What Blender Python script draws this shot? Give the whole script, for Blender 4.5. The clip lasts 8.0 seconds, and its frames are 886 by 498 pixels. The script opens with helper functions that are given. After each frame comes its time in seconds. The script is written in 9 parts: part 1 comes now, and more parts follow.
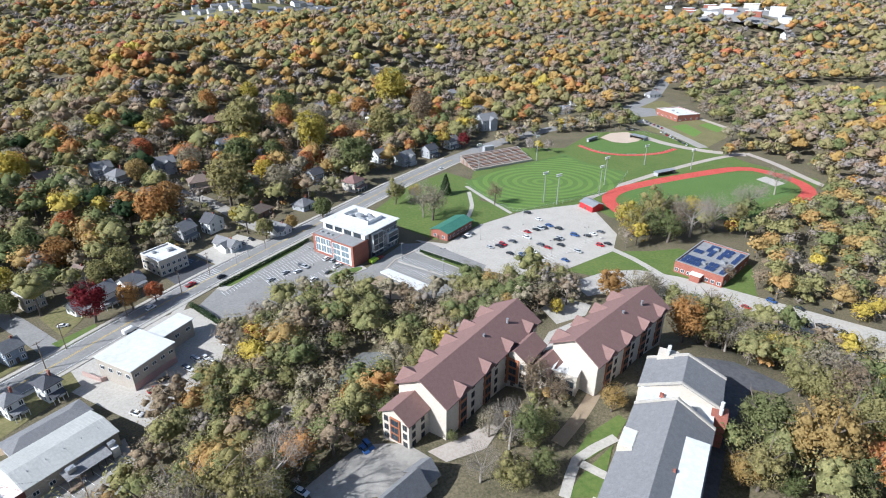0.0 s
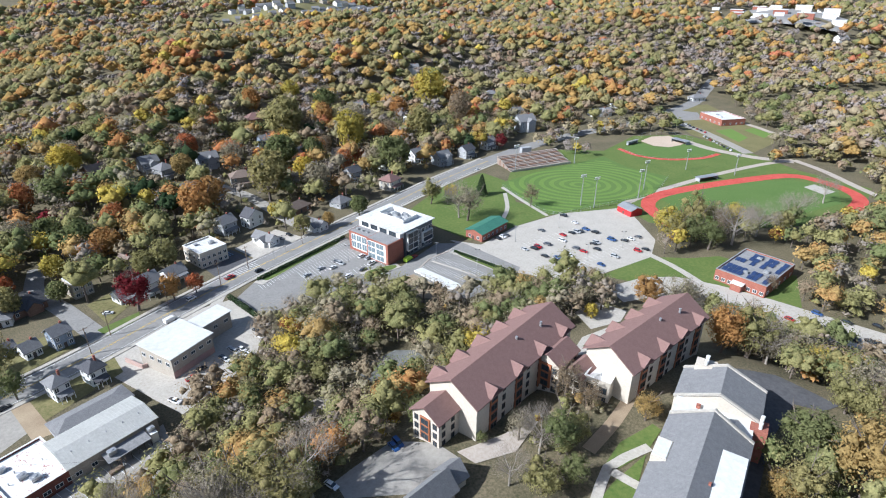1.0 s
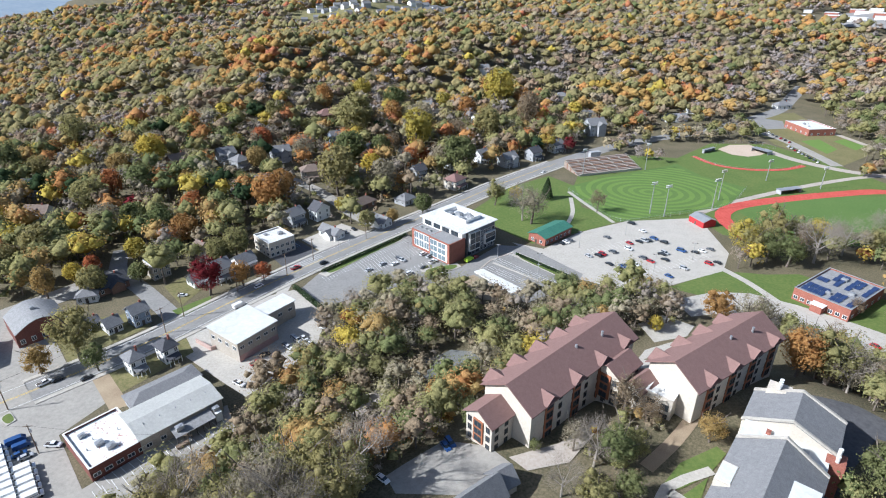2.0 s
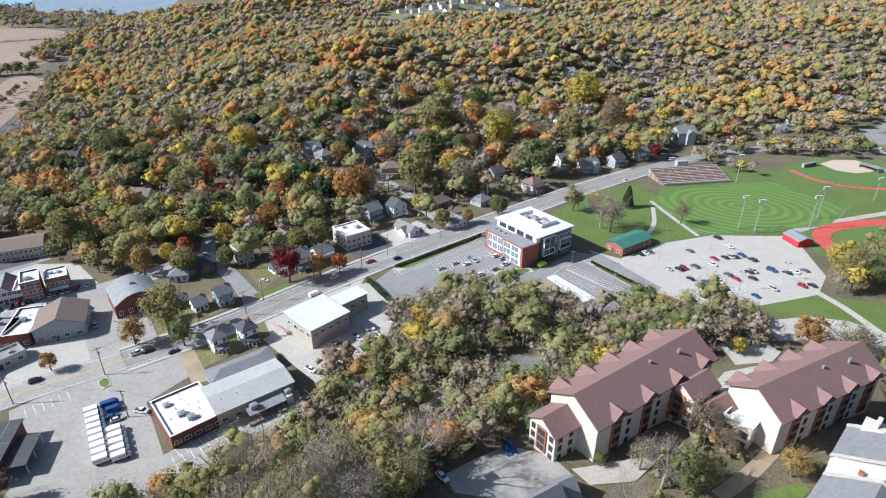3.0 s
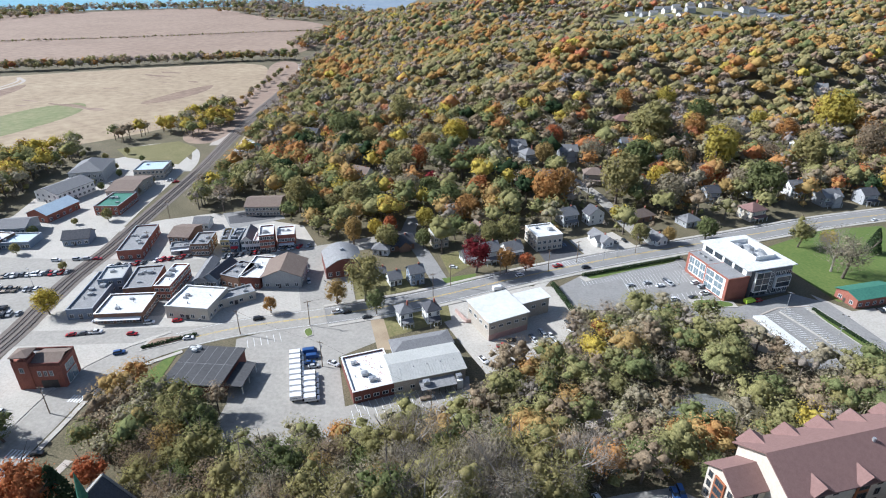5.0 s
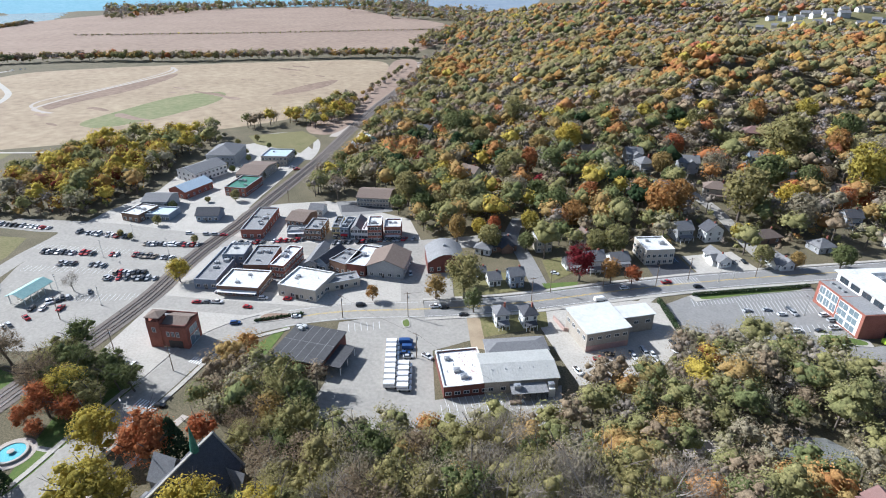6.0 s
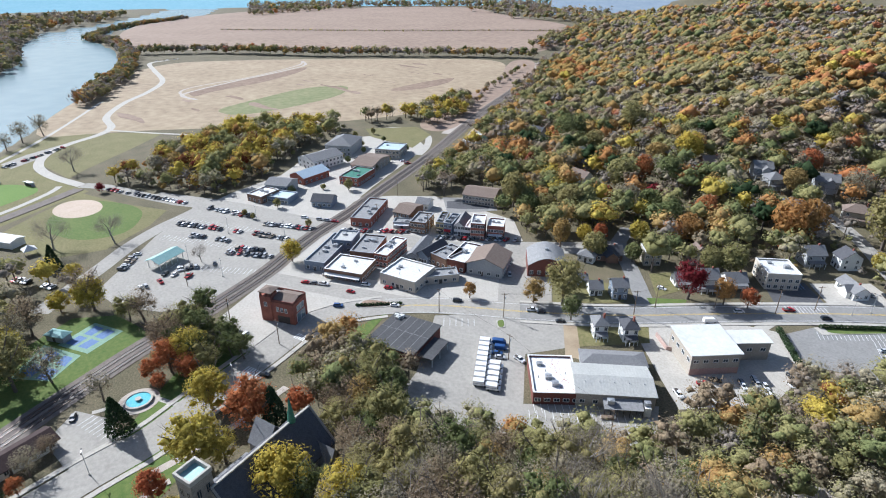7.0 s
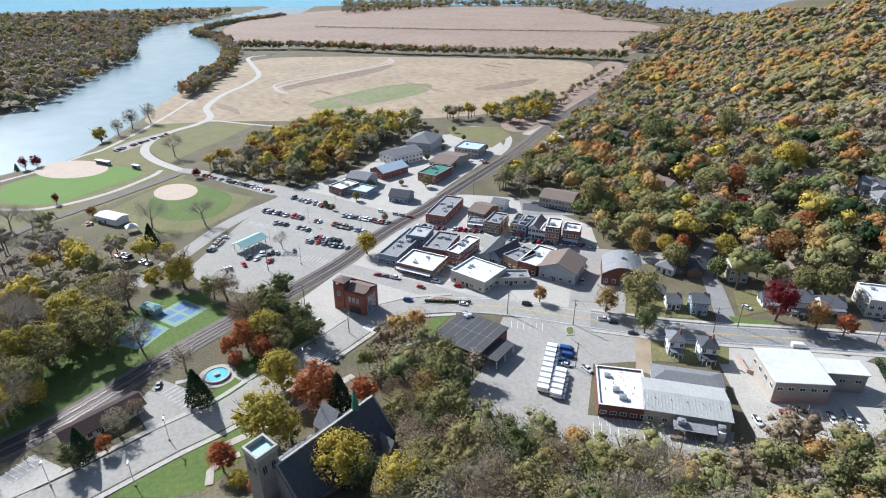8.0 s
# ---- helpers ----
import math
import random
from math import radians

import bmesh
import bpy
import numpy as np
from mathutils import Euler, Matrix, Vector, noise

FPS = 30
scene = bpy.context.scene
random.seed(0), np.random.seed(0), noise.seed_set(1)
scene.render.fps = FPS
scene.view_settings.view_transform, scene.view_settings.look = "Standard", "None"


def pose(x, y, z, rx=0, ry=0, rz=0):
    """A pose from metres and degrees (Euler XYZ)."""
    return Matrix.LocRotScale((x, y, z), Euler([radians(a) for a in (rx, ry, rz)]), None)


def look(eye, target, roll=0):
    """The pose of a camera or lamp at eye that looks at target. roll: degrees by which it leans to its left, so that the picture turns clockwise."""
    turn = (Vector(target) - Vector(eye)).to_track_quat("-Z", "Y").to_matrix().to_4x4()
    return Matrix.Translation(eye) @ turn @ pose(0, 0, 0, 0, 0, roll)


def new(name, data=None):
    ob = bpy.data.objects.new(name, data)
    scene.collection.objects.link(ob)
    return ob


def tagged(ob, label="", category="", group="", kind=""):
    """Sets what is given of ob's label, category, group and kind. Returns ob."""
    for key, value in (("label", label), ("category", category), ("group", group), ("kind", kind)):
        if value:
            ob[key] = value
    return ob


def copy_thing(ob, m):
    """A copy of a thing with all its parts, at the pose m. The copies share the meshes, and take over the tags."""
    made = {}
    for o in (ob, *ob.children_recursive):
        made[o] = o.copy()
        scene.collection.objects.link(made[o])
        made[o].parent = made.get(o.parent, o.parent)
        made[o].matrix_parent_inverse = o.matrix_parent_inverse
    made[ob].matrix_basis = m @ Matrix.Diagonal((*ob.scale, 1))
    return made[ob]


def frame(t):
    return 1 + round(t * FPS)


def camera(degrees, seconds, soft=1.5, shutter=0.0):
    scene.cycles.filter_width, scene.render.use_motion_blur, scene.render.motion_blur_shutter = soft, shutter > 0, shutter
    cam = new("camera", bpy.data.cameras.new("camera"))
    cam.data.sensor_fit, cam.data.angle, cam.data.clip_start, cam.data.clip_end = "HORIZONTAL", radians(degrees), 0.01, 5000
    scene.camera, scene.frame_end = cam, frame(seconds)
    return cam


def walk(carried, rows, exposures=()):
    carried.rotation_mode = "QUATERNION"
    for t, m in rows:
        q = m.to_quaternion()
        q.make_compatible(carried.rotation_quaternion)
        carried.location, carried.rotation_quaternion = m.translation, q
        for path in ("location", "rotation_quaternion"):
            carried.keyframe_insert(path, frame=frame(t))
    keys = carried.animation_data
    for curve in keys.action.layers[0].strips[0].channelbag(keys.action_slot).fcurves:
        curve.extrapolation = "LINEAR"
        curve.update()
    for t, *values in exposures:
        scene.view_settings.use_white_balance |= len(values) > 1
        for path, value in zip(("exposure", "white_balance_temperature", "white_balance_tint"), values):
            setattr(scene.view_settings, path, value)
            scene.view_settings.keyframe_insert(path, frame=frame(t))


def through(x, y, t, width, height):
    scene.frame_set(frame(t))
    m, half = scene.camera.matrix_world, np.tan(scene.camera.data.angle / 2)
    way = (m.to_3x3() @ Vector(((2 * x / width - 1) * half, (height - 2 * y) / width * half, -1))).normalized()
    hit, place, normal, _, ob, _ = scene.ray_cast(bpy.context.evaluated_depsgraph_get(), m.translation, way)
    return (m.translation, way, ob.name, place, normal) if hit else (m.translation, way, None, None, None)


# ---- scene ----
cam = camera(75.70, 8.0, soft=1.05)
PATH = [
    (0.0, 0.00, 0.00, 115.00, -26.42, 0.00),
    (0.5, -0.10, 0.09, 114.90, -26.40, 0.94),
    (1.0, -0.38, 0.06, 114.88, -26.38, 3.75),
    (1.5, -0.67, 0.35, 114.90, -26.39, 7.06),
    (3.0, -1.25, 0.54, 114.68, -26.25, 18.61),
    (3.5, -1.40, 0.53, 114.62, -26.22, 23.45),
    (4.0, -1.58, 0.46, 114.59, -26.20, 28.44),
    (4.5, -1.79, 0.25, 114.69, -26.18, 33.81),
    (6.0, -2.43, -0.24, 114.57, -26.10, 50.61),
    (6.5, -2.56, -0.27, 114.32, -26.09, 56.24),
    (7.0, -2.45, -0.28, 114.11, -26.07, 61.88),
    (7.5, -2.51, -0.09, 113.95, -26.05, 67.07),
    (8.0, -2.41, 0.43, 113.96, -26.11, 70.13),
]
GROW = 1.2     # the plan below is drawn at 1 : 1.2 and brought to true size at the end
walk(cam, [(t, pose(x * GROW, y * GROW, z * GROW, 90 + pitch, 0, yaw)) for t, x, y, z, pitch, yaw in PATH], exposures=[(0.0, 0.61, 5740, 10), (8.0, 0.61, 5740, 10)])

# ---- sky and sun ----
SUN_FROM, SUN_UP = 204.0, 36.5
world = bpy.data.worlds.new("world")
scene.world = world
world.use_nodes = True
sky = world.node_tree.nodes.new("ShaderNodeTexSky")
sky.sky_type, sky.sun_disc = "NISHITA", False
sky.sun_elevation, sky.sun_rotation = radians(SUN_UP), radians(90 - SUN_FROM + 360)
sky.air_density, sky.dust_density = 1.0, 1.5
world.node_tree.links.new(sky.outputs[0], world.node_tree.nodes["Background"].inputs[0])
world.node_tree.nodes["Background"].inputs[1].default_value = 0.076
sun = new("sun", bpy.data.lights.new("sun", "SUN"))
sun.data.energy, sun.data.angle, sun.data.color = 5.0, radians(0.55), (1.0, 0.97, 0.92)
s_dir = Vector((math.cos(radians(SUN_FROM)) * math.cos(radians(SUN_UP)), math.sin(radians(SUN_FROM)) * math.cos(radians(SUN_UP)), math.sin(radians(SUN_UP))))
sun.matrix_world = look(s_dir * 300, (0, 0, 0))

# ---- the lie of the land ----
BLUFF = [(-250, 150), (-330, 205), (-425, 300), (-560, 440), (-760, 640), (-1100, 1000), (-2200, 2200), (-2200, 4600), (4600, 4600),
         (4600, 700), (420, 640), (250, 560), (165, 520), (95, 470), (30, 425), (-25, 350), (-62, 290), (-95, 240), (-130, 200), (-175, 178)]
EASTHILL = [(4600, -800), (330, -800), (230, 60), (185, 130), (150, 185), (150, 235), (190, 262), (235, 300), (240, 350), (215, 400), (300, 560), (4600, 640)]
CAMPUS = [(-95, -900), (-112, -60), (-118, 0), (-112, 40), (-82, 82), (-48, 118), (-8, 142), (40, 166), (80, 172), (118, 150), (165, 105), (225, 40), (330, -900)]
RIVER = [(-330, -160), (-412, -142), (-425, -112), (-454, -98), (-535, -76), (-701, -36), (-932, -4), (-1081, -6), (-1297, -46), (-1500, 12), (-1700, 190),
         (-2600, 420), (-2600, 300), (-1900, 60), (-1654, -30), (-1461, -143), (-1180, -158), (-1011, -132), (-825, -156), (-699, -172), (-612, -198), (-480, -330), (-330, -600)]


def inside(poly, x, y):
    x, y = np.asarray(x, float), np.asarray(y, float)
    odd = np.zeros(np.broadcast(x, y).shape, bool)
    for (ax, ay), (bx, by) in zip(poly, poly[1:] + poly[:1]):
        odd ^= ((ay > y) != (by > y)) & (x < (bx - ax) * (y - ay) / ((by - ay) or 1e-9) + ax)
    return odd


def edge_distance(poly, x, y, closed=True):
    x, y = np.asarray(x, float), np.asarray(y, float)
    best = np.full(np.broadcast(x, y).shape, 1e9)
    for (ax, ay), (bx, by) in zip(poly, poly[1:] + (poly[:1] if closed else [])):
        dx, dy = bx - ax, by - ay
        s = np.clip(((x - ax) * dx + (y - ay) * dy) / (dx * dx + dy * dy + 1e-9), 0, 1)
        best = np.minimum(best, np.hypot(x - ax - s * dx, y - ay - s * dy))
    return best


def smooth(s):
    s = np.clip(s, 0, 1)
    return s * s * (3 - 2 * s)


def gully(x, y):
    """The spurs and gullies of the wooded hills, from -1 to 1."""
    return np.sin(x / 34 + 1.6 * np.sin(y / 71) + y / 95) * np.cos(y / 62 - x / 118 + 1.2 * np.sin(x / 88))


def height(x, y):
    """The ground's height in metres; the town's valley and the river plain lie at 0."""
    x, y = np.asarray(x, float), np.asarray(y, float)
    d = np.where(inside(BLUFF, x, y), edge_distance(BLUFF, x, y), 0)
    roll = np.sin(x / 71 + 1.3 * np.sin(y / 113)) * np.cos(y / 83 - 0.8 * np.sin(x / 97)) + 0.6 * np.sin(x / 190 - y / 160)
    h = 34 * smooth(d / 330) + 9 * roll * smooth(d / 160 - 0.2) + 12 * smooth((d - 500) / 900)
    away = np.hypot(x, y)
    h = h + 6.5 * gully(x, y) * smooth((d - 90) / 120) * smooth((away - 480) / 160)
    h = h - 11 * np.exp(-((away - 520) / 40.0) ** 2) * smooth((d - 60) / 90) * smooth((-40 - x) / 80)     # the hollow behind the first ridge
    d = np.where(inside(EASTHILL, x, y), edge_distance(EASTHILL, x, y), 0)
    h = np.maximum(h, 22 * smooth(d / 170) + 5 * roll * smooth(d / 200))
    d = np.where(inside(CAMPUS, x, y), edge_distance(CAMPUS, x, y), 0)
    h = np.maximum(h, 13 * smooth(d / 36))
    h = h + 20 * np.exp(-((x + 310) ** 2 + (y - 1070) ** 2) / 150.0 ** 2) + 4 * np.exp(-((x - 465) ** 2 + (y - 1090) ** 2) / 150.0 ** 2)
    d = np.where(inside(RIVER, x, y), edge_distance(RIVER, x, y), 0)
    return h - 4 * smooth(d / 12)


# ---- materials ----
def material(name, c1, c2, rough=0.85, scale=1.0, bump=0.0, metal=0.0, fine=6.0, per_object=0.0, spec=0.3):
    """Two colours mixed by noise at two scales (metres), with grain and relief."""
    m = bpy.data.materials.new(name)
    m.use_nodes = True
    n, l = m.node_tree.nodes, m.node_tree.links
    b = n["Principled BSDF"]
    geo = n.new("ShaderNodeNewGeometry")
    big, small = n.new("ShaderNodeTexNoise"), n.new("ShaderNodeTexNoise")
    for tex, k, detail in ((big, 1 / scale, 3), (small, fine / scale, 4)):
        l.new(geo.outputs["Position"], tex.inputs["Vector"])
        tex.inputs["Scale"].default_value, tex.inputs["Detail"].default_value = k, detail
    add = n.new("ShaderNodeMath")
    add.operation = "ADD"
    add.use_clamp = False
    half, grain = n.new("ShaderNodeMath"), n.new("ShaderNodeTexNoise")
    half.operation = "ADD"
    grain.inputs["Scale"].default_value, grain.inputs["Detail"].default_value = 2.6, 4
    l.new(geo.outputs["Position"], grain.inputs["Vector"])
    l.new(big.outputs["Fac"], half.inputs[0])
    l.new(grain.outputs["Fac"], half.inputs[1])
    scaled = n.new("ShaderNodeMath")
    scaled.operation = "MULTIPLY"
    scaled.inputs[1].default_value = 0.5
    l.new(half.outputs[0], scaled.inputs[0])
    l.new(scaled.outputs[0], add.inputs[0])
    l.new(small.outputs["Fac"], add.inputs[1])
    ramp = n.new("ShaderNodeMapRange")
    ramp.inputs["From Min"].default_value, ramp.inputs["From Max"].default_value = 0.74, 1.26
    l.new(add.outputs[0], ramp.inputs["Value"])
    mix = n.new("ShaderNodeMix")
    mix.data_type = "RGBA"
    mix.inputs["A"].default_value, mix.inputs["B"].default_value = (*c1, 1), (*c2, 1)
    l.new(ramp.outputs[0], mix.inputs["Factor"])
    colour = mix.outputs["Result"]
    if per_object:
        info, hsv, rng = n.new("ShaderNodeObjectInfo"), n.new("ShaderNodeHueSaturation"), n.new("ShaderNodeMapRange")
        rng.inputs["To Min"].default_value, rng.inputs["To Max"].default_value = 1 - per_object, 1 + per_object
        l.new(info.outputs["Random"], rng.inputs["Value"])
        l.new(rng.outputs[0], hsv.inputs["Value"])
        l.new(colour, hsv.inputs["Color"])
        colour = hsv.outputs[0]
    l.new(colour, b.inputs["Base Color"])
    b.inputs["Roughness"].default_value, b.inputs["Metallic"].default_value = rough, metal
    b.inputs["Specular IOR Level"].default_value = spec
    if bump:
        bp = n.new("ShaderNodeBump")
        bp.inputs["Strength"].default_value, bp.inputs["Distance"].default_value = bump, 0.1
        l.new(small.outputs["Fac"], bp.inputs["Height"])
        l.new(bp.outputs[0], b.inputs["Normal"])
    return m


def foliage(name, ramp_colours, through=0.25):
    """Leaves: a colour for each tree out of a range, and a little change from leaf to leaf."""
    m = bpy.data.materials.new(name)
    m.use_nodes = True
    n, l = m.node_tree.nodes, m.node_tree.links
    n.remove(n["Principled BSDF"])
    info, geo, ramp = n.new("ShaderNodeObjectInfo"), n.new("ShaderNodeNewGeometry"), n.new("ShaderNodeValToRGB")
    mix = n.new("ShaderNodeMath")
    mix.operation = "MULTIPLY_ADD"
    mix.inputs[1].default_value = 0.35
    l.new(geo.outputs["Random Per Island"], mix.inputs[0])
    half = n.new("ShaderNodeMath")
    half.operation = "MULTIPLY"
    half.inputs[1].default_value = 0.65
    l.new(info.outputs["Random"], half.inputs[0])
    l.new(half.outputs[0], mix.inputs[2])
    l.new(mix.outputs[0], ramp.inputs[0])
    set_ramp(ramp, ramp_colours)
    leaf_shader(n, l, ramp.outputs[0], through)
    return m


def set_ramp(ramp, colours):
    e = ramp.color_ramp.elements
    while len(e) < len(colours):
        e.new(0.5)
    for i, c in enumerate(colours):
        e[i].position, e[i].color = i / (len(colours) - 1), (*c, 1)


def leaf_shader(n, l, colour, through):
    d, t, mx = n.new("ShaderNodeBsdfDiffuse"), n.new("ShaderNodeBsdfTranslucent"), n.new("ShaderNodeMixShader")
    mx.inputs[0].default_value = through
    geo, tex, rng, hsv = n.new("ShaderNodeNewGeometry"), n.new("ShaderNodeTexNoise"), n.new("ShaderNodeMapRange"), n.new("ShaderNodeHueSaturation")
    tex.inputs["Scale"].default_value, tex.inputs["Detail"].default_value = 1.7, 3.0
    l.new(geo.outputs["Position"], tex.inputs["Vector"])
    l.new(tex.outputs["Fac"], rng.inputs["Value"])
    for k, v in (("From Min", .36), ("From Max", .66), ("To Min", .78), ("To Max", 1.24)):
        rng.inputs[k].default_value = v
    l.new(rng.outputs[0], hsv.inputs["Value"])
    l.new(colour, hsv.inputs["Color"])
    colour = hsv.outputs[0]
    l.new(colour, d.inputs[0])
    l.new(colour, t.inputs[0])
    l.new(d.outputs[0], mx.inputs[1])
    l.new(t.outputs[0], mx.inputs[2])
    l.new(mx.outputs[0], n["Material Output"].inputs[0])


def woods(name, ramp_colours, through=0.2):
    """Far woods: each tree's place in the range is stored in the mesh as 'tint', each leaf clump strays a little."""
    m = bpy.data.materials.new(name)
    m.use_nodes = True
    n, l = m.node_tree.nodes, m.node_tree.links
    n.remove(n["Principled BSDF"])
    att, geo, ramp = n.new("ShaderNodeAttribute"), n.new("ShaderNodeNewGeometry"), n.new("ShaderNodeValToRGB")
    att.attribute_name = "tint"
    mix = n.new("ShaderNodeMath")
    mix.operation = "MULTIPLY_ADD"
    mix.inputs[1].default_value = 0.05
    l.new(geo.outputs["Random Per Island"], mix.inputs[0])
    l.new(att.outputs["Fac"], mix.inputs[2])
    l.new(mix.outputs[0], ramp.inputs[0])
    set_ramp(ramp, ramp_colours)
    leaf_shader(n, l, ramp.outputs[0], through)
    return m


def glass(name, c):
    m = material(name, c, tuple(v * 1.5 for v in c), 0.08, 3.0, spec=0.6)
    return m


ASPHALT = material("asphalt_worn", (0.275, 0.258, 0.228), (0.37, 0.348, 0.308), 0.9, 9, 0.2)
ASPHALT_ROAD = material("asphalt_road", (0.205, 0.2, 0.19), (0.285, 0.277, 0.262), 0.88, 7, 0.2)
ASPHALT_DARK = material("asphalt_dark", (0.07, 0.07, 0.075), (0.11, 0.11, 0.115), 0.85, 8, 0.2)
CONCRETE = material("concrete", (0.36, 0.335, 0.29), (0.48, 0.45, 0.40), 0.9, 6, 0.15)
CONCRETE_TAN = material("concrete_tan", (0.36, 0.31, 0.26), (0.46, 0.41, 0.36), 0.9, 6, 0.15)
BLEACHER = material("terrace_concrete", (0.24, 0.19, 0.16), (0.33, 0.27, 0.23), 0.9, 4, 0.15)
PAINT = material("road_paint", (0.6, 0.6, 0.58), (0.8, 0.8, 0.78), 0.7, 1.5)
PAINT_YELLOW = material("road_paint_yellow", (0.55, 0.38, 0.06), (0.7, 0.5, 0.1), 0.7, 1.5)
GRASS = material("grass", (0.072, 0.125, 0.026), (0.14, 0.172, 0.048), 0.95, 14, 0.4, fine=9)
GRASS_DRY = material("grass_dry", (0.12, 0.12, 0.045), (0.22, 0.19, 0.09), 0.95, 12, 0.4, fine=9)
TURF = material("turf", (0.082, 0.145, 0.034), (0.112, 0.178, 0.047), 0.95, 16, 0.2, fine=12)
TURF_LIGHT = material("turf_light", (0.112, 0.195, 0.04), (0.15, 0.228, 0.052), 0.95, 16, 0.2, fine=12)
GROUND = material("forest_floor", (0.07, 0.068, 0.036), (0.19, 0.155, 0.098), 0.95, 16, 0.5, fine=22)
DIRT = material("infield_dirt", (0.44, 0.345, 0.265), (0.54, 0.44, 0.35), 0.95, 8, 0.1)
FIELD_GREEN = material("field_greening", (0.145, 0.175, 0.07), (0.25, 0.235, 0.125), 0.95, 40, 0.3)
FIELD_TAN = material("field_stubble", (0.255, 0.19, 0.125), (0.40, 0.32, 0.215), 0.95, 70, 0.3, fine=7)
FIELD_BROWN = material("field_bare", (0.22, 0.155, 0.115), (0.33, 0.245, 0.185), 0.95, 120, 0.3, fine=9)
FIELD_DARK = material("field_burnt", (0.17, 0.115, 0.085), (0.29, 0.21, 0.15), 0.95, 40, 0.3)
GRAVEL = material("ballast", (0.13, 0.11, 0.095), (0.21, 0.18, 0.155), 0.95, 4, 0.5)
TRACK = material("running_track", (0.42, 0.06, 0.045), (0.55, 0.11, 0.085), 0.9, 9, 0.1)
STEEL = material("rail_steel", (0.16, 0.12, 0.10), (0.26, 0.21, 0.18), 0.5, 2, metal=0.7)
METAL_GREY = material("metal_grey", (0.35, 0.36, 0.37), (0.45, 0.46, 0.47), 0.45, 3, metal=0.5)
WATER_M = material("river_water", (0.12, 0.20, 0.225), (0.15, 0.23, 0.25), 0.26, 160, spec=0.28)
BRICK = material("brick_red", (0.24, 0.085, 0.06), (0.36, 0.145, 0.105), 0.9, 2.5, 0.3, fine=9)
BRICK_DARK = material("brick_dark", (0.13, 0.05, 0.042), (0.21, 0.085, 0.065), 0.9, 2.5, 0.3, fine=9)
BRICK_BROWN = material("brick_brown", (0.17, 0.10, 0.07), (0.27, 0.17, 0.12), 0.9, 2.5, 0.3, fine=9)
STUCCO = material("stucco_cream", (0.48, 0.43, 0.36), (0.58, 0.53, 0.45), 0.9, 4, 0.1)
STUCCO_TAN = material("stucco_tan", (0.35, 0.31, 0.26), (0.44, 0.40, 0.34), 0.9, 4, 0.1)
SIDING_WHITE = material("siding_white", (0.66, 0.66, 0.64), (0.78, 0.78, 0.76), 0.7, 3, 0.1)
SIDING_GREY = material("siding_grey", (0.30, 0.31, 0.32), (0.40, 0.41, 0.42), 0.75, 3, 0.1)
SIDING_BLUE = material("siding_blue", (0.17, 0.21, 0.27), (0.25, 0.30, 0.36), 0.75, 3, 0.1)
SIDING_YELLOW = material("siding_yellow", (0.5, 0.38, 0.16), (0.6, 0.47, 0.22), 0.75, 3, 0.1)
STONE = material("limestone", (0.20, 0.18, 0.155), (0.34, 0.31, 0.27), 0.95, 2, 0.5)
ROOF_WHITE = material("membrane_white", (0.50, 0.50, 0.485), (0.72, 0.72, 0.70), 0.6, 7, 0.05)
ROOF_PEELING = material("membrane_peeling", (0.36, 0.17, 0.14), (0.72, 0.715, 0.69), 0.65, 5, 0.05, fine=4.0)
for node in ROOF_PEELING.node_tree.nodes:
    if node.type == "MAP_RANGE":     # red undercoat shows only where the white has worn through
        node.inputs["From Min"].default_value, node.inputs["From Max"].default_value = 0.76, 0.88
ROOF_GREY = material("roof_grey", (0.20, 0.20, 0.20), (0.30, 0.30, 0.30), 0.9, 5, 0.15)
ROOF_BLACK = material("roof_black", (0.05, 0.05, 0.053), (0.085, 0.085, 0.088), 0.8, 6, 0.1)
SHINGLE_GREY = material("shingle_grey", (0.15, 0.15, 0.155), (0.25, 0.25, 0.25), 0.95, 1.2, 0.3, fine=9)
SHINGLE_DARK = material("shingle_dark", (0.06, 0.062, 0.07), (0.11, 0.11, 0.12), 0.95, 1.2, 0.3, fine=9)
SHINGLE_BROWN = material("shingle_brown", (0.15, 0.11, 0.09), (0.24, 0.19, 0.155), 0.95, 1.2, 0.3, fine=9)
SHINGLE_RED = material("shingle_redbrown", (0.185, 0.108, 0.095), (0.25, 0.155, 0.138), 0.95, 1.2, 0.3, fine=9)
METAL_ROOF = material("metal_roof", (0.46, 0.455, 0.42), (0.57, 0.565, 0.525), 0.45, 5, metal=0.3)
METAL_WHITE = material("metal_roof_white", (0.54, 0.545, 0.525), (0.66, 0.66, 0.635), 0.65, 9, spec=0.15)
METAL_GREEN = material("metal_roof_green", (0.05, 0.17, 0.12), (0.09, 0.25, 0.18), 0.5, 5, metal=0.2)
METAL_TEAL = material("metal_roof_teal", (0.20, 0.36, 0.35), (0.30, 0.46, 0.44), 0.5, 5, metal=0.2)
METAL_BLUE = material("metal_roof_blue", (0.45, 0.55, 0.62), (0.58, 0.68, 0.74), 0.5, 5, metal=0.2)
SHED_RED = material("shed_red", (0.45, 0.02, 0.03), (0.58, 0.05, 0.05), 0.6, 3)
ORANGE_PANEL = material("panel_orange", (0.28, 0.105, 0.052), (0.36, 0.145, 0.075), 0.7, 2)
PANEL_GREY = material("panel_dark_grey", (0.11, 0.12, 0.135), (0.17, 0.18, 0.195), 0.6, 2)
GLASS_DARK = glass("window_glass", (0.03, 0.04, 0.05))
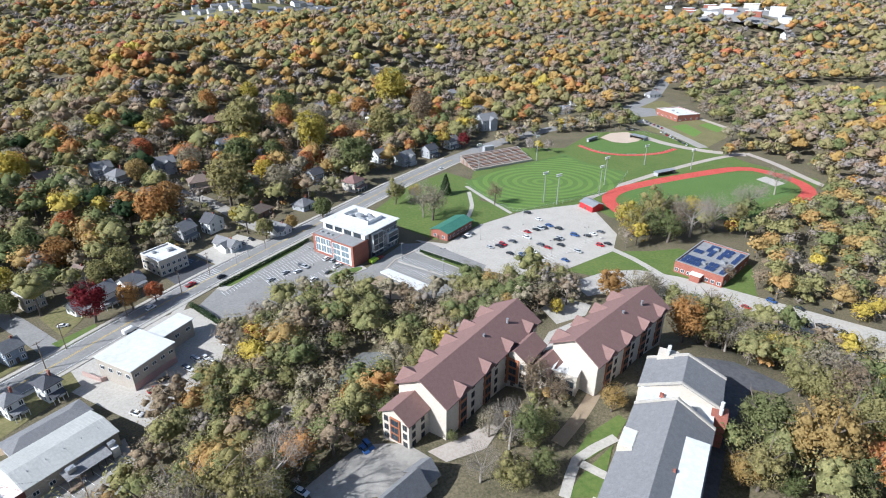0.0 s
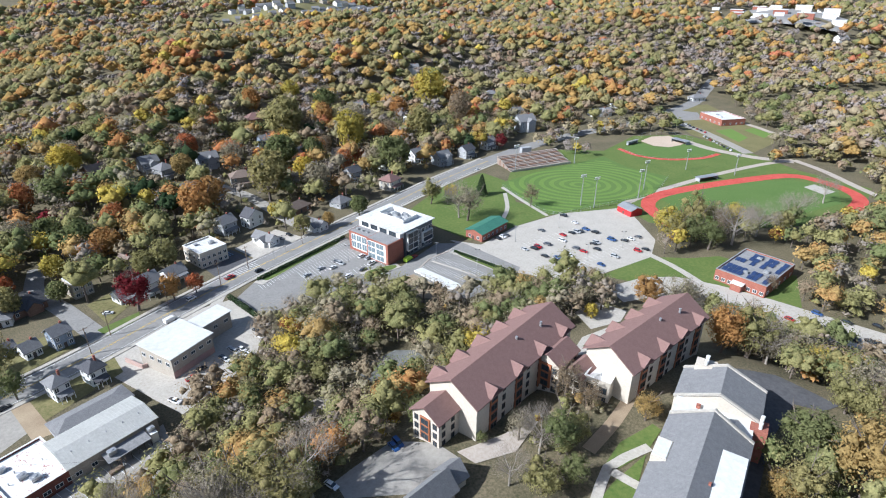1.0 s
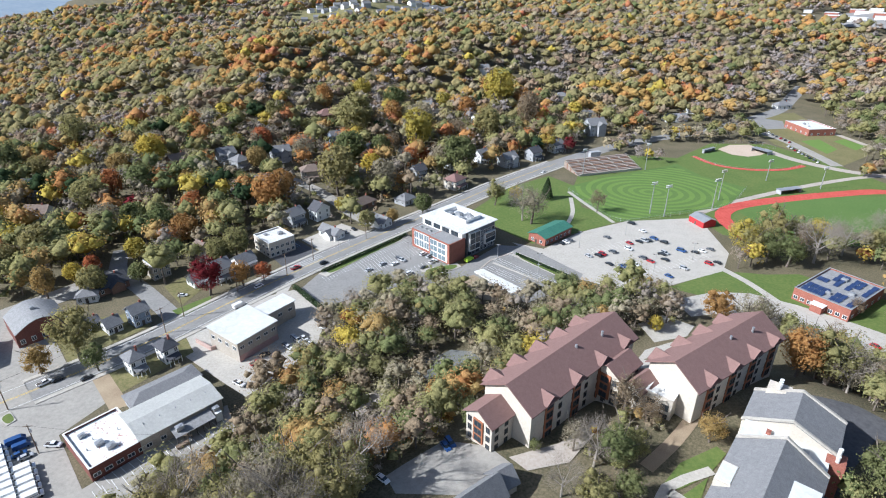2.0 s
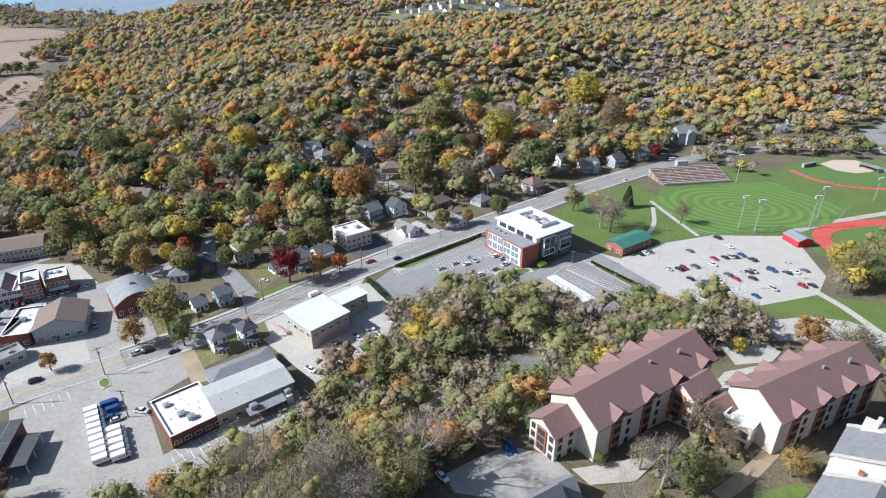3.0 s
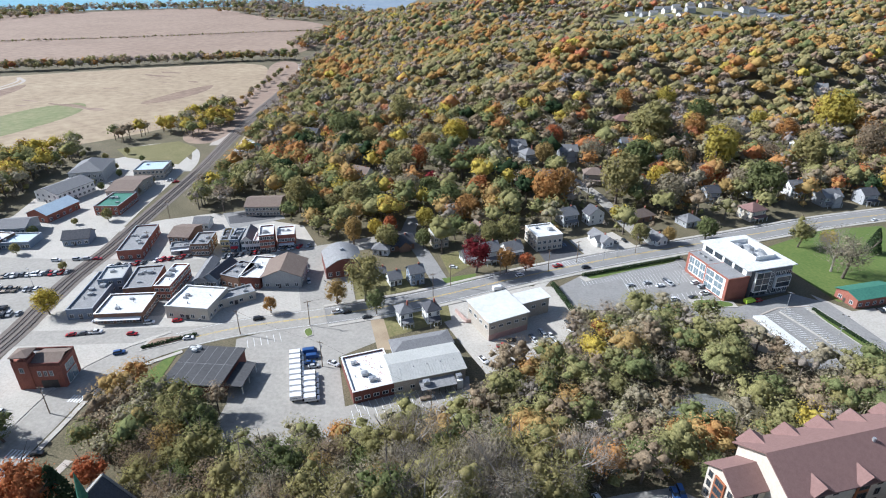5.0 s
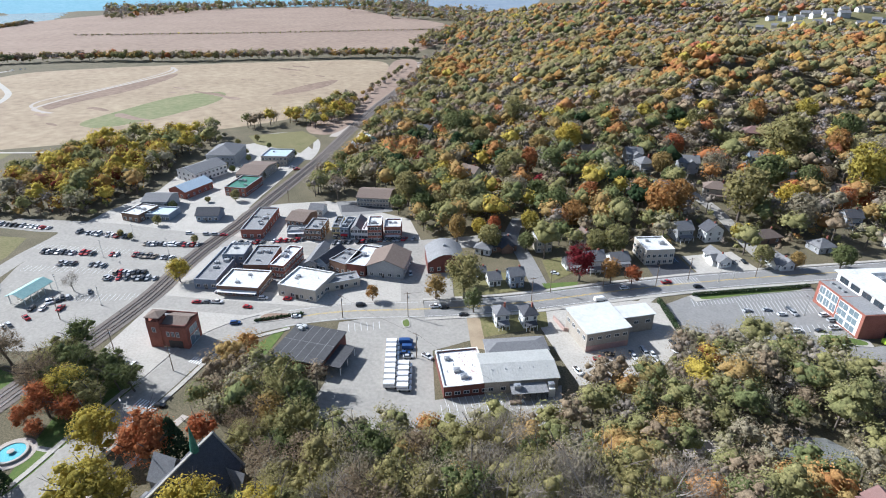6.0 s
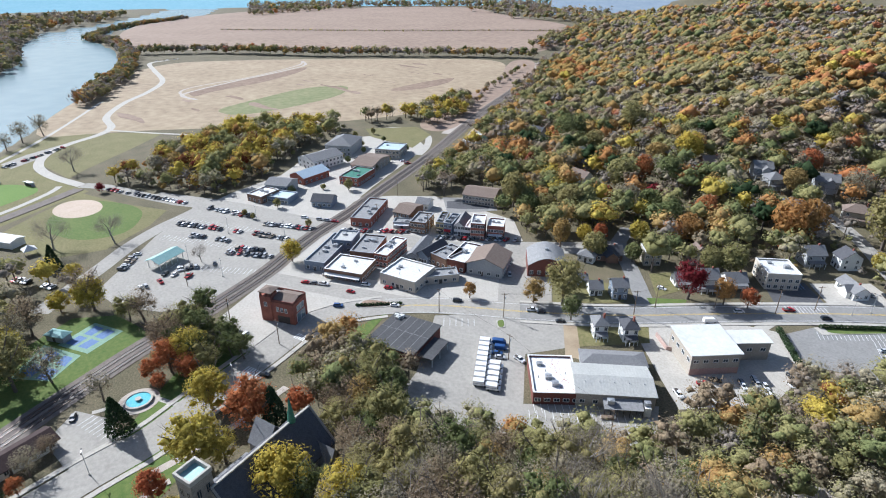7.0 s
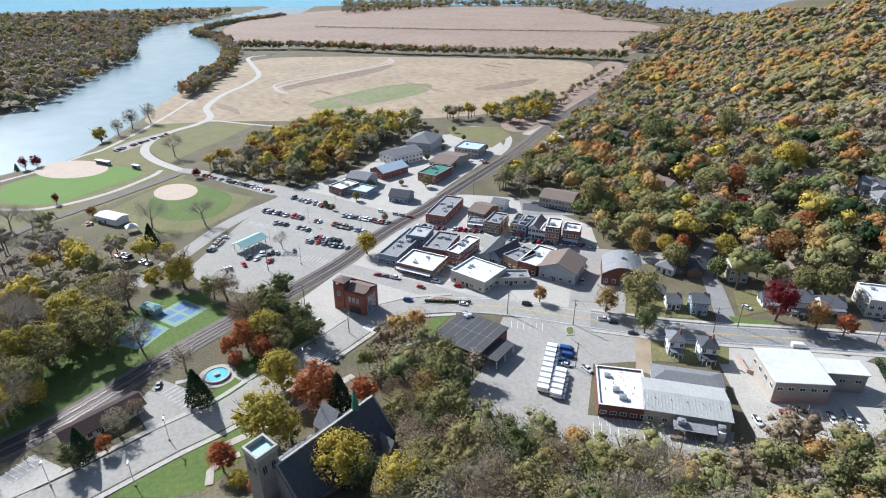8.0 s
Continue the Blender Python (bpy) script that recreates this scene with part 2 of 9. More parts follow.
GLASS_PALE = glass("window_glass_pale", (0.14, 0.18, 0.20))
TRIM = material("trim_white", (0.6, 0.6, 0.58), (0.75, 0.75, 0.73), 0.6, 2)
TRIM_DARK = material("trim_dark", (0.06, 0.05, 0.045), (0.10, 0.085, 0.075), 0.6, 2)
WOOD_POLE = material("pole_wood", (0.16, 0.115, 0.08), (0.25, 0.19, 0.14), 0.9, 1)
BARK = material("bark", (0.10, 0.08, 0.065), (0.19, 0.16, 0.135), 0.95, 0.8, 0.5)
BARK_PALE = material("bark_pale", (0.24, 0.21, 0.18), (0.36, 0.33, 0.29), 0.95, 0.8, 0.4)
TYRE = material("tyre_rubber", (0.015, 0.015, 0.015), (0.03, 0.03, 0.03), 0.9, 1)
COURT_BLUE = material("court_blue", (0.10, 0.17, 0.33), (0.15, 0.23, 0.40), 0.85, 5)
COURT_GREEN = material("court_green", (0.17, 0.28, 0.20), (0.24, 0.36, 0.27), 0.85, 5)
COURT_OLD = material("court_old", (0.13, 0.14, 0.13), (0.22, 0.22, 0.21), 0.9, 3)
POOL_WATER = material("pool_water", (0.10, 0.42, 0.50), (0.16, 0.52, 0.58), 0.08, 3, spec=0.5)
SOLAR = material("solar_cells", (0.018, 0.032, 0.085), (0.035, 0.06, 0.14), 0.35, 2, spec=0.5)
CAR_PAINT = {k: material("car_paint_" + k, c, tuple(min(1, v * 1.15) for v in c), 0.3, 4, spec=0.5, metal=0.1) for k, c in {
    "white": (0.72, 0.72, 0.72), "black": (0.018, 0.019, 0.022), "silver": (0.42, 0.43, 0.44), "grey": (0.11, 0.115, 0.125),
    "red": (0.36, 0.015, 0.02), "blue": (0.03, 0.08, 0.22), "tan": (0.35, 0.29, 0.22), "lime": (0.45, 0.65, 0.06)}.items()}

import itertools
# ---- tools ----
def make(name, verts, faces, mat, parent=None, label="", smooth_faces=False):
    me = bpy.data.meshes.new(name)
    me.from_pydata(verts, [], faces)
    me.materials.append(mat)
    if smooth_faces:
        me.polygons.foreach_set("use_smooth", [True] * len(me.polygons))
    me.update()
    ob = new(name, me)
    if parent:
        ob.parent = parent
    return tagged(ob, label)


def thing(name, x, y, z, turn, label, category, group=""):
    ob = new(name)
    ob.empty_display_size = 1
    ob.matrix_world = pose(x, y, z, 0, 0, turn)
    return tagged(ob, label, category, group)


class Solid:
    """Gathers boxes, prisms and tubes into one mesh."""

    def __init__(self):
        self.v, self.f = [], []

    def add(self, verts, faces):
        k = len(self.v)
        self.v += verts
        self.f += [tuple(i + k for i in f) for f in faces]
        return self

    def box(self, x0, y0, z0, x1, y1, z1):
        return self.prism([(x0, y0), (x1, y0), (x1, y1), (x0, y1)], z0, z1)

    def prism(self, pts, z0, z1):
        n = len(pts)
        return self.add([(x, y, z0) for x, y in pts] + [(x, y, z1) for x, y in pts],
                        [tuple(range(n))[::-1], tuple(range(n, 2 * n))] + [(i, (i + 1) % n, n + (i + 1) % n, n + i) for i in range(n)])

    def tube(self, a, b, r0, r1, n=6):
        a, b = Vector(a), Vector(b)
        q = (b - a).to_track_quat("Z", "Y")
        ring = [q @ Vector((math.cos(2 * math.pi * i / n), math.sin(2 * math.pi * i / n), 0)) for i in range(n)]
        return self.add([tuple(a + p * r0) for p in ring] + [tuple(b + p * r1) for p in ring],
                        [(i, (i + 1) % n, n + (i + 1) % n, n + i) for i in range(n)] + [tuple(range(n))[::-1], tuple(range(n, 2 * n))])

    def slab(self, quad, thick):
        """A sheet through four corners, given a thickness downwards."""
        n = len(quad)
        return self.add([tuple(p) for p in quad] + [(p[0], p[1], p[2] - thick) for p in quad],
                        [tuple(range(n)), tuple(range(n, 2 * n))[::-1]] + [(i, n + i, n + (i + 1) % n, (i + 1) % n) for i in range(n)])

    def out(self, name, mat, parent=None, label="", smooth_faces=False):
        return make(name, self.v, self.f, mat, parent, label, smooth_faces)


def curve_points(pts, step):
    """A smooth line through the points, in even steps."""
    p = [np.array(q, float) for q in pts]
    p = [2 * p[0] - p[1]] + p + [2 * p[-1] - p[-2]]
    line = []
    for a, b, c, d in zip(p, p[1:], p[2:], p[3:]):
        n = max(1, int(np.hypot(*(c - b)) / step))
        for i in range(n):
            t = i / n
            line.append(0.5 * (2 * b + (c - a) * t + (2 * a - 5 * b + 4 * c - d) * t * t + (3 * b - a - 3 * c + d) * t ** 3))
    return line + [p[-2]]


BLOCKED = []    # (centre x, y, radius): where no tree may stand


def ribbon(name, pts, width, lift, mat, label, step=5.0, shift=0.0, keep=True, thick=0.0, kind="structure", category="road", parent=None):
    """A strip that follows the ground along a smooth line."""
    line = curve_points(pts, step)
    across = max(1, int(width / 6))
    verts, faces = [], []
    for i, q in enumerate(line):
        d = line[min(i + 1, len(line) - 1)] - line[max(i - 1, 0)]
        nrm = np.array((-d[1], d[0])) / (np.hypot(*d) + 1e-9)
        for k in range(across + 1):
            p = q + nrm * (shift + width * (k / across - 0.5))
            verts.append((p[0], p[1]))
    z = height([p[0] for p in verts], [p[1] for p in verts]) + lift
    verts = [(p[0], p[1], float(h)) for p, h in zip(verts, z)]
    m = across + 1
    for i in range(len(line) - 1):
        for k in range(across):
            a = i * m + k
            faces.append((a + 1, a, a + m, a + m + 1))
    if thick:
        n = len(verts)
        verts += [(x, y, z - thick) for x, y, z in verts]
        for i in range(len(line) - 1):
            for a, b in ((i * m, (i + 1) * m), ((i + 1) * m + across, i * m + across)):
                faces.append((a, b, b + n, a + n))
    if keep:
        for q in line:
            BLOCKED.append((q[0], q[1], width / 2 + 1.5))
    ob = make(name, verts, faces, mat, parent)
    return tagged(ob, label, category, kind=kind)


LAYERS = itertools.count()     # each patch lies a hair above the one before it


def sheet(name, pts, lift, mat, label, drape=False, keep=False, category="pavement", thick=0.0, kind="structure"):
    """A paved or sown patch; drape: it follows the slope."""
    lift += next(LAYERS) * .0004
    if name in ("field", "outfield", "planting_bed"):
        for _ in range(3):     # rounded corners, as grass and crops grow
            pts = [(a[0] * k + b[0] * (1 - k), a[1] * k + b[1] * (1 - k)) for a, b in zip(pts, list(pts[1:]) + [pts[0]]) for k in (.78, .22)]
    from_z = [Vector((x, y, 0)) for x, y in pts]
    bm = bmesh.new()
    vs = [bm.verts.new(v) for v in from_z]
    bm.faces.new(vs)
    bmesh.ops.triangulate(bm, faces=bm.faces[:])
    if drape:
        for _ in range(6):
            long = [e for e in bm.edges if e.calc_length() > 6]
            if not long:
                break
            bmesh.ops.subdivide_edges(bm, edges=long, cuts=1)
            bmesh.ops.triangulate(bm, faces=bm.faces[:])
    lie = height([v.co.x for v in bm.verts], [v.co.y for v in bm.verts]) if drape else np.zeros(len(bm.verts))
    for v, z in zip(bm.verts, lie):
        v.co.z = float(z) + lift
    bmesh.ops.recalc_face_normals(bm, faces=bm.faces[:])
    if sum(f.normal.z for f in bm.faces) < 0:
        bmesh.ops.reverse_faces(bm, faces=bm.faces[:])
    if thick:
        r = bmesh.ops.extrude_face_region(bm, geom=bm.faces[:])
        for e in r["geom"]:
            if isinstance(e, bmesh.types.BMVert):
                e.co.z += thick
    me = bpy.data.meshes.new(name)
    bm.to_mesh(me)
    bm.free()
    me.materials.append(mat)
    if keep:
        KEEP_OUT.append(pts)
    return tagged(new(name, me), label, category, kind=kind)


KEEP_OUT = []   # outlines where no tree may stand


def rect(a, b, c):
    """Origin, heading in degrees, width and depth of the rectangle on the edge a-b that reaches as far as c."""
    a, b, c = (Vector(p) for p in (a, b, c))
    u = (b - a).normalized()
    n = Vector((-u.y, u.x))
    d = (c - a).dot(n)
    if d < 0:
        a, b, u, n, d = b, a, -u, -n, -d
    return a, math.degrees(math.atan2(u.y, u.x)), (b - a).length, d

# ---- ground, water, fields ----
def ellipse(a, b, c, n=40, wobble=0.0):
    """An ellipse about a, through b and c at the ends of two axes."""
    a, b, c = Vector(a), Vector(b), Vector(c)
    return [tuple(a + (b - a) * math.cos(2 * math.pi * i / n) + (c - a) * math.sin(2 * math.pi * i / n)) for i in range(n)]


def build_ground():
    far = np.concatenate([[-4900, -4200, -3600, -3100], np.arange(-2700, -900, 90.0)])
    xs = np.concatenate([far, np.arange(-900, 420, 7.0), np.arange(420, 2700, 90.0), [2900, 3400, 4100, 4900]])
    ys = np.concatenate([[-1500, -1000, -700], np.arange(-480, 760, 7.0), np.arange(760, 2700, 80.0), [2900, 3400, 4100, 4900]])
    gx, gy = np.meshgrid(xs, ys)
    gz = height(gx, gy)
    nx, ny = len(xs), len(ys)
    verts = np.stack([gx.ravel(), gy.ravel(), gz.ravel()], 1)
    i = np.arange(nx * ny).reshape(ny, nx)
    faces = np.stack([i[:-1, :-1].ravel(), i[:-1, 1:].ravel(), i[1:, 1:].ravel(), i[1:, :-1].ravel()], 1)
    ob = make("ground", verts.tolist(), faces.tolist(), GROUND, smooth_faces=True)
    tagged(ob, "hilly ground of leaf litter and dry grass", "ground", kind="structure")


build_ground()
tagged(make("water", [(-4900, -900, -1.6), (-320, -900, -1.6), (-320, 900, -1.6), (-4900, 900, -1.6)], [(0, 1, 2, 3)], WATER_M),
       "wide calm pale river reflecting the sky", "river", kind="structure")

sheet("field", [(-521.3, -92.7), (-905.0, 21.2), (-870.2, 169.8), (-794.6, 326.5), (-707.0, 485.9), (-557.0, 364.1), (-459.4, 227.4), (-462.3, 144.3), (-485.5, 62.4), (-514.5, -17.6)], 0.05, FIELD_TAN, "mown tan hayfield on the river plain", keep=True, category="field")
sheet("field", [(-1056, 19), (-1362, -10), (-1676, 70), (-1925, 304), (-2022, 560), (-1892, 1115), (-1414, 957), (-1189, 947), (-990, 867), (-753, 587), (-757, 539), (-893, 338), (-998, 177)], 0.08, FIELD_BROWN, "bare brown ploughed fields on the river plain", keep=True, category="field")
sheet("field", [(-557.5, 60.1), (-585.7, 100.1), (-629.1, 164.6), (-618.7, 213.8), (-569.6, 187.5), (-534.8, 122.7), (-524.6, 73.4)], 0.12, FIELD_GREEN, "strip of green winter grass in the hayfield", category="field")
sheet("field", [(-663.5, 49.5), (-701.0, 95.0), (-736.4, 156.8), (-777.6, 212.5), (-737.6, 193.8), (-679.9, 130.9), (-654.0, 75.6), (-628.3, 51.9)], 0.12, FIELD_DARK, "dark dug-up earth in the hayfield", category="field")
sheet("field", [(-570.0, 231.5), (-600.6, 295.5), (-610.9, 344.4), (-576.1, 311.3), (-558.9, 262.3)], 0.12, FIELD_DARK, "dark dug-up earth in the hayfield", category="field")
sheet("lawn", [(-387.9, -136.2), (-412.9, -112.4), (-435.5, -72.8), (-419.7, -60.0), (-388.4, -44.9), (-370.5, -34.2), (-335.2, -69.9), (-314.8, -92.5), (-304.6, -113.8)], 0.04, GRASS_DRY, "dry riverside park grass", category="lawn", keep=True)
sheet("lawn", [(-447.4, -65.1), (-485.4, -50.7), (-511.9, -22.0), (-501.9, -0.0), (-489.1, 12.7), (-454.8, -9.7), (-417.9, -36.0), (-401.2, -45.6)], 0.04, GRASS_DRY, "dry grass beside the park road", category="lawn", keep=True)
sheet("lawn", [(-429.5, -106.0), (-467.8, -91.3), (-549.7, -54.5), (-656.9, -9.0), (-631.9, 15.4), (-538.0, -22.2), (-456.6, -60.3), (-415.5, -67.2)], 0.03, GRASS_DRY, "dry grass on the river bank", category="lawn", keep=False)
sheet("outfield", [(-387.9, -136.2), (-402.4, -122.4), (-411.1, -80.0), (-385.9, -54.5), (-362.2, -79.4), (-344.6, -95.9), (-351.2, -126.3)], 0.10, TURF_LIGHT, "bright green ball field outfield", category="ball field")
sheet("infield", ellipse((-409.6, -103.3), (-404.2, -81.7), (-429.4, -105.6)), 0.14, DIRT, "pale dirt infield of the riverside ball field", category="ball field")
sheet("lawn", [(-306.9, -81.2), (-340.5, -59.3), (-368.2, -37.3), (-340.0, -17.9), (-318.0, 2.8), (-299.6, -6.8), (-279.7, -25.7), (-280.0, -45.8), (-301.2, -65.4)], 0.05, GRASS_DRY, "worn grass round a softball infield", category="lawn", keep=True)
sheet("outfield", [(-342.2, -50.9), (-354.9, -30.5), (-325.9, -5.9), (-294.6, -15.3), (-294.6, -36.6), (-316.2, -52.8)], 0.09, GRASS, "green softball outfield", category="ball field")
sheet("infield", ellipse((-342.6, -38.8), (-340.3, -27.1), (-356.9, -39.0)), 0.14, DIRT, "pale round dirt softball infield", category="ball field")

# paved town
sheet("pavement_1", [(-239.1, -29.3), (-261.6, -16.8), (-285.3, -4.6), (-312.7, 17.6), (-298.1, 52.7), (-256.7, 74.5), (-225.1, 34.0), (-208.9, 16.1), (-210.4, -7.7), (-222.8, -22.4)], 0.05, ASPHALT, "worn grey asphalt car park by the railway", keep=True)
sheet("pavement_2", [(-196.8, 11.3), (-216.8, 32.5), (-179.3, 65.8), (-177.5, 49.3), (-168.0, 30.1), (-169.9, 14.7), (-187.1, 9.1)], 0.05, CONCRETE, "pale concrete yard beside the brick tower house", keep=True)
sheet("pavement_3", [(-314.0, 19.2), (-329.8, 38.9), (-346.9, 70.0), (-379.8, 97.4), (-410.5, 136.9), (-402.0, 185.1), (-359.9, 177.1), (-302.5, 114.6), (-268.4, 79.5), (-262.9, 65.8)], 0.05, CONCRETE, "pale paved yards of the market district", keep=True)
sheet("pavement_4", [(-225.1, 34.0), (-252.6, 73.2), (-198.4, 144.0), (-183.4, 137.0), (-148.5, 110.2), (-166.0, 81.1), (-177.4, 65.0)], 0.04, CONCRETE, "pale paved downtown block", keep=True)
sheet("pavement_5", [(-256.7, 74.5), (-288.0, 98.9), (-281.5, 116.9), (-269.4, 137.4), (-253.3, 144.6), (-220.8, 157.1), (-197.6, 146.5), (-219.7, 111.7)], 0.04, CONCRETE, "pale pavement on the north side of the main street", keep=True)
sheet("pavement_6", [(-160.4, 80.8), (-151.3, 101.3), (-138.0, 125.5), (-121.6, 111.3), (-125.5, 96.3), (-106.0, 81.7), (-86.5, 115.9), (-76.3, 104.0), (-84.3, 84.4), (-97.8, 69.5), (-112.7, 56.5), (-123.5, 47.0), (-133.9, 60.4)], 0.05, ASPHALT, "worn light asphalt yard round the post office", keep=True)
sheet("pavement_7", [(-126.4, 147.1), (-117.7, 163.5), (-92.3, 183.4), (-75.2, 166.7), (-71.3, 145.9), (-82.8, 120.0), (-93.6, 125.2), (-112.6, 134.9)], 0.05, CONCRETE, "pale concrete yard of the garage", keep=True)
sheet("pavement_8", [(-92.7, 180.7), (-90.0, 195.6), (-76.3, 216.7), (-62.1, 239.1), (-50.9, 230.9), (-33.0, 210.6), (-50.3, 195.6), (-66.6, 181.9), (-78.2, 172.4)], 0.05, ASPHALT_ROAD, "grey asphalt car park in front of the office block", keep=True)
sheet("pavement_9", [(-50.3, 195.6), (-33.2, 211.6), (-18.8, 236.7), (-6.3, 237.9), (18.4, 215.7), (15.3, 204.8), (-3.1, 188.8), (-20.8, 192.2)], 0.05, ASPHALT_ROAD, "grey asphalt car park and drive behind the office block", keep=True)
sheet("pavement_10", [(-13.0, 241.0), (1.6, 236.7), (18.5, 258.5), (41.7, 276.0), (78.2, 287.1), (83.2, 247.2), (76.5, 229.2), (51.5, 211.6), (31.7, 205.8), (15.7, 211.6)], 0.04, CONCRETE, "pale worn car park beside the sports field", keep=True)
sheet("pavement_11", [(-120.7, 210.6), (-111.4, 224.2), (-92.7, 212.1), (-102.4, 194.8)], 0.06, ASPHALT_DARK, "fresh dark asphalt car park with blue bays", keep=True)
sheet("pavement_12", [(-110.0, 225.3), (-98.3, 247.2), (-79.6, 237.9), (-92.0, 212.6)], 0.05, CONCRETE, "pale concrete forecourt", keep=True)
sheet("pavement_13", [(51.8, 201.1), (69.2, 210.6), (82.5, 211.6), (97.1, 205.8), (113.5, 195.7), (134.3, 180.7), (155.3, 166.0), (147.5, 154.9), (133.4, 162.0), (117.3, 172.4), (98.4, 185.9), (70.9, 195.6), (56.2, 190.0)], 0.05, CONCRETE, "pale campus road with parking bays", keep=True)
sheet("lawn", [(-36.6, 275.2), (-21.1, 313.5), (2.1, 338.9), (15.6, 325.3), (20.4, 291.2), (41.9, 277.5), (18.5, 258.5), (-3.7, 241.0), (-19.0, 253.8)], 0.06, GRASS, "green lawn sloping beside the office block", category="lawn", keep=True)
sheet("lawn", [(51.3, 210.6), (75.2, 229.2), (93.0, 229.2), (106.8, 232.0), (132.2, 215.7), (122.0, 190.0), (97.1, 205.8), (82.5, 211.6), (64.4, 205.8)], 0.03, GRASS, "lawn round the solar-roofed building", category="lawn", keep=False)
sheet("lawn", [(19.9, 344.4), (46.2, 391.7), (86.0, 391.7), (115.7, 432.8), (156.4, 437.8), (185.7, 391.7), (200.1, 355.9), (226.1, 325.3), (207.8, 299.8), (157.4, 267.7), (111.7, 260.6), (85.3, 267.7), (77.8, 285.4), (41.5, 274.4), (15.1, 313.5)], 0.03, GRASS, "patchy grass round the sports fields", category="lawn", keep=True)


def mown_field():
    """The soccer field, with mown rings lighter and darker in turn."""
    outline = [(12.8, 321.3), (33.9, 341.1), (65.8, 364.3), (83.5, 378.2), (93.8, 355.9), (115.3, 338.9), (97.0, 306.1), (73.5, 293.7), (38.5, 274.4), (20.6, 295.5)]
    sheet("sports_turf", outline, 0.07, TURF, "striped green soccer turf mown in rings", category="sports field")
    c = Vector((59.1, 321.3))
    for i in range(11):
        r0, r1 = 3.5 + i * 6.2, 3.5 + i * 6.2 + 3.1
        verts, faces = [], []
        n = 72
        for k in range(n):
            a = 2 * math.pi * k / n
            for r in (r0, r1):
                verts.append((c.x + r * math.cos(a) * 0.95, c.y + r * math.sin(a) * 0.72))
        ok = inside(outline, [p[0] for p in verts], [p[1] for p in verts])
        for k in range(n):
            q = (2 * k, 2 * k + 1, (2 * k + 3) % (2 * n), (2 * k + 2) % (2 * n))
            if all(ok[j] for j in q):
                faces.append(q)
        if faces:
            tagged(make("mown_ring", [(x, y, 0.085) for x, y in verts], faces, TURF_LIGHT), "lighter mown ring in the soccer turf", "sports field", kind="structure")


mown_field()
sheet("outfield", [(98.4, 397.4), (116.5, 415.2), (124.6, 401.7), (137.3, 406.1), (149.2, 415.2), (165.7, 391.7), (150.1, 380.9), (125.6, 376.9), (107.9, 383.5)], 0.07, TURF, "striped baseball outfield grass", category="ball field")
sheet("infield", [(117.3, 418.3), (128.3, 431.1), (142.2, 434.4), (150.2, 418.3), (143.2, 409.1), (133.2, 403.2), (123.8, 406.1)], 0.10, DIRT, "pale dirt baseball infield", category="ball field")
ribbon("warning_track", [(97.2, 397.4), (107.3, 380.9), (124.8, 374.3), (147.2, 378.2), (162.7, 389.0)], 3.5, 0.11, TRACK, "reddish warning track along the outfield fence", category="ball field")
ribbon("footpath", [(79.7, 293.7), (96.1, 308.8), (117.4, 325.3), (149.5, 347.8), (183.4, 368.0), (207.1, 378.2)], 4, 0.08, CONCRETE_TAN, "tan gravel path between the sports fields", category="path")
ribbon("footpath", [(207.1, 378.2), (214.8, 355.9), (220.3, 321.3), (226.8, 299.8)], 5, 0.10, CONCRETE_TAN, "tan gravel track along the wood edge", category="path")
ribbon("road", [(147.9, 424.6), (161.3, 401.7), (182.3, 383.5), (205.3, 374.3)], 7, 0.09, CONCRETE_TAN, "tan gravel drive beside the ball field")
sheet("sports_turf", [(100.1, 299.8), (118.6, 318.3), (153.8, 331.4), (187.9, 337.8), (206.3, 323.3), (195.2, 299.8), (164.8, 283.0), (130.7, 272.9), (108.7, 277.5)], 0.07, TURF, "green infield of the running track", category="sports field")
ribbon("running_track", [(96.8, 262.7), (90.9, 283.0), (92.0, 295.5), (102.4, 307.9), (126.3, 321.3), (159.0, 335.7), (188.7, 345.5), (201.9, 337.8), (210.3, 321.3), (208.9, 306.1), (196.2, 290.4)], 7.6, 0.10, TRACK, "red all-weather running track", category="running track")
sheet("pavement", [(188.0, 325.3), (196.4, 330.4), (202.0, 318.3), (193.0, 312.6)], 0.14, CONCRETE, "pale pad inside the running track", category="pavement")
ribbon("footpath", [(14.7, 304.3), (15.4, 283.0), (12.7, 267.7)], 2.2, 0.09, CONCRETE, "narrow concrete path on the lawn", category="path", keep=False)
ribbon("footpath", [(13.5, 313.5), (23.7, 293.7), (35.4, 272.9)], 2.2, 0.09, CONCRETE, "narrow concrete path on the lawn", category="path", keep=False)
ribbon("footpath", [(76.0, 232.0), (83.2, 222.0), (87.8, 213.1), (91.2, 205.8)], 3.2, 0.08, CONCRETE, "concrete path down to the campus road", category="path")

# roads
HIGHWAY = [(-112, -95), (-119, -72), (-125, -54), (-136, -30), (-142, -15), (-153.6, 1.7), (-167, 22), (-176, 36), (-178.5, 50), (-175, 67), (-165.5, 86),
           (-148, 110), (-134, 131), (-124.5, 148), (-115.7, 166), (-105, 187), (-91.6, 211.6), (-75, 239), (-62.8, 258.5), (-44.2, 288.7), (-21.7, 325), (6, 364), (44, 409), (75, 436), (120, 470), (170, 520), (200, 556), (222, 597), (250, 650)]
ribbon("road", HIGHWAY[11:], 11.5, 0.112, ASPHALT_ROAD, "worn two-lane asphalt highway through the valley")
ribbon("road", HIGHWAY[:12], 11.5, 0.112, ASPHALT, "pale worn concrete street past the church")
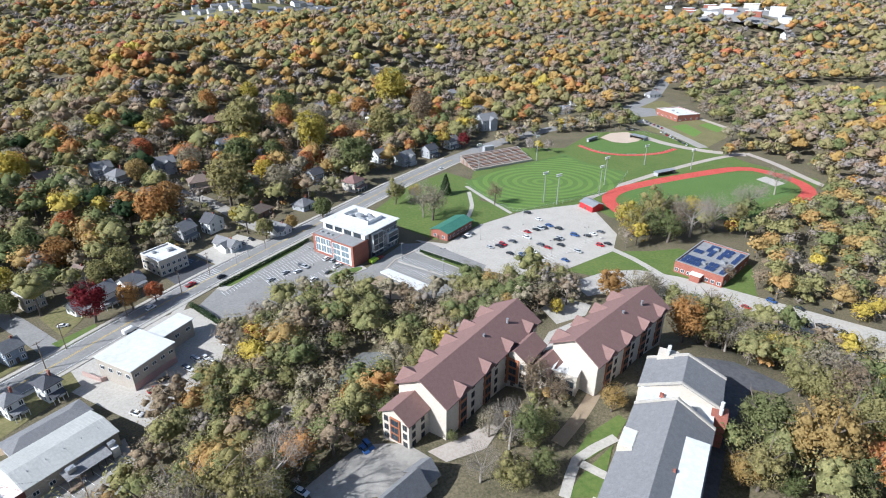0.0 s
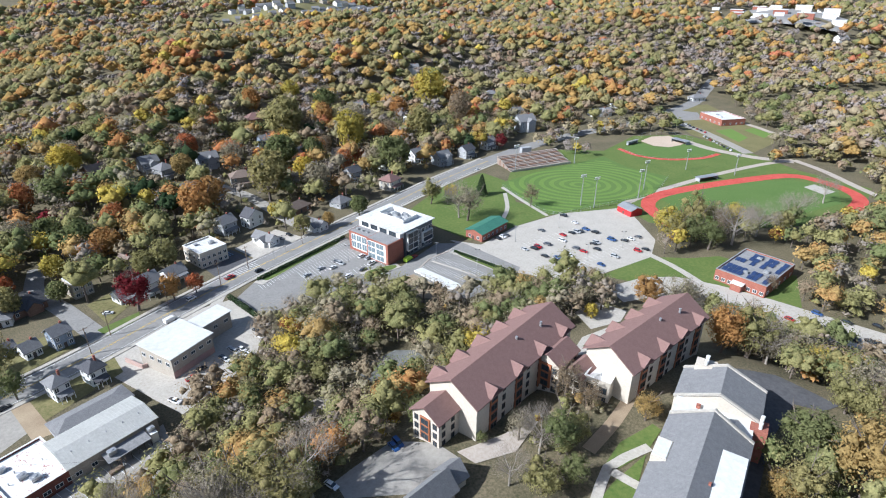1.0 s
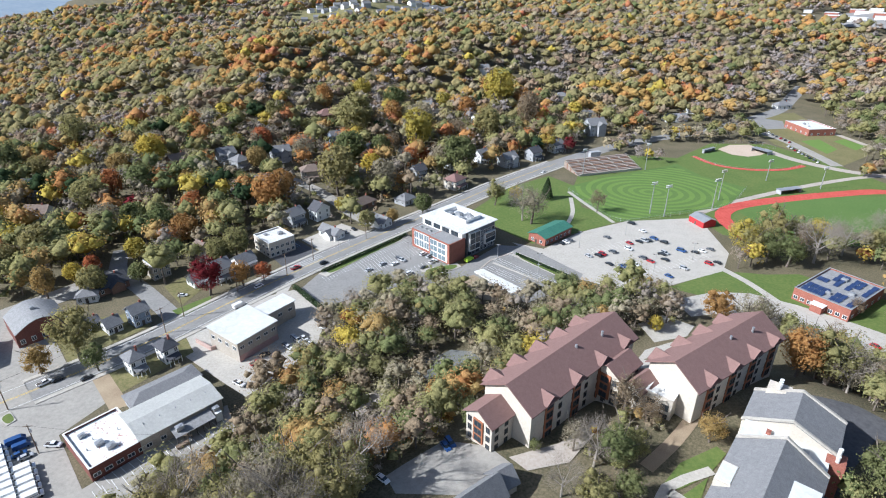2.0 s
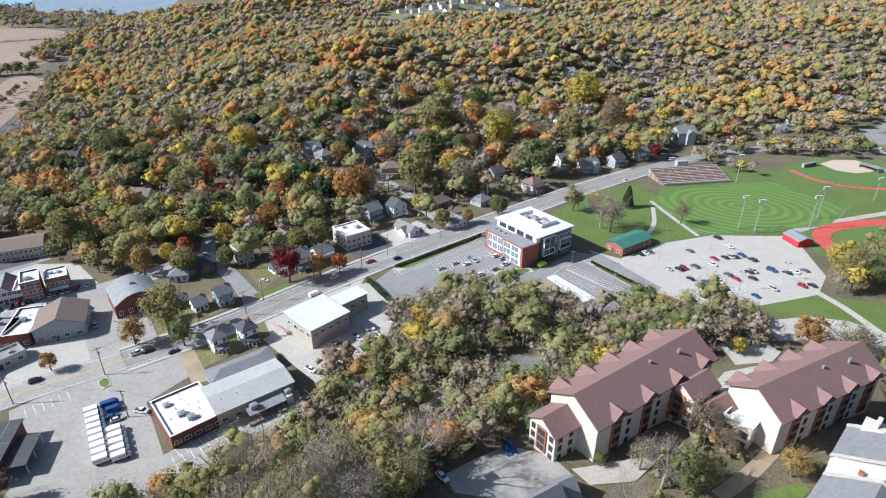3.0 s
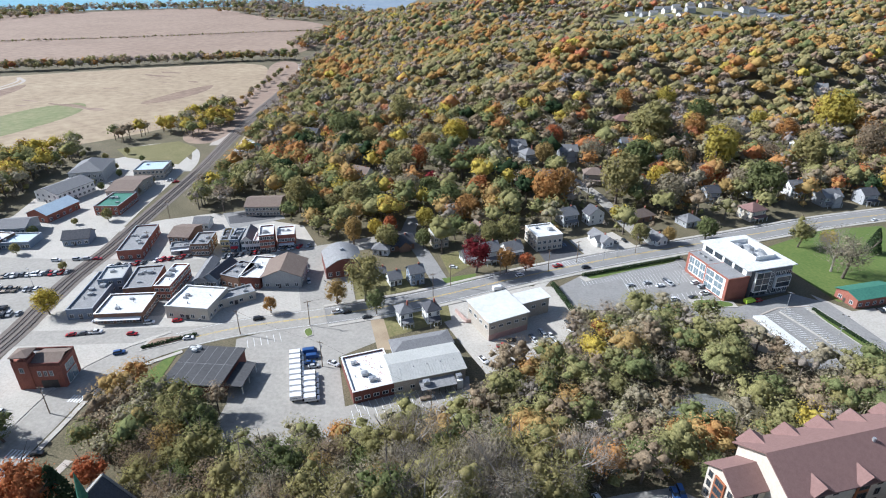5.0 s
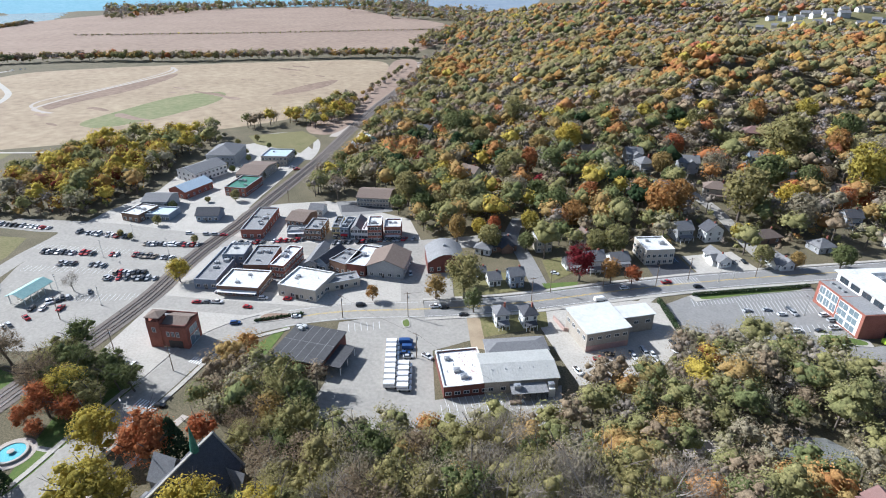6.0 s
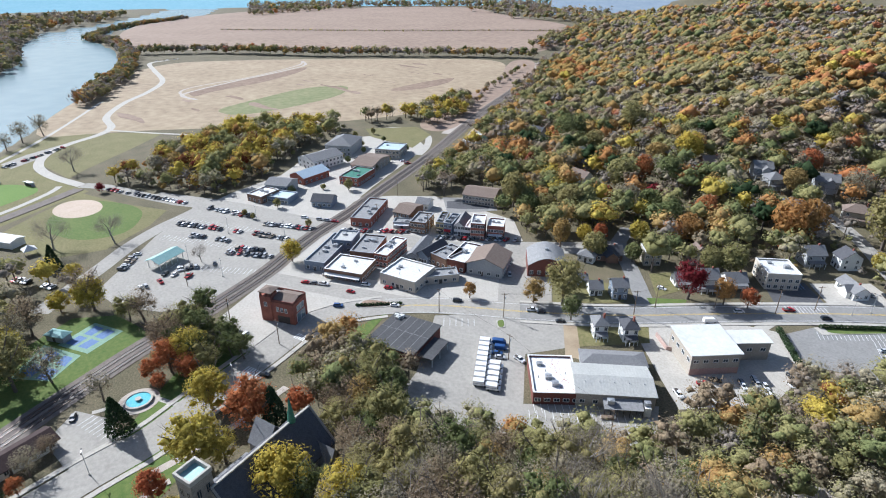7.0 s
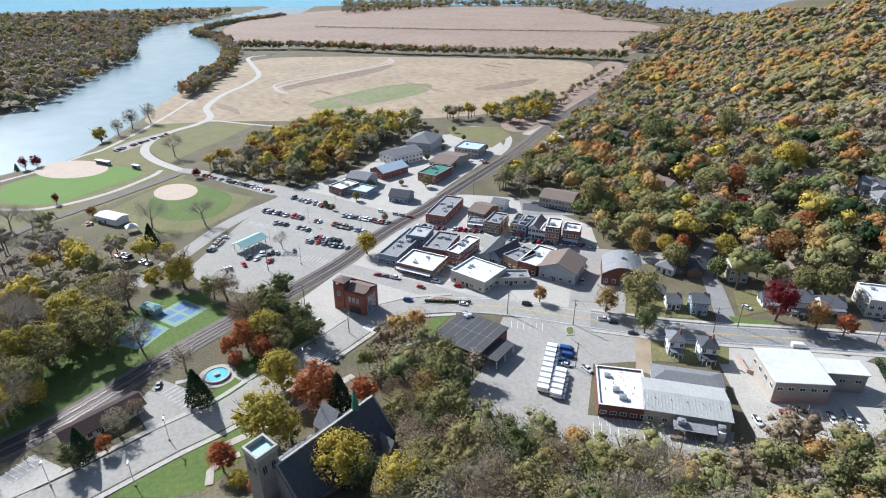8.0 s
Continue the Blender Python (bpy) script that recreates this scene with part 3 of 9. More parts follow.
for s, m, w in ((0.25, PAINT_YELLOW, 0.16), (-0.25, PAINT_YELLOW, 0.16), (5.0, PAINT, 0.14), (-5.0, PAINT, 0.14)):
    ribbon("road_line", HIGHWAY[9:22], w, 0.13, m, "painted line along the highway", shift=s, keep=False, category="road marking")
for s in (6.9, -6.9):
    ribbon("kerb", HIGHWAY[11:22], 1.6, 0.22, CONCRETE, "pale concrete pavement along the highway", shift=s, keep=False, thick=0.18, category="kerb")
MAIN = [(-345, -2), (-306, 35), (-276, 57), (-249, 79), (-224, 99), (-205, 118), (-193, 141), (-180, 165), (-172, 183)]
ribbon("road", MAIN, 12, 0.09, ASPHALT, "pale main street lined with parked cars")
ribbon("road", [(-240, 12), (-222, 30), (-199, 51), (-184, 65), (-171, 77)], 9, 0.085, ASPHALT, "pale side street in front of the bank")
ribbon("road", [(-194.8, 138), (-173, 122), (-153, 108)], 8, 0.095, ASPHALT, "pale side street beside the brown gabled hall")
ribbon("road", [(-197, 69.8), (-218, 91)], 6, 0.085, ASPHALT_ROAD, "shaded alley between shops")
ribbon("road", [(-185, 200), (-172.8, 182), (-155, 171.7), (-128, 154)], 7, 0.095, ASPHALT_ROAD, "grey residential side street")
ribbon("road", [(-74.8, 243.7), (-92.4, 256.0), (-109.9, 271.7), (-128.2, 285.5), (-151.7, 295.6)], 7, 0.30, ASPHALT, "pale residential side street climbing the hill")
ribbon("road", [(-98.1, 176.1), (-99.6, 190.0), (-99.7, 198.8)], 4, 0.09, CONCRETE, "pale driveway crossing the verge")
ribbon("road", [(-230.6, -47.9), (-242.1, -40.5), (-260.5, -27.7), (-279.5, -15.4), (-295.1, -1.4), (-314.0, 19.2), (-327.1, 9.5), (-350.1, -8.3), (-374.5, -26.2), (-383.5, -38.0)], 8, 0.08, ASPHALT, "pale street along the riverside park")
ribbon("road", [(-383.5, -38.0), (-411.1, -54.8), (-438.0, -63.8), (-465.3, -61.8), (-490.3, -48.9), (-508.9, -30.7), (-530.9, -21.2), (-574.9, -24.4), (-631.4, -9.3), (-683.2, 15.0), (-744.8, 32.7), (-832.8, 29.7), (-902.2, 28.8), (-925.1, 54.1)], 6, 0.08, CONCRETE, "pale winding park road on the river plain")
ribbon("road", [(-520.0, -21.2), (-494.7, 8.6), (-475.6, 33.8)], 3, 0.07, CONCRETE, "pale gravel track at the wood edge", category="path")
sheet("pavement", [(-455.0, -85.9), (-472.7, -73.2), (-492.9, -51.1), (-481.7, -50.5), (-454.5, -67.6), (-440.5, -78.7)], 0.06, ASPHALT, "riverside parking strip", keep=True)
ribbon("footpath", [(-397.2, -138.7), (-415.3, -119.2), (-441.5, -101.4), (-456.3, -89.7), (-530.5, -62.1), (-647.7, -28.3)], 3, 0.07, CONCRETE, "pale riverside footpath", category="path")
ribbon("footpath", [(-344.6, -124.6), (-338.6, -107.7), (-341.7, -92.6), (-354.8, -72.5), (-377.6, -53.8), (-387.8, -49.7)], 3.5, 0.16, CONCRETE, "pale path on the flood bank", category="path")
ribbon("embankment", [(-300.9, -112.8), (-316.2, -102.6), (-327.1, -89.9), (-344.8, -71.2), (-362.9, -52.6), (-376.9, -39.3)], 7, 0.30, GRAVEL, "dark stone flood bank beside the ball field", thick=0.3, category="embankment")
# a farm track and rows in the hayfield
ribbon("footpath", [(-620.0, 48.2), (-665.6, 43.7), (-694.5, 68.3), (-724.4, 126.0), (-787.8, 199.5), (-827.6, 218.1)], 3, 0.13, CONCRETE_TAN, "pale farm track in the hayfield", category="path")

# railway
RAIL = [(-128, -108), (-140, -84), (-147, -71.4), (-153, -60), (-163.6, -47), (-176, -32), (-189.7, -14.4), (-203, 6.6), (-222, 32), (-238, 48.4), (-253.7, 66), (-268.6, 86), (-289, 109.5), (-340.6, 170), (-382.5, 214), (-425, 259), (-459, 296), (-509, 354), (-604, 458), (-760, 628), (-960, 830)]
ribbon("railway_bed", RAIL, 9.5, 0.14, GRAVEL, "brown-grey ballast bed of a double railway", category="railway")
for s in (-2.7, -1.2, 1.0, 2.5):
    ribbon("rail", RAIL[:18], 0.1, 0.36, STEEL, "rusty steel rail", shift=s, keep=False, thick=0.2, category="railway", step=7)
for s in (-1.95, 1.75):
    ribbon("sleeper_row", RAIL[:14], 2.5, 0.19, TRIM_DARK, "row of dark wooden sleepers in ballast", shift=s, keep=False, category="railway")
sheet("dirt_strip", [(-352.4, 197.9), (-414.8, 258.1), (-473.4, 330.3), (-645.2, 505.2), (-625.6, 503.4), (-469.7, 340.5), (-395.0, 256.7), (-348.9, 207.4)], 0.05, FIELD_TAN, "bare strip beside the railway", category="ground", keep=True)
# park by the railway
sheet("lawn", [(-134.4, -31.7), (-165.3, -9.6), (-175.9, -1.7), (-181.4, 8.4), (-171.7, 19.9), (-162.2, 8.0), (-147.6, -8.7), (-136.5, -25.5)], 0.04, GRASS, "shady park lawn round the fountain", category="lawn")
sheet("lawn", [(-120.7, -42.5), (-129.0, -29.3), (-137.5, -12.3), (-136.0, -4.7), (-124.4, -9.9), (-113.3, -22.1)], 0.05, GRASS, "green lawn in front of the stone church", category="lawn", drape=True)
sheet("lawn", [(-172.8, -78.4), (-197.0, -60.2), (-220.9, -36.8), (-215.7, -22.3), (-194.1, -10.4), (-178.3, -32.3), (-160.0, -54.0), (-149.0, -72.0)], 0.03, GRASS, "shaded grass under bare park trees", category="lawn")
sheet("pavement", [(-153.9, -40.6), (-164.4, -33.8), (-156.3, -25.4), (-147.8, -23.6), (-138.7, -12.2), (-133.2, -29.5), (-142.5, -35.9)], 0.06, ASPHALT, "pale depot car park", category="pavement", keep=True)
sheet("pavement", [(-136.8, -68.8), (-142.5, -62.8), (-134.4, -54.1), (-127.6, -61.7), (-129.4, -66.8)], 0.06, CONCRETE, "pale car park at the roadside", category="pavement", keep=True)
sheet("court_surface", [(-204.2, -40.4), (-213.7, -29.4), (-203.1, -20.5), (-193.9, -31.3)], 0.08, COURT_GREEN, "green and blue game courts", category="sports court", keep=True)
sheet("court_surface", [(-190.7, -52.4), (-206.4, -44.4), (-193.8, -33.2), (-183.2, -41.2)], 0.08, COURT_GREEN, "green and blue game courts", category="sports court", keep=True)
for a, b, c, d in (((-204.1, -38.0), (-207.2, -34.0), (-204.2, -31.5), (-201.1, -35.3)), ((-207.6, -32.8), (-211.4, -29.1), (-208.3, -26.6), (-205.0, -30.4)), ((-200.0, -34.3), (-202.9, -30.3), (-200.0, -27.9), (-197.1, -31.7)), ((-203.8, -29.4), (-207.1, -25.5), (-204.1, -23.1), (-200.9, -26.9)),
                   ((-191.5, -49.9), (-196.4, -46.4), (-192.7, -43.4), (-188.2, -46.6)), ((-198.0, -44.8), (-201.6, -42.1), (-198.3, -39.4), (-194.8, -42.0)), ((-186.8, -45.4), (-191.5, -42.0), (-187.9, -38.9), (-184.2, -42.0)), ((-192.7, -40.4), (-196.3, -37.9), (-193.5, -35.4), (-189.5, -37.6))):
    sheet("court_field", [a, b, c, d], 0.10, COURT_BLUE, "blue playing field of a game court", category="sports court")

# the school's grounds past the ball field, and clearings on the far ridges
KEEP_OUT.append([(152.4, 498.6), (188.5, 560.3), (226.1, 599.6), (230.3, 544.9), (215.0, 474.2), (226.9, 448.2), (214.9, 421.4), (184.5, 389.0), (168.3, 398.8), (158.6, 444.7)])
sheet("lawn", [(154.6, 502.9), (185.4, 550.0), (207.8, 565.6), (215.9, 488.2), (226.9, 448.2), (214.9, 421.4), (185.7, 391.7), (160.8, 437.8)], .03, GRASS_DRY, "dry grass round the school", category="lawn")
sheet("lawn", [(182.5, 451.7), (197.4, 459.0), (199.6, 432.8), (188.0, 419.8)], .07, TURF_LIGHT, "green grass beside the school drive", category="lawn")
sheet("lawn", [(205.6, 455.3), (215.9, 462.7), (222.7, 444.7), (211.3, 432.8)], .07, TURF_LIGHT, "green grass beside the school drive", category="lawn")
sheet("pavement", [(157.8, 498.6), (176.5, 520.8), (189.6, 514.0), (184.4, 488.2), (165.6, 482.1)], .07, ASPHALT_ROAD, "grey asphalt school car park")
ribbon("road", [(156.1, 502.9), (162.6, 472.2), (171.5, 449.9), (178.2, 419.8), (183.7, 391.7)], 8, .09, ASPHALT, "pale school drive lined with parked cars", keep=False)
ribbon("road", [(213.0, 482.1), (218.9, 466.5), (224.2, 448.2)], 5, .08, CONCRETE_TAN, "pale gravel lane behind the school", keep=False)
SUBDIVISION = [(-455, 1010), (-425, 925), (-330, 915), (-265, 965), (-165, 1105), (-165, 1310), (-225, 1290), (-300, 1120), (-430, 1080)]
UPTOWN = [(345, 1140), (340, 960), (490, 870), (580, 1010), (530, 1110)]
sheet("lawn", SUBDIVISION, .3, GRASS_DRY, "dry grass among the ridge houses", category="lawn", drape=True)
sheet("pavement", UPTOWN, .3, ASPHALT_ROAD, "pale paved lots of the uptown shops", drape=True)
sheet("field", [(-459.4, 227.4), (-557.0, 364.1), (-707.0, 485.9), (-675.1, 511.2), (-545.4, 396.4), (-446.2, 276.8), (-387.7, 209.6), (-411.7, 194.4)], .02, FIELD_BROWN, "rough brown verge between hayfield and railway", category="field")
ribbon("rail_bed", [(-384.0, 210.1), (-439.1, 264.1), (-502.7, 329.8), (-571.9, 407.3), (-653.8, 495.6)], 15, .03, CONCRETE_TAN, "pale gravel bed along the railway", category="railway", keep=False)
sheet("pavement", [(-265.9, 140.3), (-251.7, 164.7), (-235.0, 156.6), (-244.3, 131.6)], .06, ASPHALT_ROAD, "grey asphalt car park of the inn", keep=True)
sheet("pavement", [(-197.9, 142.2), (-187.2, 154.8), (-145.9, 123.1), (-148.2, 110.0)], .035, ASPHALT, "worn pavement round the barrel-roofed hall")
sheet("pavement", [(36.6, 181.6), (46.0, 189.1), (56.1, 183.7), (52.3, 176.5), (40.7, 170.8)], .12, CONCRETE, "pale paved court between the residence wings", drape=True)
ribbon("footpath", [(74.2, 172.2), (53.6, 141.7), (43.2, 123.6), (35.4, 111.3), (27.2, 100.9)], 3.4, .12, FIELD_TAN, "worn dirt path along the residence", category="path", step=3)
ribbon("track", [(-615.0, 53.3), (-644.9, 43.1), (-672.3, 65.7), (-705.1, 106.9), (-740.8, 157.8), (-784.7, 208.1), (-827.6, 218.1)], 4, .16, CONCRETE_TAN, "pale curving vehicle track across the hayfield", category="path", keep=False)
patch = random.Random(9)
for i in range(16):
    a = Vector((-582.5, 28.6)).lerp(Vector((-688.0, 386.8)), patch.random()) + Vector((patch.uniform(-60, 60), patch.uniform(-40, 40)))
    k, g = patch.uniform(.1, .5), patch.uniform(6, 24)
    shape = [tuple(a + Vector((math.cos(t) * g * patch.uniform(.6, 1.4) * 1.2, math.sin(t) * g * k * patch.uniform(.6, 1.4) + math.cos(t) * g * .4))) for t in [2 * math.pi * q / 11 for q in range(11)]]
    if inside([(-522.0, -78.3), (-861.4, 26.8), (-689.4, 456.4), (-467.5, 231.3), (-495.7, 64.0)], a.x, a.y):
        sheet("field", shape, .17, FIELD_DARK if i % 2 else FIELD_BROWN, "rough brown patch in the hayfield", category="field")

# ---- buildings ----
def window_mesh(w, h, key=[{}]):
    k = (round(w, 2), round(h, 2))
    if k not in key[0]:
        f = Solid()
        for x0, z0, x1, z1 in ((-w / 2 - .12, -.12, -w / 2, h + .12), (w / 2, -.12, w / 2 + .12, h + .12), (-w / 2, -.12, w / 2, 0), (-w / 2, h, w / 2, h + .12), (-.05, 0, .05, h)):
            f.box(x0, -0.10, z0, x1, 0.02, z1)
        p = Solid().box(-w / 2, -0.045, 0, w / 2, 0.02, h)
        key[0][k] = (f, p)
    return key[0][k]


MESHES = {}


def add_window(parent, x, y, z, turn, w, h, frame_mat=None, pane_mat=None, name="window"):
    frame_mat, pane_mat = frame_mat or TRIM, pane_mat or GLASS_DARK
    k = (round(w, 2), round(h, 2), frame_mat.name, pane_mat.name)
    if k not in MESHES:
        f, p = window_mesh(w, h)
        out = []
        for s, m, nm in ((f, frame_mat, "window"), (p, pane_mat, "pane")):
            me = bpy.data.meshes.new(nm)
            me.from_pydata(s.v, [], s.f)
            me.materials.append(m)
            out.append(me)
        MESHES[k] = out
    win = new(name, MESHES[k][0])
    win.parent = parent
    win.matrix_basis = pose(x, y, z, 0, 0, turn)
    pane = new("pane", MESHES[k][1])
    pane.parent = win
    return win


def windows_on(parent, w, d, side, n, floors, z0=1.0, storey=3.2, ww=1.2, wh=1.5, frame_mat=None, pane_mat=None, inset=0.0):
    """Rows of windows on a side of a box: s, e, n or w."""
    length = w if side in "sn" else d
    for f in range(floors):
        for i in range(n):
            a = length * (i + 0.5) / n
            x, y, turn = {"s": (a, 0, 0), "n": (w - a, d, 180), "e": (w, a, 90), "w": (0, d - a, 270)}[side]
            add_window(parent, x, y, z0 + f * storey, turn, ww, wh, frame_mat, pane_mat)


def keep_rect(root, w, d, pad=3.0):
    m = root.matrix_world
    KEEP_OUT.append([tuple((m @ Vector(p))[:2]) for p in ((-pad, -pad, 0), (w + pad, -pad, 0), (w + pad, d + pad, 0), (-pad, d + pad, 0))])


def unit_on_roof(root, x, y, z, s=1.6, mat=None):
    u = Solid().box(x - s / 2, y - s / 2.6, z, x + s / 2, y + s / 2.6, z + s * 0.6)
    u.tube((x, y, z + s * 0.6), (x, y, z + s * 0.68), s * 0.24, s * 0.24, 10)
    return u.out("air_conditioner", mat or METAL_GREY, root)


def shop(label, a, b, c, h, wall, roof, base=0.0, par=0.6, units=2, wins=(), name="shop_building", door=True, awning=None, category="building"):
    """A flat-roofed building with a parapet, coping, rooftop units, windows and a door."""
    o, turn, w, d = rect(a, b, c)
    root = thing(name, o.x, o.y, base, turn, label, category)
    root.scale.z = .86 if base == 0 else 1.0
    t = 0.35
    s = Solid().box(0, 0, -1.5, w, t, h).box(0, d - t, -1.5, w, d, h).box(0, t, -1.5, t, d - t, h).box(w - t, t, -1.5, w, d - t, h)
    s.out("wall", wall, root)
    Solid().box(t, t, h - par - 0.25, w - t, d - t, h - par).out("roof", roof, root)
    k = 0.08
    Solid().box(-k, -k, h, w + k, t + k, h + .12).box(-k, d - t - k, h, w + k, d + k, h + .12).box(-k, t + k, h, t + k, d - t - k, h + .12).box(w - t - k, t + k, h, w + k, d - t - k, h + .12).out("coping", TRIM if roof in (ROOF_WHITE, METAL_WHITE, ROOF_PEELING) else METAL_GREY, root)
    rnd = random.Random(int(abs(o.x * 7 + o.y * 13)))
    for _ in range(units):
        unit_on_roof(root, rnd.uniform(0.2, 0.8) * w, rnd.uniform(0.2, 0.8) * d, h - par, rnd.uniform(1.2, 2.2))
    for _ in range(units):
        x, y = rnd.uniform(0.15, 0.85) * w, rnd.uniform(0.15, 0.85) * d
        Solid().tube((x, y, h - par), (x, y, h - par + 0.9), 0.14, 0.14, 8).out("vent_pipe", METAL_GREY, root)
    for side, n, floors, kw in wins:
        windows_on(root, w, d, side, n, floors, **kw)
    if door:
        Solid().box(w * 0.5 - 0.6, -0.06, 0, w * 0.5 + 0.6, 0.05, 2.2).out("door", TRIM_DARK, root)
    if awning:
        Solid().slab([(0.5, 0, 3.2), (w - 0.5, 0, 3.2), (w - 0.5, -1.6, 2.7), (0.5, -1.6, 2.7)][::-1], 0.08).out("awning", awning, root)
    keep_rect(root, w, d)
    return root, w, d


def gable_roof(w, d, eave, rise, over=0.5, along="x", thick=0.22):
    s = Solid()
    if along == "x":
        e = over * rise / (d / 2)
        s.slab([(-over, -over, eave - e), (w + over, -over, eave - e), (w + over, d / 2, eave + rise), (-over, d / 2, eave + rise)], -thick)
        s.slab([(-over, d / 2, eave + rise), (w + over, d / 2, eave + rise), (w + over, d + over, eave - e), (-over, d + over, eave - e)], -thick)
    else:
        e = over * rise / (w / 2)
        s.slab([(-over, -over, eave - e), (w / 2, -over, eave + rise), (w / 2, d + over, eave + rise), (-over, d + over, eave - e)], -thick)
        s.slab([(w / 2, -over, eave + rise), (w + over, -over, eave - e), (w + over, d + over, eave - e), (w / 2, d + over, eave + rise)], -thick)
    return s


def gable_walls(w, d, eave, rise, along="x", low=-2.0):
    s = Solid().box(0, 0, low, w, d, eave)
    if along == "x":
        for x in (0, w):
            sgn = 0.3 if x == 0 else -0.3
            s.add([(x, 0, eave), (x, d, eave), (x, d / 2, eave + rise), (x + sgn, 0, eave), (x + sgn, d, eave), (x + sgn, d / 2, eave + rise)], [(0, 1, 2), (3, 5, 4), (0, 2, 5, 3), (1, 4, 5, 2), (0, 3, 4, 1)])
    else:
        for y in (0, d):
            sgn = 0.3 if y == 0 else -0.3
            s.add([(0, y, eave), (w, y, eave), (w / 2, y, eave + rise), (0, y + sgn, eave), (w, y + sgn, eave), (w / 2, y + sgn, eave + rise)], [(0, 1, 2), (3, 5, 4), (0, 2, 5, 3), (1, 4, 5, 2), (0, 3, 4, 1)])
    return s


def hip_roof(w, d, eave, rise, over=0.6, thick=0.2):
    k = min(w, d) / 2
    if w >= d:
        r0, r1 = (k, d / 2, eave + rise), (w - k, d / 2, eave + rise)
    else:
        r0, r1 = (w / 2, k, eave + rise), (w / 2, d - k, eave + rise)
    c = [(-over, -over, eave), (w + over, -over, eave), (w + over, d + over, eave), (-over, d + over, eave)]
    s = Solid()
    v = c + [r0, r1] + [(p[0], p[1], p[2] - thick) for p in c]
    f = [(0, 1, 5, 4), (1, 2, 5), (2, 3, 4, 5), (3, 0, 4)] if w >= d else [(0, 1, 4), (1, 2, 5, 4), (2, 3, 5), (3, 0, 4, 5)]
    return s.add(v, f + [(9, 8, 7, 6), (0, 6, 7, 1), (1, 7, 8, 2), (2, 8, 9, 3), (3, 9, 6, 0)])


def hall(label, a, b, c, h, rise, wall, roof, along="x", base=0.0, wins=(), name="shop_building", hip=False, over=0.5, category="building", chimney=False):
    """A gabled or hipped building on the rectangle a, b, c."""
    o, turn, w, d = rect(a, b, c)
    root = thing(name, o.x, o.y, base, turn, label, category)
    root.scale.z = .86 if base == 0 else 1.0
    if hip:
        Solid().box(0, 0, -2, w, d, h).out("wall", wall, root)
        hip_roof(w, d, h, rise, over).out("roof", roof, root)
    else:
        gable_walls(w, d, h, rise, along).out("wall", wall, root)
        gable_roof(w, d, h, rise, over, along).out("roof", roof, root)
    for side, n, floors, kw in wins:
        windows_on(root, w, d, side, n, floors, **kw)
    Solid().box(w * 0.4, -0.07, 0, w * 0.4 + 1.0, 0.05, 2.1).out("door", TRIM_DARK, root)
    if chimney:
        Solid().box(w * 0.7, d * 0.55, h, w * 0.7 + 0.7, d * 0.55 + 0.7, h + rise + 1.0).out("chimney", BRICK, root)
    keep_rect(root, w, d, 2)
    return root, w, d


W1 = dict(ww=1.3, wh=1.5)
bank, w, d = shop("cream stucco bank with a white flat roof", (-192.0, 72.3), (-178.0, 81.1), (-201.0, 84.9), 6, STUCCO, ROOF_WHITE, wins=(("s", 4, 1, W1), ("e", 5, 1, W1)))
shop("low cream stucco wing with dark cornice", (-182.8, 86.7), (-178.2, 100.9), (-187.9, 92.3), 4.2, STUCCO, ROOF_GREY, units=1, wins=(("s", 4, 1, dict(ww=1.2, wh=1.4)),))
shop("tan brick store with a white flat roof and awning", (-207.5, 54.0), (-195.4, 65.6), (-216.9, 64.6), 5, BRICK_BROWN, ROOF_WHITE, wins=(("s", 5, 1, dict(ww=2.0, wh=1.9, z0=0.6)), ("e", 6, 1, W1)), awning=TRIM)
shop("long blue-grey building with a dark flat roof", (-218.4, 48.8), (-212.0, 55.5), (-235.4, 73.7), 5, SIDING_BLUE, ROOF_GREY, units=3, wins=(("s", 3, 1, W1), ("e", 7, 1, W1)))
shop("dark blue-grey two-storey building near tracks", (-229.3, 64.5), (-223.4, 71.7), (-237.3, 72.4), 7, SIDING_BLUE, METAL_ROOF, wins=(("s", 3, 2, W1),))
shop("brown brick building with flat grey roof", (-216.3, 68.3), (-209.3, 76.2), (-228.7, 81.9), 6, BRICK_BROWN, ROOF_GREY, units=4)
shop("long red brick shop with grey and white roof", (-207.7, 76.2), (-202.9, 80.0), (-221.0, 89.3), 7, BRICK, ROOF_WHITE, units=3, wins=(("e", 8, 2, W1), ("s", 3, 2, W1)))
hall("small grey gabled shop behind the bank", (-204.5, 90.1), (-201.0, 93.3), (-216.6, 104.3), 4, 1.6, SIDING_GREY, SHINGLE_GREY, "y", wins=(("s", 2, 1, W1),))
hall("black-roofed barn shop with skylight strips", (-202.2, 93.8), (-197.2, 96.3), (-211.3, 105.7), 5, 2.4, SIDING_BLUE, SHINGLE_DARK, "y", wins=(("s", 2, 1, W1), ("e", 4, 1, W1)))
shop("brick shop with a pale grey flat roof", (-197.9, 98.2), (-189.6, 101.0), (-205.8, 109.3), 6, BRICK_BROWN, ROOF_GREY, wins=(("s", 3, 1, W1),))
shop("brick shop with a bright white flat roof", (-190.4, 101.6), (-183.3, 106.5), (-202.9, 115.6), 6, BRICK_DARK, ROOF_WHITE, wins=(("s", 3, 1, W1),))
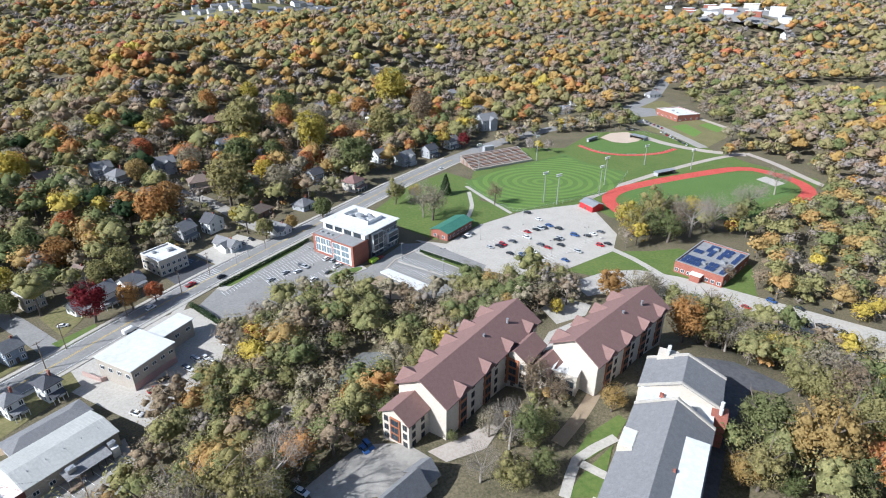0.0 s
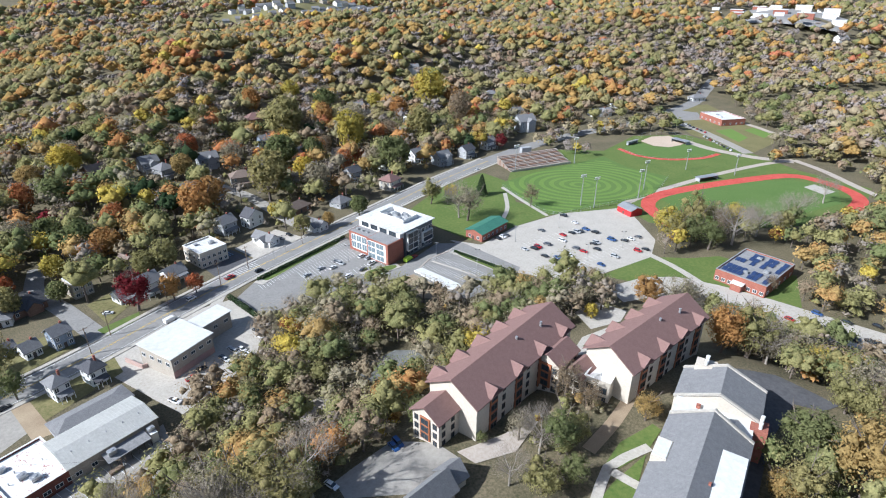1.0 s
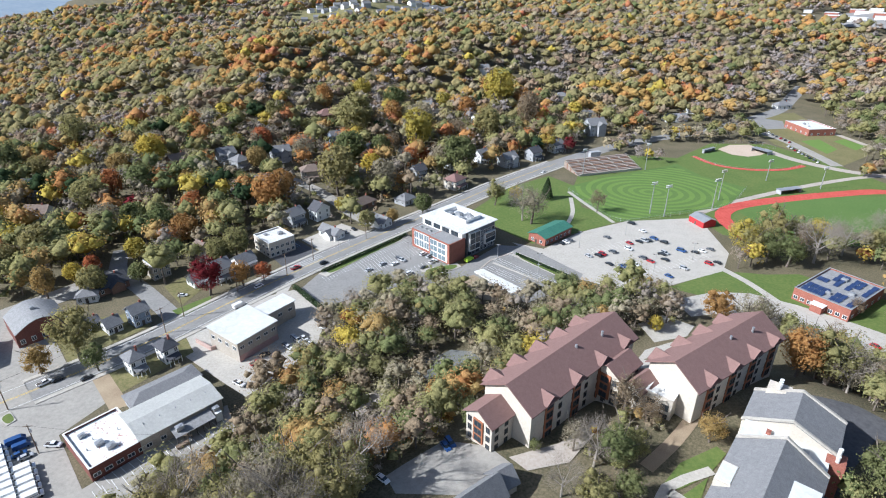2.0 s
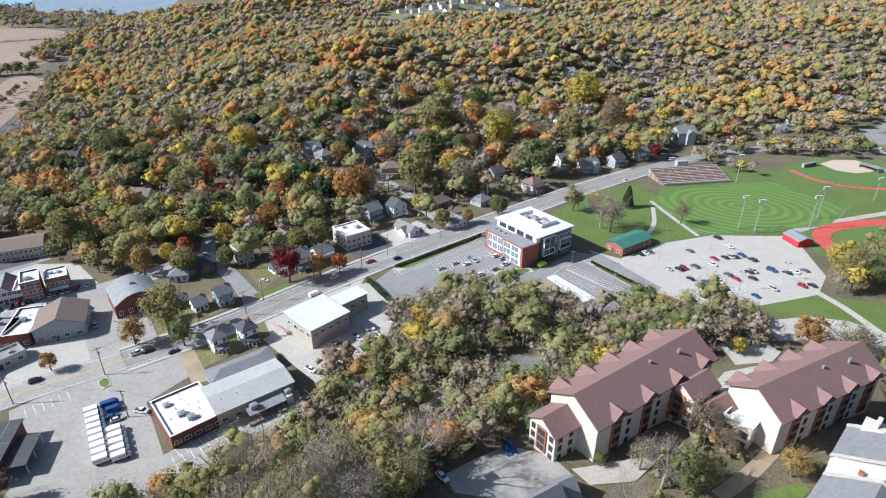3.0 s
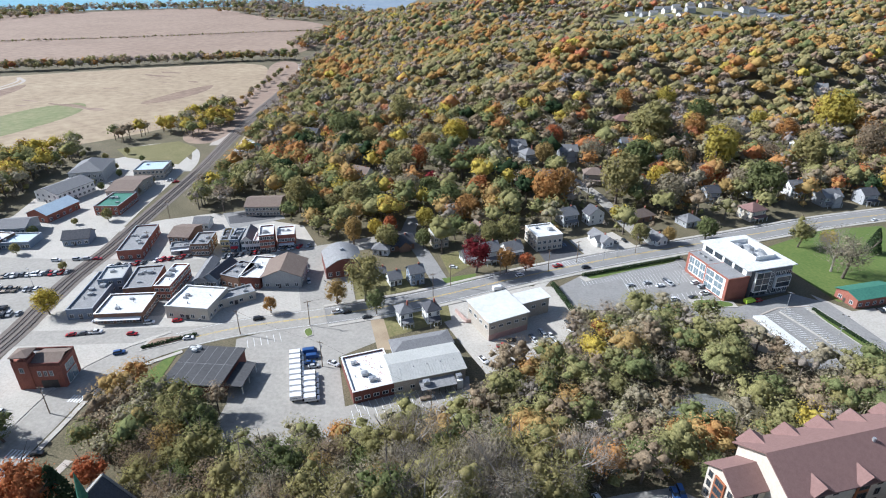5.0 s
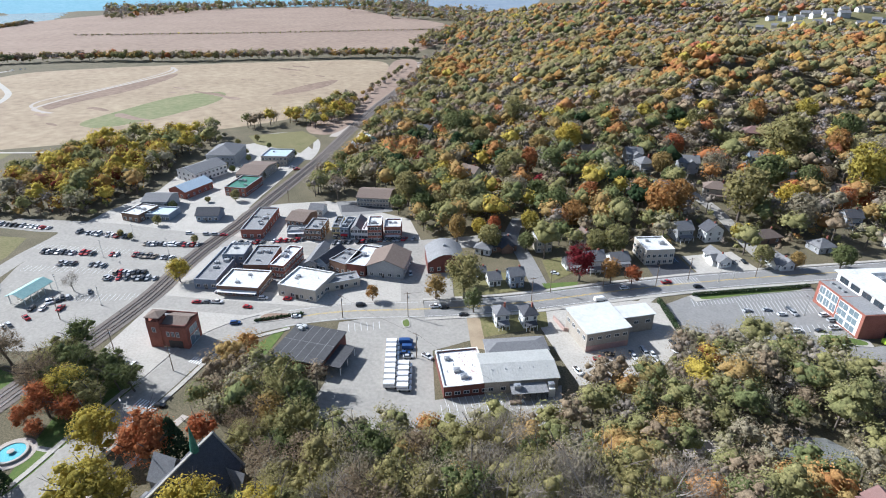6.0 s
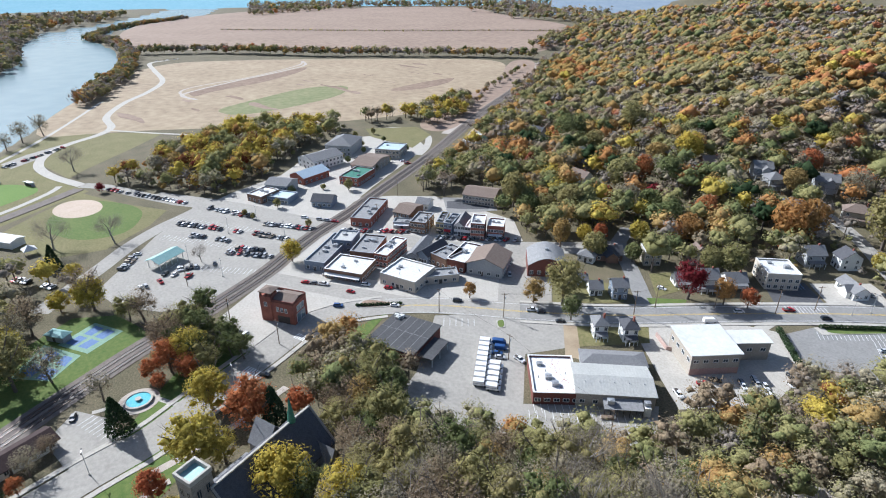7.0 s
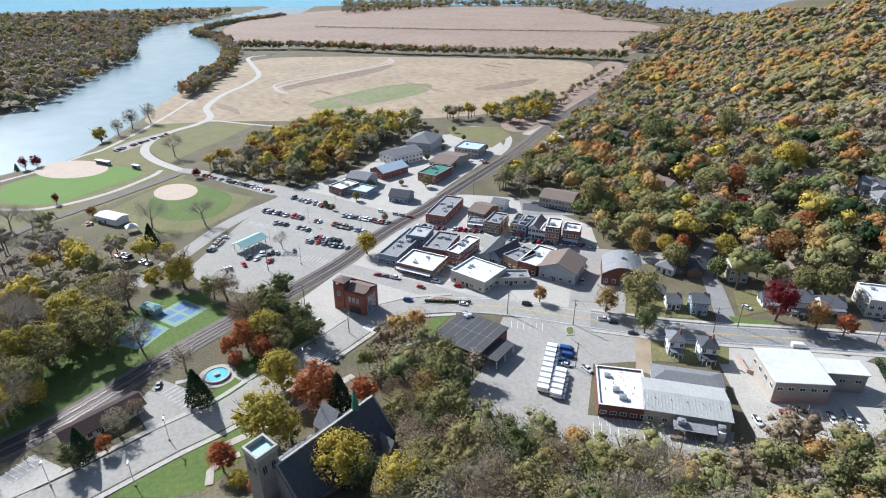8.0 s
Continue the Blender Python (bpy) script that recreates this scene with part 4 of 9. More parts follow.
hall("grey hall with a broad brown gabled roof", (-183.0, 107.4), (-171.6, 117.6), (-192.4, 119.6), 6, 3.6, SIDING_GREY, SHINGLE_BROWN, "y", wins=(("s", 4, 1, W1), ("e", 5, 1, W1)))
shop("red brick restaurant with blue and grey roof", (-252.6, 81.6), (-245.9, 89.3), (-271.0, 103.0), 5.5, BRICK, ROOF_GREY, units=5, wins=(("s", 3, 1, W1), ("e", 7, 1, W1)))
hall("brown brick building with a gabled roof", (-248.4, 102.9), (-240.9, 108.3), (-257.9, 113.5), 6, 2.2, BRICK_BROWN, SHINGLE_BROWN, "x", wins=(("s", 4, 2, dict(ww=1.0, wh=1.4, z0=0.8, storey=2.9)),))
shop("two-storey brown brick corner shop", (-231.6, 104.2), (-226.0, 109.6), (-239.2, 114.5), 7, BRICK_BROWN, ROOF_GREY, wins=(("s", 4, 2, W1), ("e", 3, 2, W1)))
shop("low dark shopfront with white awning", (-240.2, 99.0), (-235.4, 106.0), (-244.7, 103.3), 4, SIDING_GREY, ROOF_GREY, units=1, awning=TRIM)
shop("yellow-fronted two-storey shop on main street", (-224.9, 114.7), (-222.4, 117.6), (-233.9, 124.9), 7, SIDING_YELLOW, SHINGLE_DARK, wins=(("s", 2, 2, W1),), awning=TRIM_DARK)
shop("blue-fronted two-storey shop on main street", (-222.4, 117.6), (-219.3, 120.4), (-230.6, 127.5), 7, SIDING_BLUE, SHINGLE_DARK, wins=(("s", 2, 2, W1),), awning=SHED_RED)
hall("pale gabled two-storey shop", (-218.7, 121.1), (-215.2, 124.9), (-227.2, 131.4), 6, 2.6, SIDING_WHITE, SHINGLE_GREY, "y", wins=(("s", 3, 2, W1),))
shop("small white two-storey shop", (-215.2, 124.9), (-213.1, 126.9), (-221.1, 132.0), 6, SIDING_WHITE, ROOF_WHITE, units=0, wins=(("s", 2, 2, W1),))
shop("tall three-storey red brick building with white roof", (-210.8, 125.6), (-206.9, 130.7), (-218.3, 134.3), 10, BRICK, ROOF_WHITE, wins=(("s", 4, 3, W1), ("w", 4, 2, W1)))
shop("two-storey red brick building with white roof", (-208.1, 133.1), (-203.3, 139.0), (-214.3, 141.0), 8, BRICK, ROOF_WHITE, wins=(("s", 5, 2, W1),), awning=TRIM)
hall("long inn with a brown gabled roof", (-253.2, 145.8), (-240.2, 157.6), (-264.4, 156.5), 6, 2.5, STUCCO_TAN, SHINGLE_BROWN, "x", wins=(("s", 10, 2, dict(ww=1.1, wh=1.4, z0=0.8, storey=2.8)),))
sheet("pavement", [(-259.6, 139.4), (-250.7, 163.9), (-239.1, 153.6), (-246.2, 140.8), (-250.8, 134.9)], 0.06, ASPHALT_DARK, "dark asphalt car park of the inn", keep=True)
shop("low brick market with a white roof", (-312.2, 43.4), (-303.2, 49.1), (-323.6, 52.3), 5, BRICK_BROWN, ROOF_WHITE, wins=(("s", 3, 1, W1), ("e", 3, 1, W1)))
shop("low market with a blue-white metal roof", (-307.8, 49.9), (-295.9, 61.4), (-315.0, 58.1), 4, SIDING_BLUE, METAL_BLUE, units=1, wins=(("s", 8, 1, dict(ww=1.6, wh=1.6, z0=0.7)),))
hall("grey-roofed two-storey market house", (-319.6, 54.9), (-310.6, 64.9), (-331.6, 61.7), 6, 2.4, SIDING_GREY, SHINGLE_GREY, "x", wins=(("s", 6, 2, dict(ww=1.1, wh=1.3, z0=0.8, storey=2.8)),))
hall("long grey gabled market hall with a white end", (-360.2, 85.1), (-344.7, 90.8), (-373.3, 105.1), 7, 3, SIDING_WHITE, SHINGLE_GREY, "y", wins=(("s", 4, 2, W1), ("e", 8, 2, W1)))
hall("large house with a steep grey hipped roof", (-376.1, 108.0), (-364.7, 122.4), (-397.4, 121.6), 8, 5, SIDING_GREY, SHINGLE_GREY, hip=True, wins=(("s", 6, 2, W1),))
hall("brick and glass market barn", (-333.3, 72.5), (-322.1, 77.8), (-350.7, 86.3), 5, 3, BRICK, METAL_BLUE, "y", wins=(("s", 2, 1, W1), ("e", 5, 1, W1)))
shop("brick shops with a green railed roof terrace", (-314.3, 97.0), (-304.7, 105.1), (-329.4, 111.1), 6, BRICK, METAL_GREEN, units=4, wins=(("s", 4, 2, dict(ww=1.2, wh=1.4, z0=0.7, storey=2.7)), ("e", 8, 1, W1)))
hall("tan market building with brown gabled roof", (-332.1, 110.5), (-321.1, 120.4), (-347.0, 131.8), 6, 2.2, STUCCO_TAN, SHINGLE_BROWN, "x", wins=(("s", 6, 2, dict(ww=1.1, wh=1.3, z0=0.8, storey=2.8)), ("e", 5, 2, dict(ww=1.1, wh=1.3, z0=0.8, storey=2.8))))
shop("tan building with a pale blue metal roof", (-354.7, 135.9), (-343.0, 148.4), (-367.0, 148.2), 7, STUCCO_TAN, METAL_BLUE, units=1, wins=(("s", 7, 2, W1), ("e", 6, 2, W1)))
hall("dark-roofed cafe with a yellow truck beside it", (-286.6, 71.8), (-279.7, 80.6), (-294.1, 77.0), 4, 3, SIDING_BLUE, SHINGLE_DARK, "x", wins=(("s", 4, 1, W1),))
shop("small white shed beside the railway", (-352.9, 202.0), (-344.3, 208.5), (-361.2, 210.2), 4, SIDING_WHITE, ROOF_WHITE, units=0)
shop("white and teal shed beside the railway", (-361.0, 213.7), (-353.6, 224.9), (-368.7, 220.5), 5, METAL_TEAL, METAL_WHITE, units=0)
hall("white gabled house beside the inn", (-257.6, 119.9), (-252.4, 124.6), (-262.8, 124.9), 4, 2.4, SIDING_WHITE, SHINGLE_GREY, "x", wins=(("s", 3, 1, W1),), name="house", category="house")
hall("white park pavilion with a hipped metal roof", (-309.5, -73.7), (-299.6, -63.3), (-317.7, -72.1), 4, 1.0, SIDING_WHITE, METAL_WHITE, "x", name="pavilion", category="pavilion")
hall("small park toilet house with a grey-green roof", (-209.0, -43.8), (-204.1, -38.5), (-212.2, -42.3), 3, 1.4, SIDING_GREY, METAL_TEAL, hip=True, name="park_hut", category="hut")
shop("cream three-storey house block with a bright white roof", (-153.3, 178.0), (-149.6, 184.0), (-160.5, 182.5), 7.6, STUCCO_TAN, ROOF_WHITE, wins=(("s", 3, 2, W1), ("e", 4, 2, W1)), name="apartment_building", units=1)
shop("cream stucco apartment house with a stepped flat roof", (-115.8, 205.2), (-108.6, 215.6), (-126.4, 213.4), 8.4, STUCCO, ROOF_WHITE, wins=(("s", 5, 2, W1), ("e", 3, 2, W1), ("w", 4, 2, W1)), name="apartment_building", units=2)


def vault(a, b, c, h, rise):
    """The brick hall under a curved grey metal roof."""
    o, turn, w, d = rect(a, b, c)
    root = thing("vaulted_hall", o.x, o.y, 0, turn, "brick hall with a curved grey metal roof", "building")
    n = 16
    arc = [(w * i / n, h + rise * math.sin(math.pi * i / n)) for i in range(n + 1)]
    s = Solid().box(0, 0, -1, w, d, h)
    for y0, y1 in ((0, .35), (d - .35, d)):
        s.add([(x, y0, z) for x, z in arc] + [(x, y1, z) for x, z in arc], [tuple(range(n + 1)), tuple(range(n + 1, 2 * n + 2))[::-1]])
    s.out("wall", BRICK_DARK, root)
    v = [(x, y, z + lift) for x, z in arc for y, lift in ((-.4, 0), (-.4, .2), (d + .4, .2), (d + .4, 0))]
    f = [(4 * i + a, 4 * i + b, 4 * i + 4 + b, 4 * i + 4 + a) for i in range(n) for a, b in ((0, 1), (1, 2), (2, 3), (3, 0))]
    make("roof", v, f + [(0, 3, 2, 1), (4 * n, 4 * n + 1, 4 * n + 2, 4 * n + 3)], ROOF_GREY, root)
    windows_on(root, w, d, "s", 5, 1, z0=1.2)
    unit_on_roof(root, w * 0.5, d * 0.5, h + rise + .2, 1.4)
    keep_rect(root, w, d)


vault((-169.1, 128.4), (-160.4, 141.7), (-182.4, 137.3), 5, 3.4)

# ---- the large single buildings ----
def post_office():
    root, w, d = shop("low red brick post office with stained white roof", (-120.3, 93.2), (-113.3, 105.1), (-105.5, 82.9), 5, BRICK_DARK, ROOF_PEELING, units=3, wins=(("n", 5, 1, dict(ww=1.6, wh=1.2, z0=1.4)), ("w", 4, 1, dict(ww=1.6, wh=1.2, z0=1.4))), name="post_office", door=False)
    return root


post_office()


def seamed_hall():
    """The long metal-roofed hall behind the post office, with standing seams and a lean-to."""
    o, turn, w, d = rect((-98.5, 94.7), (-86.1, 113.5), (-109.6, 102.8))
    root = thing("workshop", o.x, o.y, 0, turn, "long tan workshop with ribbed pale metal roof", "building")
    gable_walls(w, d, 4.6, 1.2, "x").out("wall", STUCCO_TAN, root)
    gable_roof(w, d, 4.7, 1.2, 0.4, "x", 0.15).out("roof", METAL_ROOF, root)
    k = int(w / 0.9)
    for i in range(k + 1):
        x = w * i / k
        for y0, y1, z0, z1 in ((-0.4, d / 2, 4.85 - 0.4 * 2.4 / d, 6.06), (d + 0.4, d / 2, 4.85 - 0.4 * 2.4 / d, 6.06)):
            r = Solid()
            r.add([(x - .05, y0, z0 - .05), (x + .05, y0, z0 - .05), (x + .05, y1, z1 - .05), (x - .05, y1, z1 - .05), (x - .05, y0, z0 + .07), (x + .05, y0, z0 + .07), (x + .05, y1, z1 + .07), (x - .05, y1, z1 + .07)],
                  [(4, 5, 6, 7), (0, 1, 5, 4), (1, 2, 6, 5), (3, 0, 4, 7)])
            r.out("roof_seam", METAL_ROOF, root)
    Solid().slab([(w * .33, -4.2, 2.9), (w * .82, -4.2, 2.9), (w * .82, -.4, 3.7), (w * .33, -.4, 3.7)], 0.18).out("lean_to_roof", ROOF_GREY, root)
    for i in range(7):
        x = w * (.34 + .47 * i / 6)
        Solid().box(x - .08, -4.1, 0, x + .08, -3.95, 2.75).out("post", TRIM_DARK, root)
    Solid().box(w * .3, -5.4, 0, w * .45, -4.2, 0.8).out("deck", WOOD_POLE, root)
    Solid().box(w * .84, -3.2, 0, w * .92, -.3, 3.0).out("annex", SIDING_WHITE, root)
    unit_on_roof(root, w * .88, -1.5, 3.0, 1.8)
    unit_on_roof(root, w * .42, -2.0, 3.4, 2.0)
    for i in range(5):
        x = w * (.12 + .19 * i)
        Solid().box(x, d * .3, 5.4, x + .25, d * .3 + .25, 6.0).out("roof_vent", METAL_GREY, root)
    windows_on(root, w, d, "s", 6, 1, z0=1.3, ww=1.3, wh=1.1)
    keep_rect(root, w, d, 4)


seamed_hall()
hall("long low grey-roofed cottage row", (-110.0, 106.9), (-99.0, 123.5), (-115.7, 111.2), 3.6, 1.5, SIDING_GREY, SHINGLE_GREY, hip=True, wins=(("s", 5, 1, dict(ww=1.2, wh=1.2, z0=1.2)),), name="cottage_row")


def garage():
    o, turn, w, d = rect((-92.5, 135.0), (-86.0, 149.3), (-104.9, 144.0))
    root = thing("garage", o.x, o.y, 0, turn, "tan garage with a white metal shed roof", "building")
    Solid().box(0, 0, -2, w, d, 7.4).out("wall", STUCCO_TAN, root)
    Solid().box(-.02, -.05, -2, w + .02, 0.0, 2.4).out("painted_base", material("pink_stucco", (0.42, 0.27, 0.24), (0.52, 0.36, 0.32), 0.9, 3), root, "faded pink painted lower wall")
    Solid().slab([(-.5, -.5, 7.7), (w + .5, -.5, 7.7), (w + .5, d + .5, 8.3), (-.5, d + .5, 8.3)], 0.3).out("roof", METAL_WHITE, root)
    windows_on(root, w, d, "s", 5, 1, z0=4.6, ww=1.5, wh=1.0)
    windows_on(root, w, d, "w", 4, 1, z0=4.2, ww=1.6, wh=1.3)
    keep_rect(root, w, d)
    o2, turn2, w2, d2 = rect((-90.0, 156.0), (-86.0, 164.0), (-91.5, 167.4))
    wing = thing("garage_wing", o2.x, o2.y, 0, turn2, "lower tan garage wing with white roof", "building")
    Solid().box(-4, 0, -2, w2, d2, 6.5).out("wall", STUCCO_TAN, wing)
    Solid().slab([(-6, -.4, 6.9), (w2 + .5, -.4, 6.9), (w2 + .5, d2 + .5, 7.1), (-6, d2 + .5, 7.1)], 0.25).out("roof", METAL_WHITE, wing)
    windows_on(wing, w2, d2, "s", 2, 1, z0=3.6, ww=1.6, wh=1.1)
    keep_rect(wing, w2, d2)


garage()
ribbon("retaining_wall", [(-112.7, 142.5), (-105.2, 139.3), (-100.1, 143.7)], 0.5, 1.5, material("pink_wall", (0.40, 0.28, 0.24), (0.50, 0.37, 0.32), 0.9, 3), "faded pink concrete retaining wall", thick=1.5, category="wall", keep=False)


def dark_roof_store():
    o, turn, w, d = rect((-151.5, 50.3), (-136.3, 60.6), (-164.2, 64.9))
    root = thing("store", o.x, o.y, 0, turn, "large low store with a black flat roof", "building")
    Solid().box(.4, .4, -1, w - .4, d - .4, 4.6).out("wall", BRICK_DARK, root)
    Solid().box(0, 0, 4.6, w, d, 5.0).out("roof", ROOF_BLACK, root)
    s = Solid()
    for i in range(1, 6):
        s.box(w * i / 6 - .06, .2, 5.0, w * i / 6 + .06, d - .2, 5.03)
    s.box(.2, d * .52, 5.0, w - .2, d * .52 + .12, 5.03).out("roof_seam", ROOF_GREY, root)
    Solid().box(w, d * .12, 3.2, w + 5.5, d * .72, 3.5).out("canopy", ROOF_BLACK, root)
    for y in (.15, .42, .7):
        Solid().box(w + 5.0, d * y, 0, w + 5.25, d * y + .25, 3.2).out("canopy_post", TRIM, root)
    for x, y in ((.1, .88), (.16, .82), (.2, .9)):
        unit_on_roof(root, w * x, d * y, 5.0, 1.5, METAL_WHITE)
    keep_rect(root, w, d, 5)


dark_roof_store()


def tower_house():
    o, turn, w, d = rect((-187.6, 24.8), (-178.1, 33.8), (-184.3, 39.8))
    root = thing("tower_house", o.x, o.y, 0, turn, "red brick fire station with a square corner tower", "building")
    Solid().box(0, 0, -1, w, d, 8.2).out("wall", BRICK, root)
    Solid().box(.4, .4, 8.2, w - .4, d - .4, 8.35).out("roof", ROOF_GREY, root)
    s = Solid().box(0, 0, 8.2, w, .4, 9.2).box(0, d - .4, 8.2, w, d, 9.2).box(0, .4, 8.2, .4, d - .4, 9.2).box(w - .4, .4, 8.2, w, d - .4, 9.2)
    s.out("parapet", BRICK_DARK, root)
    Solid().box(-.3, -.3, -1, 4.2, 4.2, 10.2).out("tower", BRICK, root)
    for x, y in ((0, 0), (3.7, 0), (0, 3.7), (3.7, 3.7)):
        Solid().box(x - .2, y - .2, 10.2, x + .4, y + .4, 11.8).out("tower_pier", BRICK_DARK, root)
    hip_roof(4.4, 4.4, 11.8, 1.0, 0.5).out("tower_roof", SHINGLE_BROWN, root)
    gable_roof(w - 5, d - 1, 8.7, 1.3, .2, "x").out("upper_roof", SHINGLE_BROWN, root).location = (4.8, .5, 0)
    for i in range(3):
        add_window(root, w * (.5 + .13 * i), 0, 4.6, 0, .8, 1.7)
    add_window(root, w, d * .5, .3, 90, d * .6, 3.4, TRIM, GLASS_PALE)
    add_window(root, w, d * .5, 4.6, 90, d * .5, 2.2, TRIM, GLASS_PALE)
    Solid().box(w * .48, -.08, 0, w * .85, .05, 3.0).out("garage_door", TRIM_DARK, root)
    add_window(root, 2, -.3, 6.2, 0, 1.0, 1.6)
    keep_rect(root, w, d, 5)


tower_house()


def office_block():
    o, turn, w, d = rect((-57.7, 229.2), (-36.9, 214.6), (-20.6, 236.1))
    root = thing("office_block", o.x, o.y, 0, turn, "modern three-storey office block in red brick and grey panels", "building")
    root.scale.z = .86
    b0 = d * .34
    Solid().box(w * .09, -.03, 1.4, w * .49, 0, 9.7).out("front_panel", SIDING_WHITE, root, "white panel wall round the tall glazing")
    Solid().box(w * .58, -1.53, .7, w * .95, -1.5, 10.5).out("front_panel", SIDING_WHITE, root, "white panel wall round the tall glazing")
    Solid().box(0, 0, -1, w * .5, b0, 10.4).box(w * .5, -1.5, -1, w, b0 * .9, 11.2).out("brick_wing", BRICK, root)
    Solid().box(w * .06, b0, -1, w + .6, d, 14.6).out("wall", PANEL_GREY, root)
    Solid().box(w * .0, b0 - 2.5, 10.4, w * .98, b0 + .1, 14.6).out("upper_front", SIDING_WHITE, root, "white metal-clad top storey")
    Solid().box(-1.2, b0 - 3.4, 14.6, w + 1.4, d + 1.2, 15.0).out("roof", ROOF_WHITE, root)
    Solid().box(.4, .4, 10.4, w * .5, b0 - 2.5, 10.55).box(w * .52, -1.1, 11.2, w - .4, b0 - 2.5, 11.35).out("terrace_roof", ROOF_GREY, root)
    s = Solid()
    for x0, y0, x1, y1 in ((.2, .52, .8, .53), (.2, .86, .8, .87), (.2, .53, .21, .86), (.79, .53, .8, .86)):
        s.box(w * x0, d * y0, 15.0, w * x1, d * y1, 17.0)
    s.out("roof_screen", SIDING_WHITE, root, "white louvred plant screen")
    for x, y, sz in ((.32, .62, 2.6), (.45, .7, 3.0), (.6, .62, 2.2), (.68, .75, 2.6), (.55, .82, 2.0)):
        unit_on_roof(root, w * x, d * y, 15.0, sz)
    for x in (.1, .22, .34):
        unit_on_roof(root, w * x, b0 * .35, 10.55, 1.2)
    for i in range(3):
        add_window(root, w * .12 + i * w * .13, 0, 2.0, 0, w * .11, 3.4, TRIM, GLASS_PALE)
        add_window(root, w * .12 + i * w * .13, 0, 6.2, 0, w * .11, 3.2, TRIM, GLASS_PALE)
    for i in range(2):
        for z in (1.0, 4.4, 7.6):
            add_window(root, w * (.62 + .2 * i), -1.5, z, 0, w * .17, 2.6, TRIM, GLASS_PALE)
    for i in range(4):
        add_window(root, w * (.15 + .22 * i), b0 - 2.5, 11.4, 0, w * .16, 2.2, TRIM_DARK, GLASS_DARK)
    for z in (1.2, 5.2, 9.4):
        for i in range(7):
            add_window(root, w + .6, b0 + (d - b0) * (i + .5) / 7, z, 90, 1.2 if i % 2 else 1.9, 2.6, TRIM_DARK if i < 3 else TRIM, GLASS_DARK)
    Solid().box(w + .6, b0 + .4, 3.6, w + 1.8, b0 + 7.0, 13.6).out("bay_frame", TRIM, root, "white framed glazed bay")
    for z in (4.4, 7.6, 10.6):
        for i in range(2):
            add_window(root, w + 1.8, b0 + 2.0 + 3.2 * i, z, 90, 2.6, 2.5, TRIM_DARK, GLASS_DARK)
    Solid().box(w + .6, d * .72, 4.0, w + 1.7, d * .98, 10.0).out("bay_frame", TRIM, root, "white framed glazed bay")
    for z in (4.8, 7.4):
        add_window(root, w + 1.7, d * .85, z, 90, d * .22, 2.0, TRIM_DARK, GLASS_DARK)
    keep_rect(root, w, d, 4)


office_block()
hall("brick building with a green metal roof", (-5.6, 245.1), (2.1, 239.4), (8.1, 260.1), 4.5, 1.6, BRICK, METAL_GREEN, "y", wins=(("s", 2, 1, W1), ("e", 6, 1, W1)), name="brick_hall")
hall("small bright red shed with a grey metal roof", (72.6, 282.2), (77.5, 273.7), (83.7, 278.3), 3.6, 1.5, SHED_RED, METAL_GREY, "x", name="red_shed", category="shed", over=0.3)


def grandstand():
    o, turn, w, d = rect((20.1, 341.1), (59.1, 361.8), (52.3, 379.5))
    root = thing("grandstand", o.x, o.y, 0, turn, "weathered brown concrete grandstand terraces", "grandstand")
    n = 12
    for i in range(n):
        Solid().box(0, d * i / n, 0, w, d * (i + 1) / n, 0.4 + 0.42 * i).out("terrace", BLEACHER if i % 3 else BRICK_BROWN, root)
    for k in range(7):
        s = Solid()
        for i in range(n):
            s.box(w * k / 6 - .5, d * i / n, 0.4 + .42 * i, w * k / 6 + .5, d * (i + .5) / n, 0.62 + .42 * i)
        s.out("stair", CONCRETE, root)
    Solid().box(0, -.3, 0, w, 0, 1.3).out("front_wall", CONCRETE, root)
    Solid().box(w * .42, d, 4.2, w * .58, d + 3, 8.0).out("press_box", SIDING_GREY, root)
    keep_rect(root, w, d)


grandstand()


def solar_building():
    root, w, d = shop("red brick lecture hall with a solar roof", (96.7, 210.4), (110.7, 196.4), (117.1, 229.6), 6, BRICK, ROOF_GREY, units=3, wins=(("s", 8, 1, W1), ("e", 5, 1, W1), ("w", 5, 1, W1)), name="lecture_hall")
    mesh = None
    for i in range(9):
        for j in range(6):
            if i in (4, 7) or j == 2 or (j == 3 and i in (2, 6)) or (i < 2 and j > 3):
                continue
            x, y = w * (.06 + .1 * i), d * (.08 + .145 * j)
            if mesh is None:
                mesh = Solid().slab([(0, 0, .15), (w * .09, 0, .15), (w * .09, d * .1, .75), (0, d * .1, .75)], .06).out("solar_panel", SOLAR, root)
                mesh.location = (x, y, 5.4)
            else:
                p = new("solar_panel", mesh.data)
                p.parent, p.location = root, (x, y, 5.4)
    Solid().box(w * .4, -3, 0, w * .6, 0, 3.4).out("porch", BRICK, root)
    Solid().box(w * .38, -3.3, 3.4, w * .62, 0, 3.7).out("porch_roof", TRIM, root)


solar_building()
BASE = 12.0


def dormer(root, x, y, out_y, z, span, rise):
    """A small cross gable on a long roof: its ridge runs out to the eave."""
    s = Solid()
    for a, b in ((-span / 2, 0), (span / 2, 0)):
        s.slab([(x + a, out_y, z), (x, out_y, z + rise), (x, y, z + rise), (x + a, y + (out_y - y) * .35, z + .1)] if a < 0 else [(x, out_y, z + rise), (x + a, out_y, z), (x + a, y + (out_y - y) * .35, z + .1), (x, y, z + rise)], .2)
    s.out("dormer_roof", SHINGLE_RED, root)


